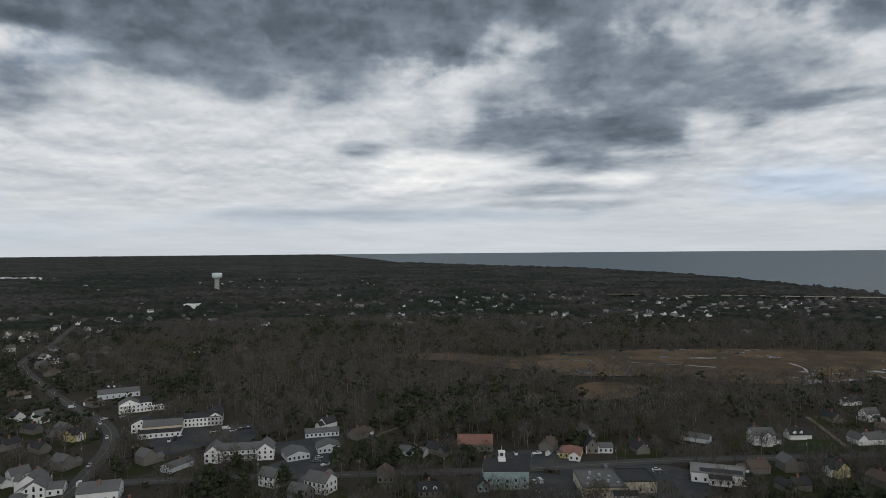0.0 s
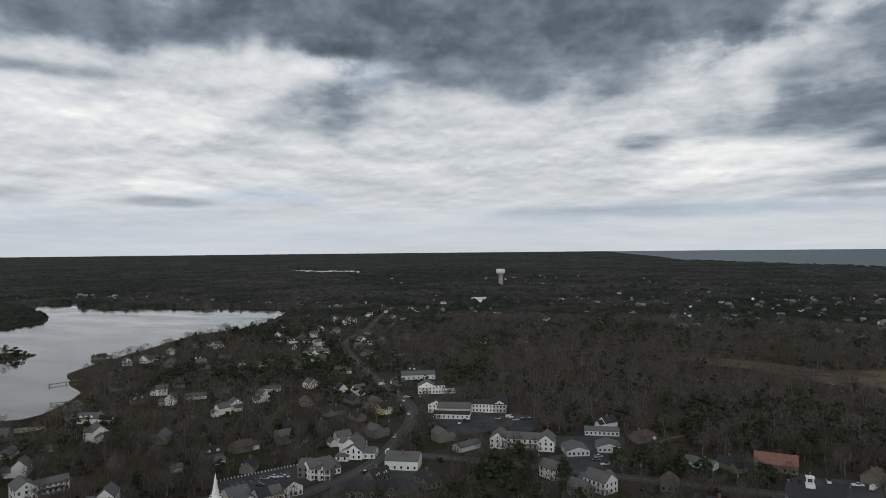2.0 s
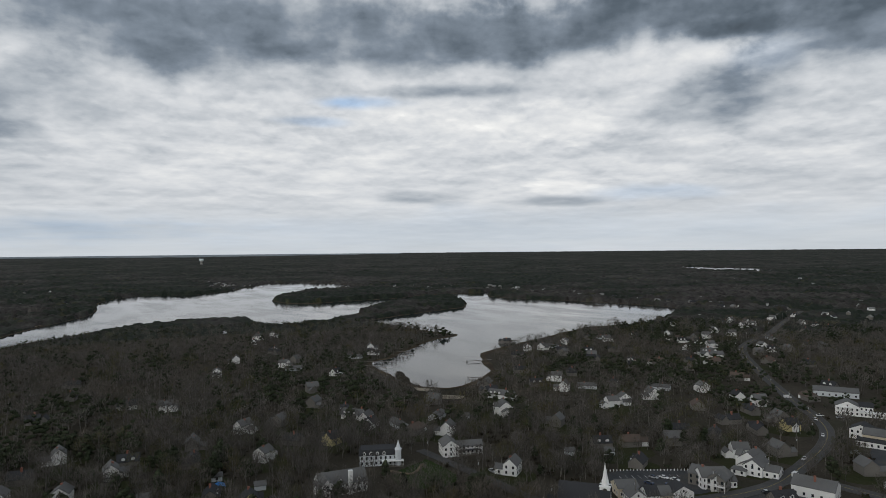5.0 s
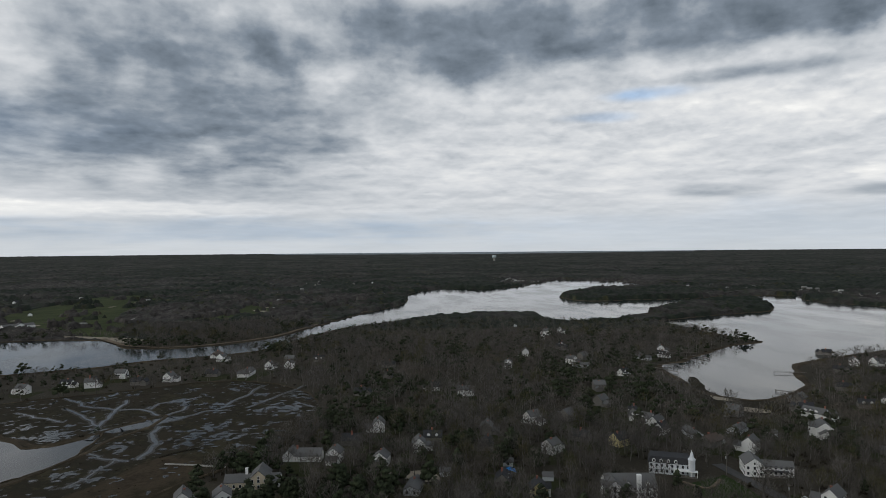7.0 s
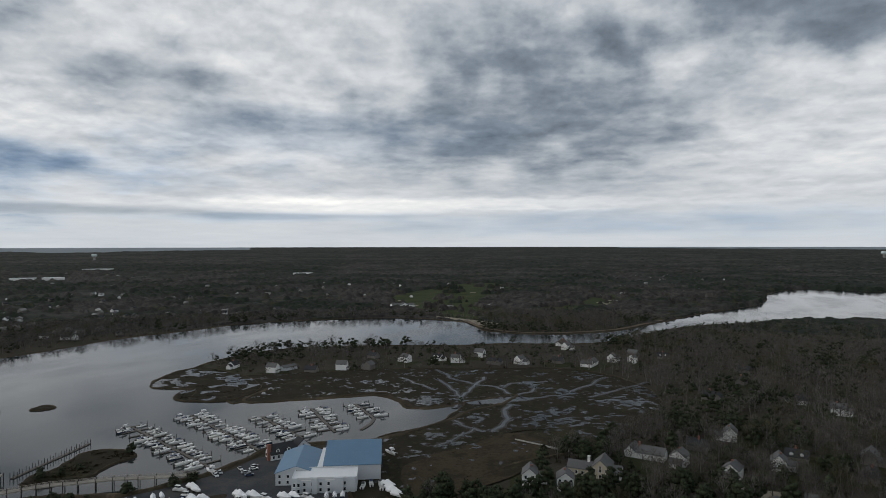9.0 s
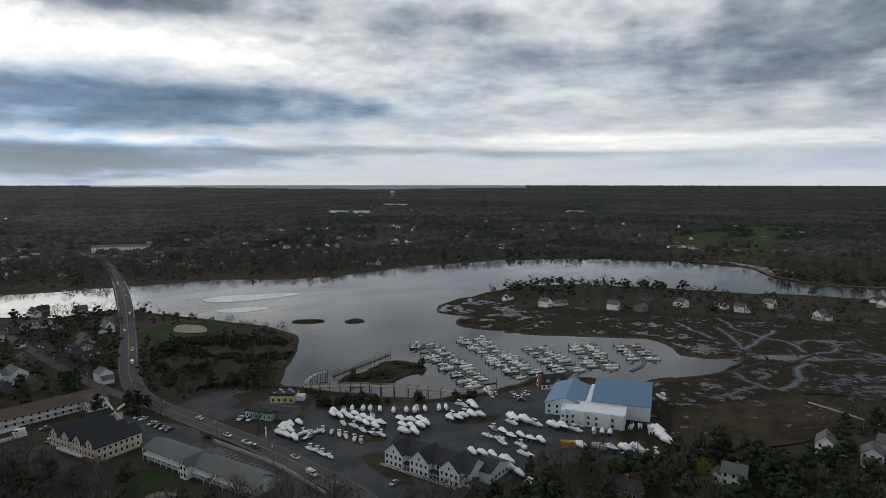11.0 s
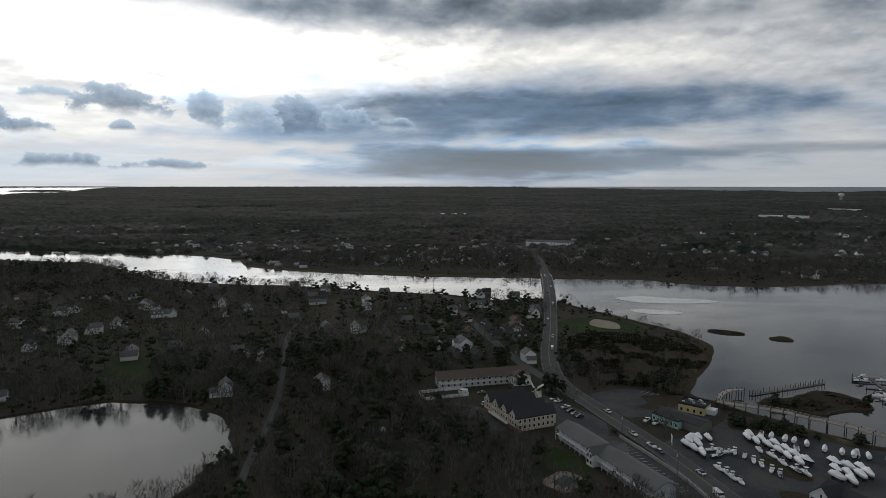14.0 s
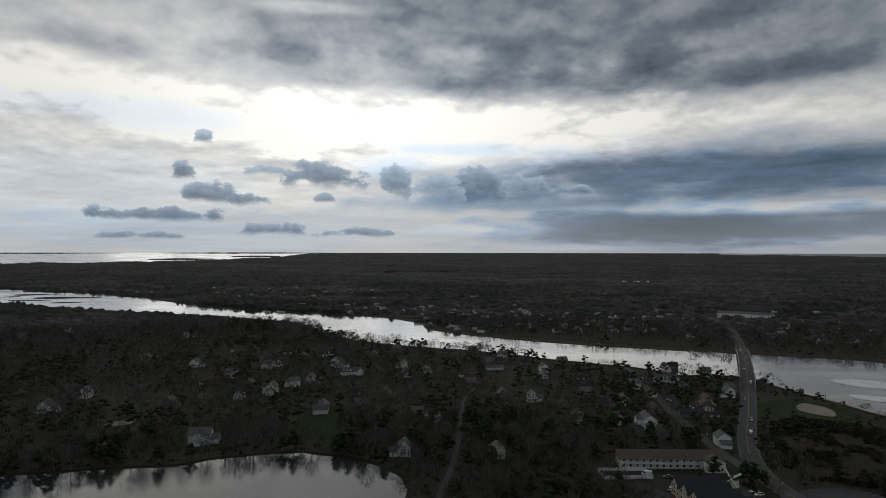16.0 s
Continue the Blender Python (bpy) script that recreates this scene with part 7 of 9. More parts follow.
def build_motels():
    ob = thing("motel", "long two-storey motel with white galleries and brown roof", "motel")
    L = between(ob, -38, -351, -90, -358)
    body(ob, 0, 0, L, 11, 5.8, 2.6, "x", M["white"], M["brown_roof"], 2, 3.4, "fl", over=1.8, roof_label="long brown shingle roof")
    body(ob, L - 10, -6, L, 0.2, 5.6, 2.0, "y", M["white"], M["brown_roof"], 1, 3.0, "fr")
    gallery(ob, 0, L - 10, 0, 5.6)
    fence = thing("pool_fence", "white picket fence round the motel pool", "fence")
    fence.matrix_basis = pose(-28, -332, 0, 0, 0, math.degrees(math.atan2(-5, -24)))
    for x0, y0, x1, y1 in ((0, 0, 25, 0.12), (0, 12, 25, 12.12), (0, 0.12, 0.12, 12), (24.88, 0.12, 25, 12)):
        part("fence_panel", Geo().box(x0, y0, 0.1, x1, y1, 1.9), M["white"], fence)
    ob = thing("motel", "two-storey motel with grey roof and white balconies", "motel")
    L = between(ob, -84, -274, -101, -212)
    for i, (x0, x1) in enumerate(((0, 27), (31, L))):
        body(ob, x0, 0, x1, 10, 5.4, 2.3, "x", M["grey_siding"], M["grey_roof"], 2, 3.2, "f", over=1.2)
        gallery(ob, x0, x1, 0, 5.3)
    body(ob, 27, -3.5, 31, 10, 5.6, 2.4, "y", M["white"], M["grey_roof"], 2, 2.0, "f")
    body(ob, 26, 9, 33, 13, 5.2, 2.0, "y", M["grey_siding"], M["grey_roof"], 1, 2.4, "b")
    pool = thing("swimming_pool", "dark motel pool in a pale concrete deck", "pool")
    pool.matrix_basis = pose(-74, -232, 0, 0, 0, 38)
    deck = [(-8, -4.5), (-5, -7), (5, -7), (8, -4.5), (8, 4.5), (5, 7), (-5, 7), (-8, 4.5)]
    part("deck", Geo().prism(deck, -0.2, 0.35), M["pool_deck"], pool)
    # the pool's water, a matte dark slab that leaves out the sky's reflection
    part("pool_cover", Geo().box(-4.5, -3.2, 0.3, 4.5, 3.2, 0.36), M["pool"], pool, "dark pool water as a matte green slab")
    wall = thing("retaining_wall", "long pale concrete retaining wall beside the road", "wall")
    line = curve([(-112, -272), (-117, -250), (-121, -226), (-122, -196)], 5)
    part("wall", ribbon(line, 0.5, 1.5, 1.9), M["concrete"], wall)


def build_marina_hall():
    ob = thing("boat_hall", "large grey boat hall with blue metal roofs", "boatyard")
    L = between(ob, -244, -181, -258, -155)
    body(ob, 0, 0, L, 14, 6.8, 0.5, "flat", M["grey_siding"], M["white_roof"], 2, 3.4, "f", roof_label="flat white membrane roof")
    for x in (-0.2, 9.0, 19.5, 25.2):
        part("pilaster", Geo().box(x, -1.2, -0.2, x + 3.8 if x > 19 else x + 2.4, 0, 7.4), M["grey_siding"], ob)
    windows(ob, 0, -1.2, 4, 0, 0, 2, 1.8, "f")
    # big shed: one long roof slope to the front, a short one behind
    part("wall", Geo().across([(14.2, -0.3), (47, -0.3), (47, 9.5), (40, 12.3), (14.2, 8.0)], 13, 40.5), M["grey_siding"], ob)
    part("roof", Geo().across([(13.5, 7.95), (40, 12.36), (47.6, 9.4), (47.6, 9.6), (40, 12.6), (13.5, 8.2)], 12.6, 40.9), M["blue_roof"], ob, "wide blue standing-seam roof")
    for i in range(19):
        x = 13.2 + i * 1.5
        part("seam", Geo().across([(13.5, 8.2), (40, 12.6), (40, 12.68), (13.5, 8.28)], x, x + 0.07), M["blue_roof"], ob)
    body(ob, -9.5, 11, 9.8, 44, 6.0, 3.2, "y", M["grey_siding"], M["blue_roof"], 2, 3.6, "fl", over=0.5, roof_label="blue metal gable roof")
    part("roof_walk", Geo().box(9.9, 14.2, 6.8, 12.5, 44, 7.4), M["white_roof"], ob)
    for x in (4, 15):
        part("sign", Geo().box(x, -0.12, 5.9, x + 4.5, -0.02, 6.5), M["white"], ob, "white painted sign board")
    ob = thing("house", "grey cape house with dormers and red brick chimney", "house")
    L = between(ob, -277, -219, -291, -210)
    body(ob, 0, 0, 14, 9, 3.2, 4.2, "x", M["grey_siding"], M["dark_roof"], 1, 2.6, "fblr")
    for x in (4, 10):
        dormer(ob, x, 0.6, 3.8, M["white"], M["dark_roof"])
    chimney(ob, -0.5, 2, 8.2, "brick", 0.9)
    body(ob, 15, 2, 23, 10, 4.4, 3.4, "y", M["grey_siding"], M["dark_roof"], 1, 2.4, "fr")


def build_shops():
    ob = thing("shop_row", "pale grey shop building with black cross-gabled roofs", "shops")
    L = between(ob, -156, -203, -164, -164)
    body(ob, 0, 1, L, 13, 5.6, 4.0, "x", M["grey_siding"], M["dark_roof"], 2, 2.6, "fl")
    for x in (0.5, 13.5, 28):
        body(ob, x, -2, x + 9, 9, 6.2, 4.0, "y", M["grey_siding"], M["dark_roof"], 2, 2.2, "f")
        part("trim", Geo().box(x - 0.1, -2.08, 0, x + 0.2, -1.98, 6.2).box(x + 8.8, -2.08, 0, x + 9.1, -1.98, 6.2), M["white"], ob)
    for x in (9.6, 22.6):
        porch(ob, x, -1.6, x + 3.8, 1, 2.9, M["dark_roof"], 3)
    for x0, x1 in ((-0.5, 9.4), (9.6, 22.4), (22.6, 37.4)):
        part("walkway", Geo().box(x0, -4.2, 0.5, x1, -2.1, 0.7), M["wood"], ob)
        rail = Geo().box(x0, -4.2, 1.55, x1, -4.12, 1.65).box(x0, -4.2, 0.85, x1, -4.12, 0.92)
        for i in range(int((x1 - x0) / 0.5)):
            rail.box(x0 + i * 0.5, -4.19, 0.7, x0 + i * 0.5 + 0.08, -4.13, 1.55)
        part("railing", rail, M["white"], ob, "white picket railing")
    for x in (-0.2, L):
        part("corner_board", Geo().box(x - 0.1, 0.9, 0, x + 0.3, 1.0, 5.6), M["white"], ob)
    body(ob, L - 3, 8, L + 5, 22, 4.5, 2.5, "x", M["grey_siding"], M["dark_roof"], 1, 2.6, "r")
    ob = thing("filling_station", "low aqua-and-white shop with grey roof and canopy", "shop")
    L = between(ob, -136, -291, -143, -278)
    body(ob, 0, 0, L, 7, 3.6, 0.5, "flat", M["teal"], M["dark_roof"], 1, 2.4, "fl")
    body(ob, 0, 3, L + 9, 13, 3.8, 1.2, "x", M["cedar"], M["dark_roof"], 0)
    ob = thing("restaurant", "small yellow building with cluttered flat roof", "restaurant")
    L = between(ob, -155, -302, -164, -293)
    body(ob, 0, 0, L, 11, 4.0, 1.0, "flat", M["yellow_siding"], M["dark_roof"], 1, 2.6, "fl")
    for i in range(7):
        part("roof_unit", Geo().box(1 + 1.6 * i, 2 + (i * 5) % 7, 4.3, 2.2 + 1.6 * i, 3.2 + (i * 5) % 7, 5.2 + 0.2 * (i % 3)), M["metal"], ob)
    part("annex", Geo().box(L, 4, 0, L + 4, 9, 2.6), M["white"], ob)


def build_north_town():
    ob = thing("town_hall", "grey-green two-storey hall with dark roof and white cupola", "town hall")
    L = between(ob, 17.5, 309, 40.5, 309)
    body(ob, 1.5, 0, L, 14, 9.0, 3.6, "x", M["green_siding"], M["dark_roof"], 2, 3.8, "fl", over=0.5)
    part("trim", Geo().box(1.3, -0.14, 8.5, L + 0.2, -0.02, 9.0), M["white"], ob)
    body(ob, -2, -3, 3.4, 2.4, 3.4, 2.2, "y", M["green_siding"], M["dark_roof"], 1, 2.4, "f")
    cx, cy = 10.5, 7
    part("cupola_base", Geo().box(cx - 1.8, cy - 1.8, 11, cx + 1.8, cy + 1.8, 13.4), M["white"], ob)
    for dx in (-1.2, 1.2):
        for dy in (-1.2, 1.2):
            part("cupola_post", Geo().box(cx + dx - 0.2, cy + dy - 0.2, 13.4, cx + dx + 0.2, cy + dy + 0.2, 16), M["white"], ob)
    part("cupola_roof", Geo().box(cx - 1.7, cy - 1.7, 16, cx + 1.7, cy + 1.7, 16.5).tube((cx, cy, 16.5), (cx, cy, 19), 0.1, 0.05), M["white"], ob)
    chimney(ob, 2.5, 10, 13)
    ob = thing("barn", "old warehouse with a rusted red metal roof", "warehouse")
    between(ob, 7.5, 369, 27.5, 368)
    body(ob, 0, 0, 20, 16, 4.0, 3.6, "x", M["cedar"], M["red_roof"], 1, 4.0, "f", roof_label="streaked rust-red metal roof")
    ob = thing("shop_block", "grey flat-roofed shop block with white shopfronts", "shops")
    L = between(ob, 64, 297, 92, 297)
    body(ob, 0, 0, 20, 24, 5.0, 0.5, "flat", M["cream"], M["grey_roof"], 1, 4.0, "fl", roof_label="patched grey flat roof")
    body(ob, 20.2, 6, 36, 24, 5.4, 0.4, "flat", M["cream"], M["dark_roof"], 1, 4.0, "f", roof_label="black flat roof")
    body(ob, 13, -5, 24, 0, 3.4, 1.2, "x", M["white"], M["dark_roof"], 1, 2.4, "f")
    for i in range(8):
        part("roof_unit", Geo().box(2 + 2.1 * i, 3 + (i * 7) % 16, 5.3, 3.2 + 2.1 * i, 4.4 + (i * 7) % 16, 6.0 + 0.2 * (i % 3)), M["metal"], ob)
    ob = thing("warehouse", "white workshop with pale grey flat roof and dark panel", "workshop")
    L = between(ob, 122, 318, 146, 310)
    body(ob, 0, 0, L, 14, 4.6, 0.6, "flat", M["white"], M["pale_roof"], 1, 4.0, "fl")
    part("roof_panel", Geo().box(4, 1, 4.86, L - 1.5, 8, 5.0), M["dark_roof"], ob, "dark membrane roof panel")
    body(ob, 8, -3, 18, 0, 3.6, 1.2, "x", M["white"], M["dark_roof"], 1, 2.6, "f")
    ob = thing("shop", "yellow shop with rust-red hipped roof", "shop")
    L = between(ob, 63, 356, 74, 352)
    body(ob, 0, 0, L, 12, 3.4, 2.6, "hip", M["yellow_siding"], M["red_roof"], 1, 2.4, "fl")
    body(ob, 6, -3, 12, 2, 3.0, 2.0, "y", M["white"], M["red_roof"], 1, 2.2, "f")
    ob = thing("shop", "grey shingled shop with white latticed gable", "shop")
    L = between(ob, 80, 363, 94, 362)
    body(ob, 0, 0, 7, 9, 4.2, 4.0, "y", M["cedar"], M["dark_roof"], 1, 2.4, "fl")
    body(ob, 7, 1, 15, 8, 3.2, 1.8, "x", M["grey_siding"], M["grey_roof"], 1, 2.4, "f")
    for x in (0.0, 6.7):
        part("trim", Geo().box(x, -0.1, 0, x + 0.3, 0, 4.2), M["white"], ob)
    # long white motel and its court
    ob = thing("motel", "long white two-storey motel with gabled ends", "motel")
    L = between(ob, -131, 350, -95, 357)
    body(ob, 3, 3, L - 3, 12, 5.8, 2.6, "x", M["white"], M["grey_roof"], 2, 3.0, "f", over=0.5)
    body(ob, 0, 0, 9, 14, 5.8, 3.4, "y", M["white"], M["grey_roof"], 2, 2.4, "fl")
    body(ob, L - 9, 0, L, 14, 5.8, 3.4, "y", M["white"], M["grey_roof"], 2, 2.4, "fr")
    porch(ob, 10, 0.4, L - 10, 3, 2.8, M["grey_roof"], 7)
    part("door", Geo().box(L / 2 - 0.7, 0.2, 0, L / 2 + 0.7, 0.35, 2.2), M["red"], ob, "red front door")
    for label, a, b, d, h, axis in (("grey cottage with hipped pale roof", (-86, 352), (-75, 358), 14, 3.2, "y"), ("grey cottage with gabled pale roof", (-72, 366), (-60, 370), 12, 3.2, "y"),
                                    ("long low cabin row with pale roof", (-86, 397), (-66, 402), 7, 3.0, "x")):
        ob = thing("cabin", label, "cabin", "motel cabins")
        L = between(ob, *a, *b)
        body(ob, 0, 0, L, d, h, 2.0, axis, M["grey_siding"], M["grey_roof"], 1, 2.4, "flr")
    # restaurant complex beside the curve of the road
    ob = thing("restaurant", "white rambling restaurant with grey and black roofs", "restaurant")
    L = between(ob, -190, 397, -166, 404)
    body(ob, 0, 0, L, 8, 3.2, 0.3, "flat", M["white"], M["dark_roof"], 1, 3.0, "fl")
    body(ob, 2, 8, L, 18, 5.4, 3.0, "x", M["cream"], M["grey_roof"], 1, 3.0, "f")
    body(ob, -6, 16, 6, 27, 5.6, 3.0, "y", M["white"], M["dark_roof"], 2, 2.6, "fl")
    body(ob, L, 20, L + 24, 29, 6.0, 2.4, "x", M["white"], M["dark_roof"], 2, 2.4, "fr")
    body(ob, L + 15, 20, L + 24, 42, 6.0, 2.6, "y", M["white"], M["dark_roof"], 2, 2.4, "r")
    body(ob, 6, 20, L, 27, 5.0, 1.6, "x", M["white"], M["dark_roof"], 0)
    ob = thing("guest_house", "white columned guest house with low wing", "hotel")
    L = between(ob, -233, 460, -220, 467)
    body(ob, 0, 0, 14, 12, 6.2, 3.4, "y", M["white"], M["grey_roof"], 2, 2.4, "fl")
    body(ob, 14, 4, 22, 12, 6.0, 2.4, "x", M["white"], M["dark_roof"], 2, 2.6, "f")
    body(ob, 14, 0, 30, 4, 3.0, 0.2, "flat", M["white"], M["white_roof"], 1, 2.2, "f")
    porch(ob, 1, -2.4, 9, 0, 5.6, M["white"], 4)
    ob = thing("warehouse", "pale grey low-pitched shop building", "shop")
    L = between(ob, -272, 505, -246, 520)
    body(ob, 0, 0, L, 16, 4.0, 2.4, "x", M["grey_siding"], M["grey_roof"], 1, 4.0, "f")
    # corner shops
    ob = thing("shop", "white building with broad pale grey roof", "shop")
    L = between(ob, -169, 294, -152, 299)
    body(ob, 0, 0, L, 13, 5.0, 3.2, "x", M["white"], M["grey_roof"], 1, 3.4, "fr")
    chimney(ob, 9, 4, 9.5)
    ob = thing("house", "white gabled roadside house with low front wing", "house")
    L = between(ob, -200, 299, -182, 305)
    body(ob, 3, 0, 12, 14, 5.0, 3.2, "y", M["white"], M["grey_roof"], 2, 2.6, "fl")
    body(ob, 12, 2, L, 12, 3.4, 2.0, "x", M["white"], M["grey_roof"], 1, 2.6, "fr")
    body(ob, -2, -3, 5, 3, 2.8, 1.2, "hip", M["white"], M["grey_roof"], 1, 2.4, "f")
    ob = thing("shop", "dark shingled shop with white balconies", "shop")
    L = between(ob, -204, 266, -186, 272)
    body(ob, 0, 0, 9, 13, 5.6, 2.6, "x", M["cedar"], M["grey_roof"], 2, 2.6, "fl")
    body(ob, 9, -2, 18, 11, 5.6, 2.8, "y", M["cedar"], M["grey_roof"], 2, 2.6, "fr")
    gallery(ob, 9.4, 18, -2, 5.4, 2.4)
    # church
    ob = thing("church", "white clapboard church with tall needle steeple", "church")
    L = between(ob, -208, 185, -190, 200)
    body(ob, 0, 3, L - 2, 17, 7.2, 5.8, "x", M["white"], M["dark_roof"], 1, 4.0, "f", over=0.5)
    body(ob, -5, 5, 0, 14, 4.6, 2.0, "x", M["white"], M["dark_roof"], 1, 3.0, "fl")
    cx, cy = L - 4, 10
    part("tower", Geo().box(cx - 2.2, cy - 2.2, 6, cx + 2.2, cy + 2.2, 12.6).box(cx - 2.5, cy - 2.5, 12.6, cx + 2.5, cy + 2.5, 12.9), M["white"], ob)
    eight = [i * math.pi / 4 + 0.39 for i in range(8)]
    part("belfry", Geo().loft([[(cx + 1.6 * math.cos(a), cy + 1.6 * math.sin(a), z) for a in eight] for z in (12.9, 15.0)]), M["white"], ob)
    for turn in (0, 270):
        face = part("clock", Geo().tube((0, 0.02, 0), (0, -0.12, 0), 1.05, 1.05, 16), M["dark_wood"], ob, "round dark clock face")
        face.matrix_basis = pose(cx + (-2.2 if turn else 0), cy - (0 if turn else 2.2), 11.2, 0, 0, turn)
    part("spire", Geo().loft([[(cx + r * math.cos(a), cy + r * math.sin(a), z) for a in eight] for r, z in ((1.5, 15.0), (1.15, 16.2), (0.05, 22.6))]), M["white"], ob)
    ob = thing("shop_row", "row of small white gabled shops", "shops")
    L = between(ob, -201, 222, -187, 250)
    for i, (x0, x1, h, wall) in enumerate(((0, 8, 3.4, "white"), (8.2, 14, 3.8, "white"), (14.2, 20, 3.6, "cream"), (20.2, 30, 4.6, "white"))):
        body(ob, x0, 0, x1, 9, h, 2.8, "y" if i % 3 == 0 else "x", M[wall], M["dark_roof"] if i % 2 else M["grey_roof"], 1, 2.2, "fl")
    body(ob, -2, 9, 8, 19, 4.2, 2.4, "x", M["cream"], M["grey_roof"], 1, 2.8, "fl")
    ob = thing("shop", "dark grey shop with arched gables and white windows", "shop")
    L = between(ob, -166, 252, -144, 262)
    body(ob, 0, 0, 14, 12, 4.2, 2.2, "x", M["cedar"], M["dark_roof"], 1, 2.4, "fl")
    for x in (14, 19):
        body(ob, x, -2, x + 5, 8, 4.4, 2.4, "y", M["cedar"], M["dark_roof"], 1, 2.2, "f")
    # mansard house with turret
    ob = thing("victorian_house", "pale grey mansard house with white octagonal turret", "house")
    L = between(ob, -313, 141, -303, 163)
    body(ob, 0, 2, L - 4, 13, 5.6, 0.3, "flat", M["grey_siding"], M["dark_roof"], 2, 2.4, "fl")
    part("mansard", Geo().loft([[(-0.5, 1.5, 5.9), (L - 3.5, 1.5, 5.9), (L - 3.5, 13.5, 5.9), (-0.5, 13.5, 5.9)], [(0.8, 3, 8.6), (L - 5, 3, 8.6), (L - 5, 12, 8.6), (0.8, 12, 8.6)]]), M["dark_roof"], ob, "dark slate mansard roof")
    for x in (2.5, 6, 9.5, 13):
        dormer(ob, x, 1.6, 6.0, M["white"], M["dark_roof"], 1.5, 1.6)
    cx, cy = L - 3.6, 1.5
    part("turret", Geo().loft([[(cx + 1.7 * math.cos(a), cy + 1.7 * math.sin(a), z) for a in eight] for z in (0, 8.8)]), M["grey_siding"], ob)
    part("turret_roof", Geo().loft([[(cx + r * math.cos(a), cy + r * math.sin(a), z) for a in eight] for r, z in ((2.1, 8.8), (1.2, 9.8), (0.9, 10.6), (1.0, 10.7), (0.05, 13.6))]), M["grey_siding"], ob)
    porch(ob, L - 12, -1, L - 1, 2, 3.0, M["white"], 5)
    ob = thing("house", "large white shingled house with many gables and white chimney", "house")
    L = between(ob, -284, 108, -281, 131)
    body(ob, 0, 1, L, 13, 5.0, 4.6, "x", M["white"], M["grey_roof"], 2, 2.6, "f")
    body(ob, -1, -2, 7, 9, 5.2, 4.0, "y", M["white"], M["grey_roof"], 2, 2.4, "f")
    for x in (10, 19):
        dormer(ob, x, 1.6, 5.4, M["white"], M["grey_roof"])
    chimney(ob, 14.6, 0.4, 11, "white", 0.9)
    ob = thing("house", "white columned Greek-revival house with long wing", "house")
    L = between(ob, -303, 187, -295, 209)
    body(ob, 0, 0, 9, 13, 6.0, 3.2, "y", M["white"], M["grey_roof"], 2, 2.4, "fl")
    body(ob, 9, 3, L, 10, 4.6, 2.4, "x", M["white"], M["grey_roof"], 2, 2.4, "f")
    porch(ob, 9, 0.6, L - 3, 3, 2.8, M["dark_roof"], 6)
    ob = thing("house", "large cream gabled house beside the marsh", "house")
    L = between(ob, -318, -66, -318, -46)
    body(ob, 8, 0, 17, 13, 5.4, 4.0, "y", M["cream"], M["grey_roof"], 2, 2.6, "fl")
    body(ob, -4, 2, 8, 10, 3.6, 2.8, "x", M["cream"], M["grey_roof"], 1, 2.6, "fl")
    body(ob, 17, 3, 22, 11, 3.4, 2.4, "x", M["white"], M["grey_roof"], 1, 2.4, "fr")
    chimney(ob, 6, 6, 9, "white", 0.6)
    tarp = thing("tarp_shelter", "bright blue tarpaulin over a garden shelter", "shelter")
    tarp.matrix_basis = pose(-322, 71, 0, 0, 0, 80)
    part("tarp", along(Geo(), [(-3, 2.2), (0, 3.3), (3, 2.2), (3, 2.12), (0, 3.22), (-3, 2.12)], -2.5, 2.5), M["blue_tarp"], tarp)
    for x in (-2.8, 2.8):
        for y in (-2.3, 2.3):
            part("post", Geo().box(x - 0.06, y - 0.06, 0, x + 0.06, y + 0.06, 2.2), M["metal"], tarp)
    # far bank and horizon
    ob = thing("hotel", "long white two-storey hotel on the far bank", "hotel")
    L = between(ob, -289, -1172, -368, -1137)
    body(ob, 0, 0, L, 16, 8.5, 3.2, "x", M["white"], M["grey_roof"], 3, 5.0, "f", fine=1)
    ob = thing("club_house", "white golf club house with grey roof", "club house")
    L = between(ob, -1034, -545, -1066, -515)
    body(ob, 0, 0, L, 14, 5.0, 3.0, "x", M["white"], M["grey_roof"], 1, 4.0, "f", fine=1)
    body(ob, L / 2 - 6, -5, L / 2 + 6, 5, 6.0, 3.4, "y", M["white"], M["grey_roof"], 1, 4.0, "f", fine=1)


def water_tower(x, y, h, r, z=0.0):
    ob = thing("water_tower", "pale blue-white water tower on a fluted column", "water tower", "water towers")
    prof = [(r * 0.52, -1), (r * 0.46, h * 0.5), (r * 0.48, h * 0.66), (r * 0.9, h * 0.72), (r, h * 0.76), (r, h * 0.95), (r * 0.9, h * 0.985), (r * 0.3, h)]
    cir = [i * math.pi / 12 for i in range(24)]
    part("column", Geo().loft([[(q * math.cos(a), q * math.sin(a), s) for a in cir] for q, s in prof[:3]]), M["concrete"], ob)
    part("tank", Geo().loft([[(q * math.cos(a), q * math.sin(a), s) for a in cir] for q, s in prof[2:]]), M["aqua_tank"], ob, smooth=True)
    ob.matrix_basis = pose(x, y, z)


build_houses()
build_inn()
build_motels()
build_marina_hall()
build_shops()
build_north_town()
water_tower(-700, 1987, 54, 15)
for az, r in ((78.8, 3900), (141.8, 3700)):
    p = heading(az) * r
    water_tower(p.x, p.y, 42, 13, float(rise(r, 0)) - 4)

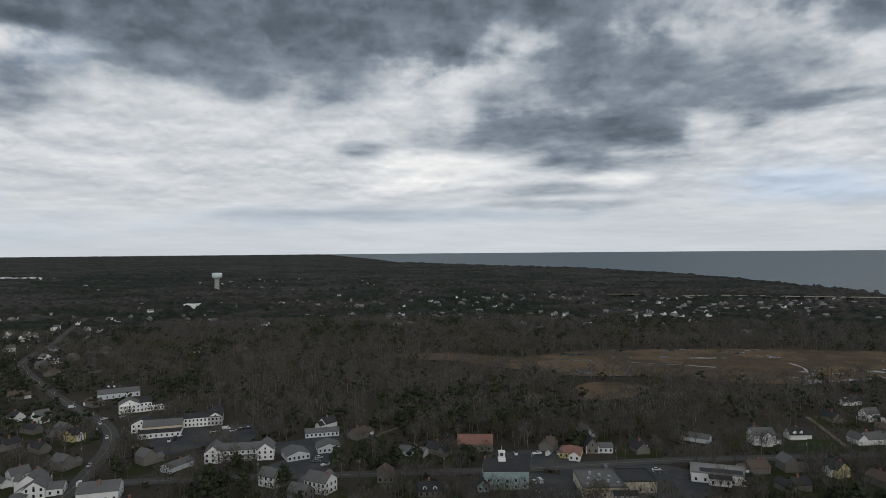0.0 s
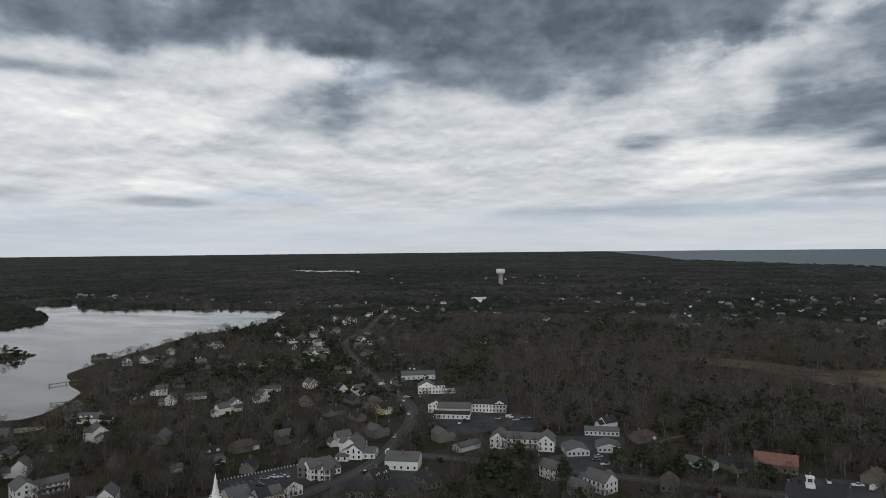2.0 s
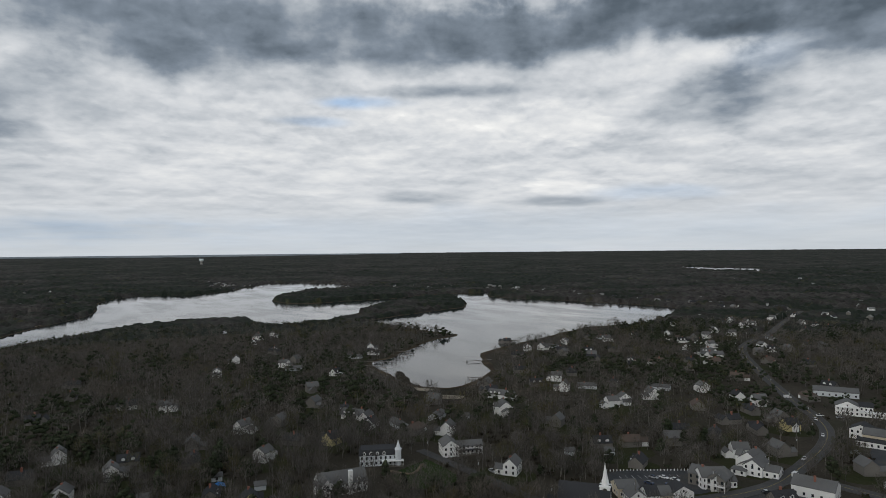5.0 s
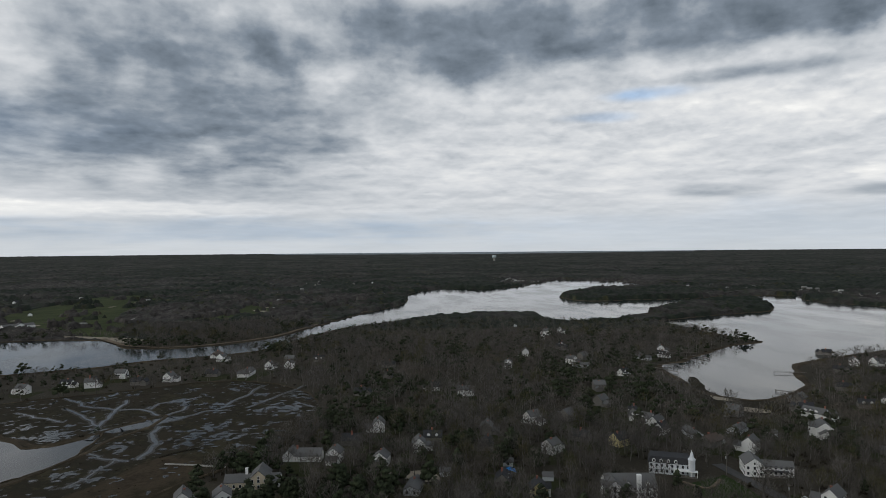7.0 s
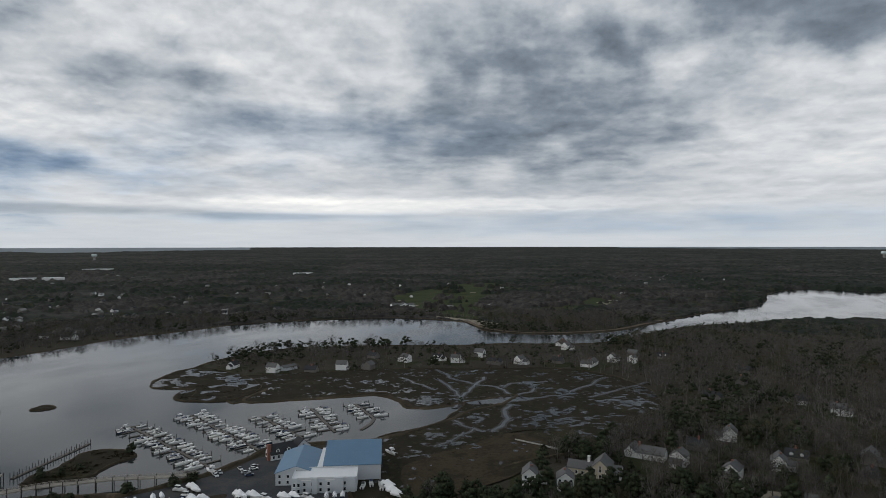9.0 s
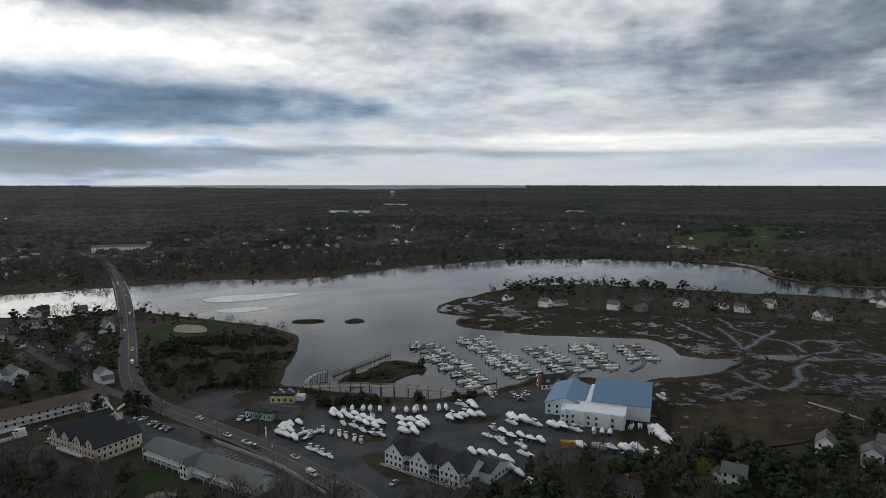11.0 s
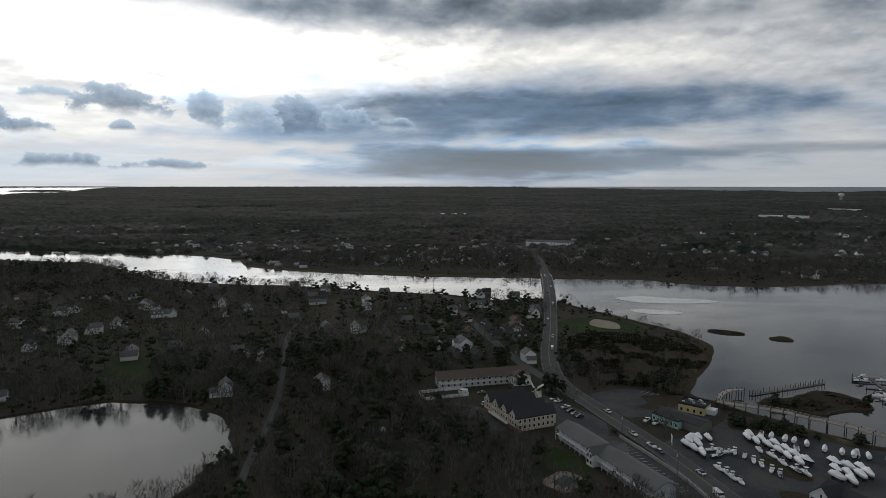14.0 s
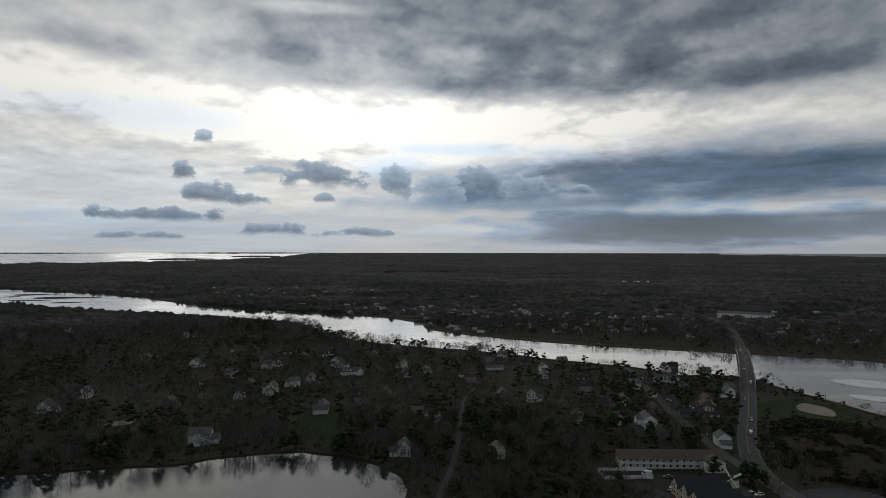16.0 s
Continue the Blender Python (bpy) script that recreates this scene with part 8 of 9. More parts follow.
# ---------------------------------------------------------------- boats, docks, vehicles
def hull_rings(length, beam, depth, flare=0.82, bow_rise=0.35):
    rings = []
    for s in (0, 0.12, 0.35, 0.6, 0.78, 0.9, 0.97, 1.0):
        b = beam / 2 * (0.92 + 0.08 * math.sin(s * 3.1)) * (1 - max(0, s - 0.45) ** 2.2 / 0.55 ** 2.2 * 0.97)
        top = depth * (1 + bow_rise * s * s)
        low = depth * (0.0 + 0.85 * max(0, s - 0.7) ** 1.6 / 0.3 ** 1.6)
        x = length * (s - 0.5)
        rings.append([(x, -b, top), (x, -b * flare, low + 0.35 * (top - low)), (x, 0, low), (x, b * flare, low + 0.35 * (top - low)), (x, b, top)])
    return rings


def boat_prefab(kind, length):
    beam, depth = length * 0.29, length * 0.15
    if kind == "wrapped":
        length *= 0.88
        beam, depth = length * 0.33, length * 0.17
        ob = thing("wrapped_boat", "motor boat shrink-wrapped in white plastic on stands", "boat", "stored boats")
        z = 0.9
        rings = [[(x, y, q + z) for x, y, q in r] for r in hull_rings(length, beam, depth)]
        part("hull", Geo().loft(rings), M["gelcoat"], ob, smooth=False)
        cover = []
        for s, up in ((0.0, 0.5), (0.10, 1.0), (0.22, 0.9), (0.38, 1.45), (0.52, 1.30), (0.72, 0.7), (0.88, 0.35), (1.0, 0.05)):
            b = beam / 2 * 1.04 * (1 - max(0, s - 0.45) ** 2.2 / 0.55 ** 2.2 * 0.95)
            top = z + depth * (1 + 0.35 * s * s)
            x, h = length * (s - 0.5), up * length * 0.17
            cover.append([(x, -b, top - 0.12 * depth), (x, -b * 0.97, top + h * 0.12), (x, -b * 0.10, top + h), (x, b * 0.10, top + h), (x, b * 0.97, top + h * 0.12), (x, b, top - 0.12 * depth)])
        part("shrink_wrap", Geo().loft(cover), M["wrap"], ob)
        for x in (-0.3 * length, 0.25 * length):
            part("stand", Geo().box(x - 0.15, -beam * 0.35, 0, x + 0.15, beam * 0.35, z + 0.2), M["dark_wood"], ob)
        return ob
    names = {"cruiser": "white cabin cruiser with canvas top", "flybridge": "white motor yacht with flybridge", "open": "open white motor boat with console"}
    ob = thing("motor_boat", names[kind], "boat", "motor boats")
    part("hull", Geo().loft(hull_rings(length, beam, depth)), M["gelcoat"], ob)
    top = depth * 1.02
    deck = [(-0.5, -0.44), (0.1, -0.47), (0.32, -0.34), (0.45, -0.12), (0.45, 0.12), (0.32, 0.34), (0.1, 0.47), (-0.5, 0.44)]
    part("deck", Geo().prism([(x * length, y * beam) for x, y in deck], top - 0.3, top + 0.06), M["deck"], ob)
    if kind == "open":
        part("console", Geo().box(-0.06 * length, -0.5, top, 0.04 * length, 0.5, top + 1.0), M["white"], ob)
        part("hard_top", Geo().box(-0.12 * length, -0.8, top + 2.0, 0.08 * length, 0.8, top + 2.08), M["canvas"], ob)
        for y in (-0.7, 0.7):
            part("post", Geo().tube((-0.02 * length, y, top), (-0.02 * length, y, top + 2.0), 0.04, 0.04, 5), M["metal"], ob)
    else:
        a, w = length, beam
        cabin = Geo().loft([[(-0.05 * a, -0.36 * w, top), (0.30 * a, -0.2 * w, top + 0.1), (0.30 * a, 0.2 * w, top + 0.1), (-0.05 * a, 0.36 * w, top)],
                            [(-0.03 * a, -0.3 * w, top + 0.95), (0.16 * a, -0.2 * w, top + 0.75), (0.16 * a, 0.2 * w, top + 0.75), (-0.03 * a, 0.3 * w, top + 0.95)]])
        part("cabin", cabin, M["white"], ob)
        part("windscreen", Geo().loft([[(-0.08 * a, -0.36 * w, top + 0.9), (0.06 * a, -0.28 * w, top + 0.85), (0.06 * a, 0.28 * w, top + 0.85), (-0.08 * a, 0.36 * w, top + 0.9)],
                                       [(-0.10 * a, -0.32 * w, top + 1.5), (0.0 * a, -0.24 * w, top + 1.5), (0.0 * a, 0.24 * w, top + 1.5), (-0.10 * a, 0.32 * w, top + 1.5)]]), M["glass"], ob)
        part("canvas_top", Geo().loft([[(-0.34 * a, -0.34 * w, top + 1.5), (0.01 * a, -0.3 * w, top + 1.55), (0.01 * a, 0.3 * w, top + 1.55), (-0.34 * a, 0.34 * w, top + 1.5)],
                                       [(-0.32 * a, -0.26 * w, top + 1.75), (0.0 * a, -0.24 * w, top + 1.75), (0.0 * a, 0.24 * w, top + 1.75), (-0.32 * a, 0.26 * w, top + 1.75)]]), M["canvas"], ob)
        if kind == "flybridge":
            part("flybridge", Geo().box(-0.28 * a, -0.28 * w, top + 1.76, -0.02 * a, 0.28 * w, top + 2.5), M["white"], ob)
            part("radar_arch", Geo().tube((-0.26 * a, -0.3 * w, top + 1.7), (-0.3 * a, 0, top + 3.3), 0.06, 0.06, 5).tube((-0.26 * a, 0.3 * w, top + 1.7), (-0.3 * a, 0, top + 3.3), 0.06, 0.06, 5), M["metal"], ob)
    part("engine", Geo().box(-0.56 * length, -0.3, depth * 0.2, -0.49 * length, 0.3, top + 0.35), M["dark_wood"], ob)
    return ob


BOATS = {}


def put_boat(kind, length, x, y, turn, z=0.0):
    key = (kind, length)
    at = pose(x, y, z, 0, 0, turn)
    if key in BOATS:
        return copy_thing(BOATS[key], at)
    BOATS[key] = boat_prefab(kind, length)
    BOATS[key].matrix_basis = at
    return BOATS[key]


PILE = Geo().tube((0, 0, -2), (0, 0, 3.2), 0.17, 0.15, 7).mesh("pile", M["dark_wood"])
FINGER = Geo().box(0, -0.55, 0.45, 8.5, 0.55, 0.75).mesh("finger_pier", M["wood"])


def build_docks():
    docks = [((-294, -342), (-255, -240)), ((-329, -328), (-288, -236)), ((-345, -281), (-316, -227)), ((-376, -263), (-334, -216)), ((-399, -241), (-370, -209))]
    rnd = random.Random(5)
    for a, b in docks:
        a, b = Vector(a), Vector(b)
        d = (b - a).normalized()
        n = Vector((-d.y, d.x))
        L = (b - a).length
        ob = thing("dock", "grey floating wooden dock with finger piers", "dock", "marina docks")
        turn = math.degrees(math.atan2(d.y, d.x))
        ob.matrix_basis = pose(a.x, a.y, 0, 0, 0, turn)
        part("walkway", Geo().box(0, -0.8, 0.4, L, 0.8, 0.75), M["wood"], ob)
        step = 5.5
        for side in (1, -1):
            i, s = 0, 2.0
            while s < L - 3:
                if i % 2 == 0:
                    f = part("finger_pier", FINGER, None, ob)
                    f.matrix_basis = pose(s, side * 1.1, 0, 0, 0, 90 * side)
                    p = part("pile", PILE, None, ob)
                    p.matrix_basis = pose(s + 0.8, side * 9.4, 0)
                if rnd.random() < 0.72:
                    kind = rnd.choice(("cruiser", "cruiser", "open", "flybridge", "cruiser"))
                    length = rnd.choice((7.5, 8.5, 10.0)) if kind != "open" else 7.0
                    p = a + d * (s + 2.7) + n * side * (1.6 + length / 2)
                    put_boat(kind, length, p.x, p.y, turn + 90 * side + rnd.uniform(-3, 3) + (180 if rnd.random() < 0.5 else 0), -0.25)
                s += step
                i += 1
    hook = thing("dock", "hooked outer end of a floating dock", "dock", "marina docks")
    part("walkway", ribbon(curve([(-370, -209), (-358, -205), (-345, -204)], 4), 2.2, 0.75, 0.35), M["wood"], hook)
    # floating pier with tall piles
    pier = thing("floating_pier", "long low floating pier between tall dark piles", "pier")
    line = curve([(-205, -319), (-223, -324), (-242, -329), (-259, -334)], 5)
    part("walkway", ribbon(line, 1.8, 0.7, 0.35), M["wood"], pier)
    for i, p in enumerate(line):
        for side in (1.2, -1.2):
            q = part("post", PILE, None, pier)
            q.matrix_basis = pose(p[0], p[1] + side, 0.2) @ Matrix.Diagonal((1, 1, 0.95, 1))
    # raised boardwalk
    walkway = thing("boardwalk", "raised grey timber boardwalk on tall piles", "boardwalk")
    line = curve([(-177, -304), (-183, -298), (-192, -292), (-201, -285), (-208, -276), (-218, -265), (-224, -255), (-232, -242), (-240, -234)], 4)
    part("deck", ribbon(line, 3.0, 3.9, 0.6), M["pale_wood"], walkway)
    for side in (1.4, -1.4):
        part("railing", ribbon(line, 0.16, 5.0, 0.16, None, side), M["pale_wood"], walkway)
        part("lower_rail", ribbon(line, 0.12, 4.5, 0.16, None, side), M["pale_wood"], walkway)
        for p, q in zip(line[::2], line[1::2]):
            m = Vector((q[1] - p[1], p[0] - q[0], 0)).normalized() * side
            part("post", Geo().tube((p[0] - m.x, p[1] - m.y, -1), (p[0] - m.x, p[1] - m.y, 5.0), 0.24, 0.22, 6), M["dark_wood"], walkway)
    ramp = curve([(-178, -305), (-185, -314), (-194, -320), (-201, -320)], 4)
    part("ramp", ribbon(ramp, 2.6, 3.8, 0.6), M["pale_wood"], walkway)
    for p in ramp[::2]:
        for side in (-1.2, 1.2):
            part("post", Geo().tube((p[0], p[1] + side, -1), (p[0], p[1] + side, 4.9), 0.22, 0.2, 6), M["dark_wood"], walkway)
    # small private piers
    for pts in ([(-538, 392), (-544, 365)], [(-460, 334), (-475, 320)], [(-604, 270), (-588, 302)], [(-585, 268), (-559, 281)], [(-630, 314), (-611, 333)], [(-668, 318), (-656, 351)], [(-642, 338), (-622, 346)],
                [(50, -722), (26, -742)], [(40, -728), (18, -752)], [(292, -868), (272, -890)], [(-60, -812), (-64, -790)], [(20, -834), (12, -812)], [(120, -890), (104, -868)],
                [(-160, -772), (-164, -740)], [(-180, -770), (-184, -742)], [(-205, -540), (-214, -546)], [(-196, -560), (-206, -568)]):
        ob = thing("pier", "small grey private pier on thin piles", "pier", "private piers")
        line = curve(pts, 4)
        part("deck", ribbon(line, 1.8, 1.9, 0.2), M["wood"], ob)
        for p in line[::2]:
            for dx in (-0.8, 0.8):
                q = part("pile", PILE, None, ob)
                q.matrix_basis = pose(p[0] + dx, p[1], -0.6)


def build_boatyard():
    rnd = random.Random(8)

    def row(kind, a, b, n, turn, lengths=(8.0, 9.0, 10.5), jitter=1.0, group_turn=8):
        for i in range(n):
            s = i / max(1, n - 1)
            x, y = a[0] + (b[0] - a[0]) * s + rnd.uniform(-jitter, jitter), a[1] + (b[1] - a[1]) * s + rnd.uniform(-jitter, jitter)
            put_boat(kind, rnd.choice(lengths), x, y, turn + rnd.uniform(-group_turn, group_turn), 0.14)

    def spots(kind, places, turn, lengths, jitter=12):
        for x, y in places:
            put_boat(kind, rnd.choice(lengths), x, y, turn + rnd.uniform(-jitter, jitter), 0.14)

    # wrapped boats in a row below the boardwalk, bows out
    spots("wrapped", [(-180, -263), (-184, -259), (-187, -257), (-190, -253), (-194, -247), (-199, -243), (-202, -240), (-207, -238), (-213, -234), (-216, -232)], 232, (6.8, 7.5), 5)
    spots("cruiser", [(-177, -266), (-183, -250), (-205, -242)], 230, (7.5, 8.0), 10)
    # packed clusters
    spots("wrapped", [(-168, -262), (-171, -265), (-169, -257), (-173, -259), (-172, -253), (-176, -254), (-173, -247), (-177, -248), (-173, -241), (-177, -242), (-174, -235), (-178, -236)], 88, (7.5, 8.0), 14)
    spots("open", [(-166, -250), (-168, -244), (-169, -230), (-171, -227), (-168, -237)], 88, (7.0,), 20)
    spots("wrapped", [(-188, -233), (-191, -229), (-195, -227), (-184, -227), (-186, -223), (-190, -221), (-180, -221), (-183, -217), (-194, -222)], 88, (8.0, 8.5), 16)
    spots("wrapped", [(-207, -219), (-210, -216), (-214, -217), (-218, -215), (-221, -212), (-227, -222), (-229, -226)], 88, (7.5, 8.5), 16)
    spots("cruiser", [(-226, -231), (-222, -222), (-212, -222)], 95, (7.5,), 20)
    spots("wrapped", [(-137, -258), (-140, -261), (-143, -263), (-146, -264), (-150, -263), (-138, -253), (-142, -257), (-139, -248)], 88, (7.5, 8.5), 12)
    spots("open", [(-146, -253), (-149, -251), (-152, -250), (-145, -247)], 200, (7.0,), 25)
    spots("open", [(-156, -245), (-157, -240), (-158, -236), (-159, -231), (-160, -227), (-154, -249)], 60, (6.0,), 12)
    spots("open", [(-139, -235), (-140, -231), (-140, -227), (-141, -223)], 88, (6.5,), 10)
    # in front of the hall
    spots("wrapped", [(-229, -198), (-231, -192)], 80, (10.5,), 6)
    spots("cruiser", [(-233, -187), (-241, -170), (-226, -196)], 80, (8.5,), 12)
    spots("wrapped", [(-236, -179), (-238, -175)], 80, (9.0,), 8)
    spots("wrapped", [(-245, -163), (-247, -160), (-249, -157)], 210, (7.0,), 4)
    spots("cruiser", [(-264, -155), (-268, -153), (-270, -149), (-266, -146), (-271, -146)], 205, (7.5,), 8)
    spots("wrapped", [(-267, -143), (-264, -140), (-261, -137), (-258, -133)], 80, (8.5, 9.5), 6)
    spots("wrapped", [(-226, -156), (-230, -150), (-233, -146), (-237, -141), (-241, -138)], 80, (9.5, 8.5), 14)
    spots("open", [(-240, -133), (-245, -132), (-234, -138)], 80, (7.0,), 20)
    spots("open", [(-206, -193), (-207, -187), (-205, -183), (-214, -197), (-209, -176)], 80, (7.0,), 10)
    spots("wrapped", [(-213, -190), (-216, -182), (-216, -176), (-218, -172), (-212, -184)], 80, (6.8, 7.5), 12)
    spots("flybridge", [(-203, -168)], 80, (9.0,))
    spots("wrapped", [(-187, -184), (-189, -180), (-191, -176), (-191, -168), (-187, -164), (-186, -157)], 80, (7.5, 9.5), 10)
    spots("cruiser", [(-184, -149)], 80, (7.5,))
    spots("wrapped", [(-306, -184), (-309, -178), (-311, -173)], 200, (9.0,), 6)
    spots("flybridge", [(-251, -236), (-312, -166)], 240, (9.0,))
    # boats on the far bank
    row("cruiser", (520, -1136), (395, -1165), 16, 60, (9.0, 10.5), 6, 60)
    for x, y in ((-223, -163), (-226, -160)):
        ob = thing("container", "yellow-orange storage container in the boatyard", "container", "storage containers")
        part("box", Geo().box(-1.2, -2, 0, 1.2, 2, 2.4), M["orange"], ob)
        part("lid", Geo().box(-1.3, -2.1, 2.4, 1.3, 2.1, 2.6), M["orange"], ob)
        set_at(ob, x, y, 40, 0.14)


def car_prefab(kind):
    names = {"car": "saloon car with dark tinted windows", "van": "pale delivery van with tall body", "pickup": "pickup truck with open load bed"}
    ob = thing(kind, names[kind], "car" if kind == "car" else kind, "vehicles")
    if kind == "van":
        low = [(-2.6, 0.35), (2.6, 0.35), (2.6, 1.1), (2.0, 1.35), (1.6, 2.2), (-2.6, 2.25)]
        glass = [(0.6, 1.4), (2.02, 1.4), (1.68, 2.05), (0.6, 2.05)]
    elif kind == "pickup":
        low = [(-2.7, 0.4), (2.7, 0.4), (2.7, 1.05), (1.4, 1.2), (-0.6, 1.2), (-2.7, 1.15)]
        glass = [(-0.6, 1.2), (1.3, 1.2), (0.7, 1.8), (-0.5, 1.8)]
    else:
        low = [(-2.3, 0.3), (2.3, 0.3), (2.3, 0.75), (1.2, 0.95), (-1.9, 0.98), (-2.3, 0.9)]
        glass = [(-1.8, 0.98), (1.15, 0.95), (0.45, 1.42), (-1.2, 1.44)]
    w = 0.88
    part("body", along(Geo(), low, -w, w), M["car_paint"], ob)
    part("glass", along(Geo(), glass, -w + (-0.01 if kind == "van" else 0.1), w + (0.01 if kind == "van" else -0.1)), M["glass"], ob)
    if kind != "van":
        top = glass[2:]
        part("car_roof", Geo().box(top[1][0] + 0.1, -0.7, top[1][1], top[0][0] - 0.05, 0.7, top[1][1] + 0.06), M["car_paint"], ob)
    for x in (-1.45, 1.45):
        for y in (-w, w):
            part("wheel", Geo().tube((x, y - 0.1, 0.34), (x, y + 0.1, 0.34), 0.34, 0.34, 12), M["rubber"], ob)
    return ob


def build_cars():
    made, rnd = {}, random.Random(2)
    road = [(-124, -254), (-117, -273), (-120, -262), (-128, -230), (-132, -213), (-135, -196), (-150, -521), (-135, -467), (-125, -429), (-171, -588), (-113, -304),
            (-176, -630), (-186, -660), (-197, -700), (-206, -742), (-182, 352), (-205, 404), (-228, 436), (-300, 510), (-170, 320)]
    lots = [(-97, -326, 20), (-98, -322, 20), (-99, -312, 20), (-100, -307, 20), (-101, -303, 20), (-102, -299, 20), (-252, -231, 60), (-248, -230, 60), (-257, -219, 140),
            (-255, -215, 140), (-263, -219, 140), (-260, -225, 60), (-266, -221, 140), (-136, -286, 40), (-133, -290, 40), (-105, -240, 60), (-146, -186, 20)]
    more = [(44, 318, 100), (47, 318, 100), (44, 306, 100), (52, 362, 20), (58, 360, 60), (40, 362, 90), (64, 362, 80), (-148, 412, 30), (-145, 415, 30), (-142, 418, 30), (-136, 414, 40),
            (-132, 417, 40), (-128, 420, 40), (-168, 392, 110), (-166, 396, 110), (-164, 400, 110), (-215, 262, 10), (-218, 258, 10), (-210, 264, 10), (-206, 256, 20), (-214, 250, 15)]
    town = [(-88, 376, 100), (-70, 352, 10), (-70, 358, 10), (-64, 346, 40), (-236, 446, 50), (-226, 452, 60), (-182, 380, 60), (-302, 84, 30), (-296, 90, 60), (-270, 196, 0), (-278, 480, 60),
            (-196, 284, 20), (-176, 286, 70), (110, 334, 0), (84, 336, 90), (72, 330, 90), (-50, -342, 0), (-60, -340, 0), (-58, -322, 60)]

    def put(x, y, turn, z):
        kind = rnd.choice(("car", "car", "car", "car", "van", "pickup"))
        at = pose(x, y, z, 0, 0, turn)
        if kind in made:
            copy_thing(made[kind], at)
        else:
            made[kind] = car_prefab(kind)
            made[kind].matrix_basis = at

    for x, y in road:
        line = ROAD_MAIN if y < 0 else ROAD_NORTH
        i = int(np.argmin(np.hypot(line[:, 0] - x, line[:, 1] - y)))
        i = min(max(i, 1), len(line) - 2)
        d = line[i + 1] - line[i - 1]
        d /= np.hypot(*d)
        side = rnd.choice((-1, 1))
        z = 0.36 + (5.0 * max(0, min(1, (y + 800) / 60, (-560 - y) / 60)) if y < 0 else 0)
        put(line[i][0] + d[1] * side * 2.3, line[i][1] - d[0] * side * 2.3, math.degrees(math.atan2(d[1], d[0])) + (180 if side < 0 else 0), z)
    for x, y, turn in lots + more + town:
        put(x, y, turn + rnd.uniform(-4, 4), 0.15)


def build_bridge():
    ob = thing("bridge", "long low concrete road bridge over the river", "bridge")
    line = ROAD_MAIN[(ROAD_MAIN[:, 1] < -565) & (ROAD_MAIN[:, 1] > -800)]
    z = 0.35 + 5.0 * np.clip(np.minimum((line[:, 1] + 800) / 60, (-560 - line[:, 1]) / 60), 0, 1)
    part("girder", ribbon(line, 12.4, z - 0.55, 0.9), M["concrete"], ob)
    for side in (6.0, -6.0):
        part("parapet", ribbon(line, 0.35, z + 1.0, 1.5, None, side), M["concrete"], ob)
        part("rail", ribbon(line, 0.12, z + 1.35, 0.12, None, side), M["metal"], ob)
    for i in range(9):
        s = 0.16 + 0.68 * i / 8
        k = int(s * (len(line) - 1))
        p, d = line[k], line[min(k + 1, len(line) - 1)] - line[k - 1]
        turn = math.degrees(math.atan2(d[1], d[0]))
        q = part("bridge_pier", Geo().box(-0.6, -5.2, -2, 0.6, 5.2, float(z[k]) - 1.4), M["concrete"], ob)
        q.matrix_basis = pose(p[0], p[1], 0, 0, 0, turn)


def utility_pole(x, y, turn, made=[]):
    at = pose(x, y, 0, 0, 0, turn)
    if made:
        return copy_thing(made[0], at)
    ob = thing("utility_pole", "grey wooden utility pole with crossarm and transformer", "utility pole", "utility poles")
    part("shaft", Geo().tube((0, 0, -0.5), (0, 0, 11), 0.17, 0.11, 7), M["wood"], ob)
    part("crossarm", Geo().box(-1.2, -0.07, 10.1, 1.2, 0.07, 10.25), M["wood"], ob)
    part("transformer", Geo().tube((0.35, 0, 8.2), (0.35, 0, 9.3), 0.28, 0.28, 9), M["metal"], ob)
    ob.matrix_basis = at
    made.append(ob)
    return ob


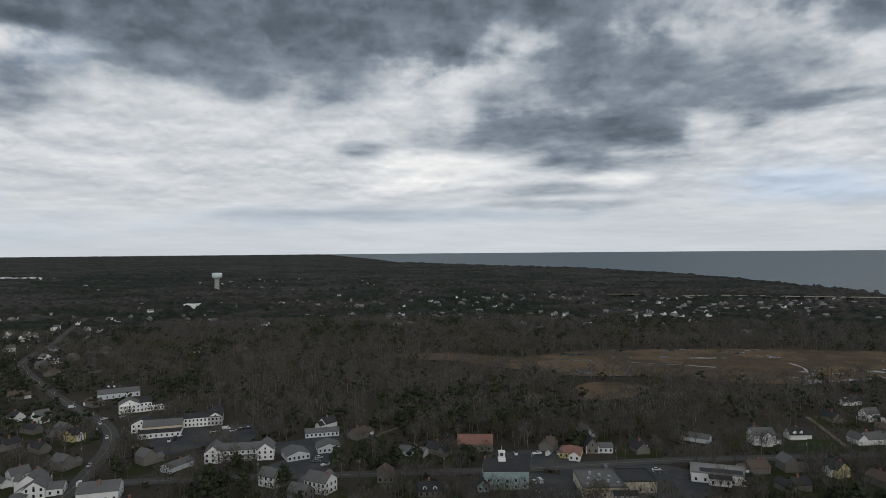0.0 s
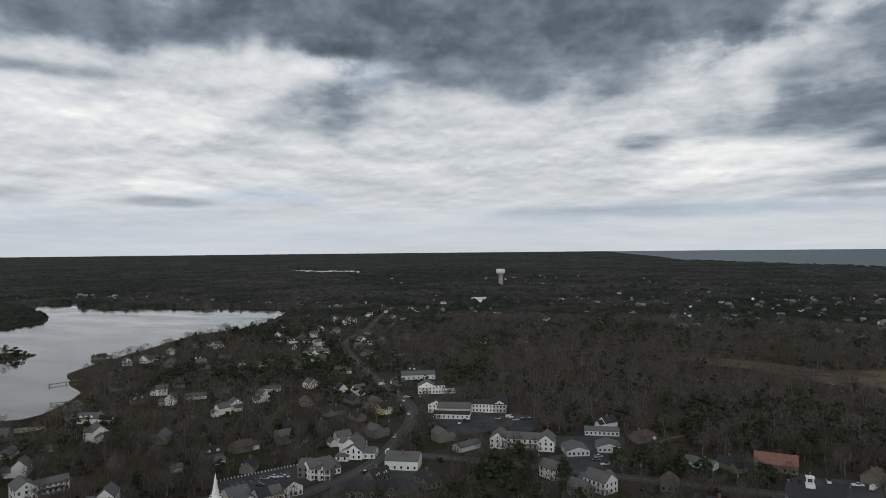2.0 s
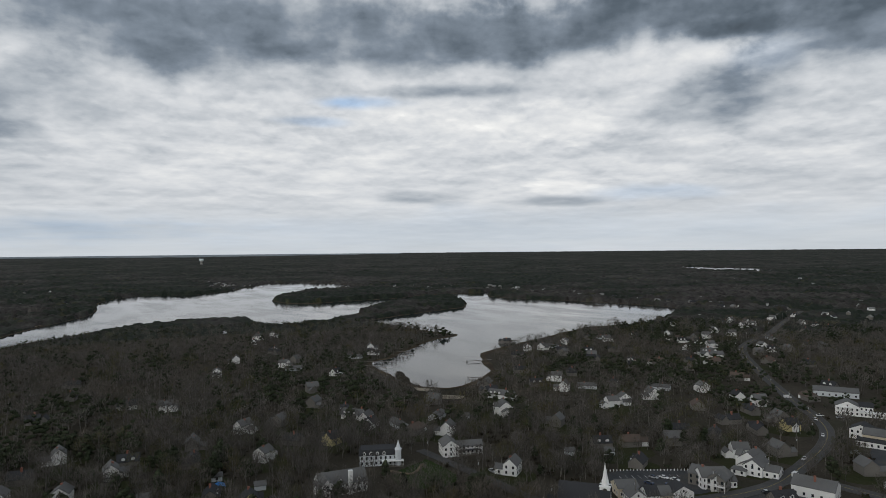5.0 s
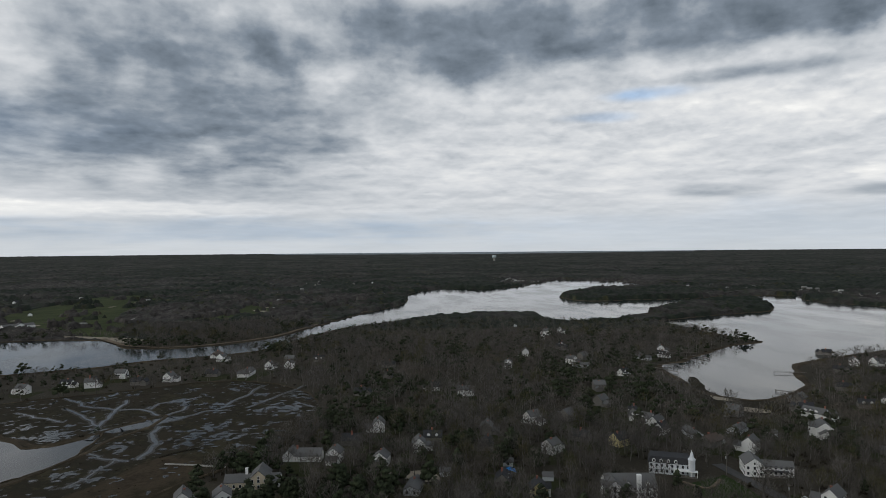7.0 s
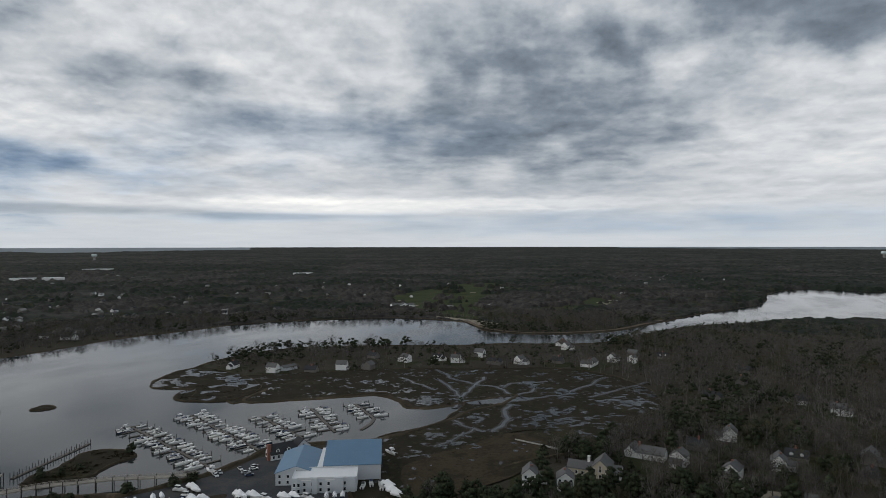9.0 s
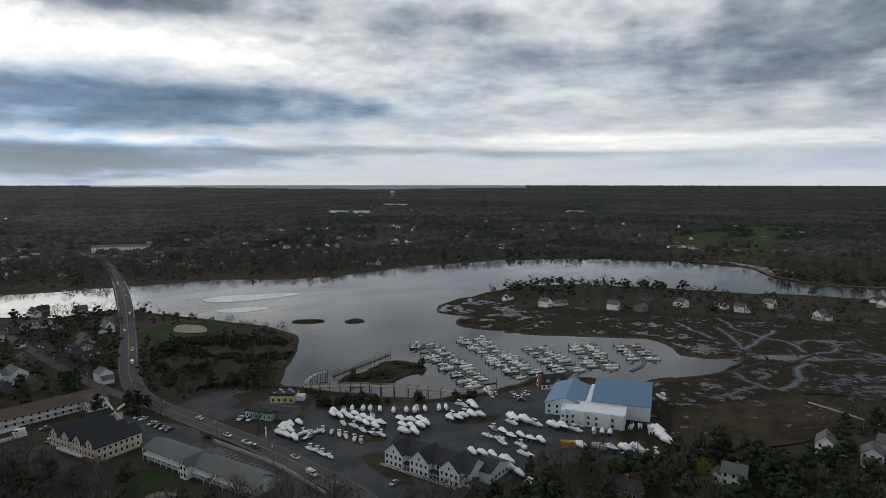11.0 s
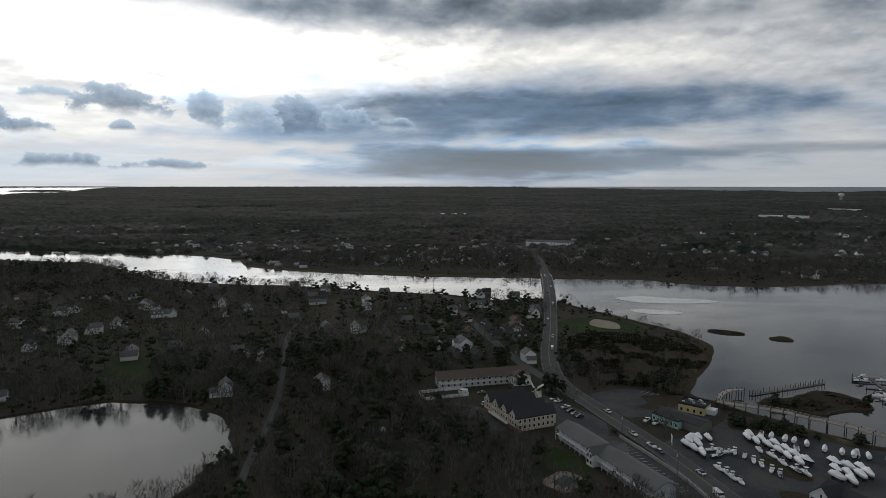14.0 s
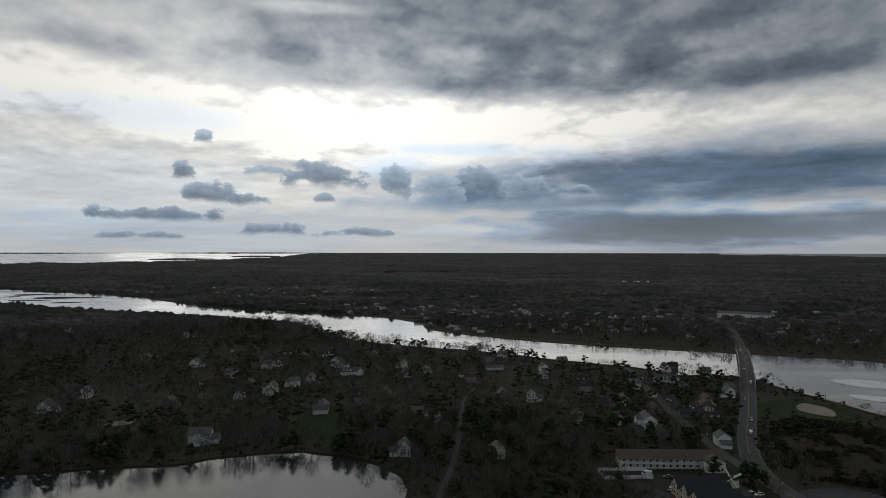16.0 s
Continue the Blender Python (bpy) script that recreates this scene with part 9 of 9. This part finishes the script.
def build_poles():
    for line, off, lo, hi in ((ROAD_NORTH, 7.0, 0, 1), (ROAD_CROSS, -6.0, 0, 1), (ROAD_MAIN, 8.0, 0.05, 0.45), (LANE_SIDE, 5.0, 0, 1), (LANE_VICT, 5.0, 0, 1)):
        k0, k1 = int(lo * len(line)), int(hi * len(line))
        gone = 0.0
        for i in range(max(1, k0), k1 - 1):
            gone += float(np.hypot(*(line[i] - line[i - 1])))
            if gone > 42:
                gone = 0.0
                d = line[i + 1] - line[i - 1]
                d /= np.hypot(*d)
                p = line[i] + np.array([-d[1], d[0]]) * off
                utility_pole(float(p[0]), float(p[1]), math.degrees(math.atan2(d[1], d[0])) + 90)


def stall_lines(lot_name, a, b, n, length, z=0.165):
    """White strips that mark parking stalls."""
    a, b = Vector(a), Vector(b)
    d = (b - a).normalized()
    q = Vector((-d.y, d.x)) * length
    g = Geo()
    for i in range(n):
        p = a.lerp(b, i / (n - 1))
        u = d * 0.07
        g.face([(*(p - u), z), (*(p + u), z), (*(p + u + q), z), (*(p - u + q), z)])
    structure(lot_name + "_stall_lines", g, M["paint"], "white painted stall lines", "parking lines")


def build_small_things():
    stall_lines("motel_lot", (-112, -264), (-119, -214), 18, -5)
    stall_lines("shop_lot", (70, 326), (114, 330), 16, 5)
    stall_lines("hall_lot", (42, 298), (60, 298), 8, 5)
    stall_lines("park_lot", (-148, -332), (-160, -316), 8, 5)
    stall_lines("church_lot", (-230, 246), (-216, 272), 10, -5)
    fence = thing("post_fence", "low fence of short white posts along the church lot", "fence")
    for i in range(26):
        p = Vector((-238, 246)).lerp(Vector((-215, 283)), i / 25)
        part("post", Geo().box(p.x - 0.15, p.y - 0.15, 0, p.x + 0.15, p.y + 0.15, 1.0), M["white"], fence)
    sign = thing("road_sign", "white framed roadside sign board", "sign")
    part("board", Geo().box(-1.6, -0.12, 1.6, 1.6, 0.12, 4.4), M["white"], sign)
    part("lettering", Geo().box(-1.2, -0.15, 2.6, 1.2, -0.122, 3.0).box(-1.0, -0.15, 3.3, 1.0, -0.122, 3.7), M["teal"], sign, "plain aqua bars of lettering")
    for x in (-1.4, 1.4):
        part("post", Geo().box(x - 0.12, -0.1, 0, x + 0.12, 0.1, 1.6), M["white"], sign)
    set_at(sign, -132, -262, 70)
    wall = thing("garden_wall", "low pale stone wall at the marsh edge", "wall")
    part("wall", ribbon(curve([(-352, -76), (-358, -94), (-362, -110)], 5), 0.8, 1.2, 1.2), M["concrete"], wall)


build_docks()
build_boatyard()
build_cars()
build_bridge()
build_poles()
build_small_things()
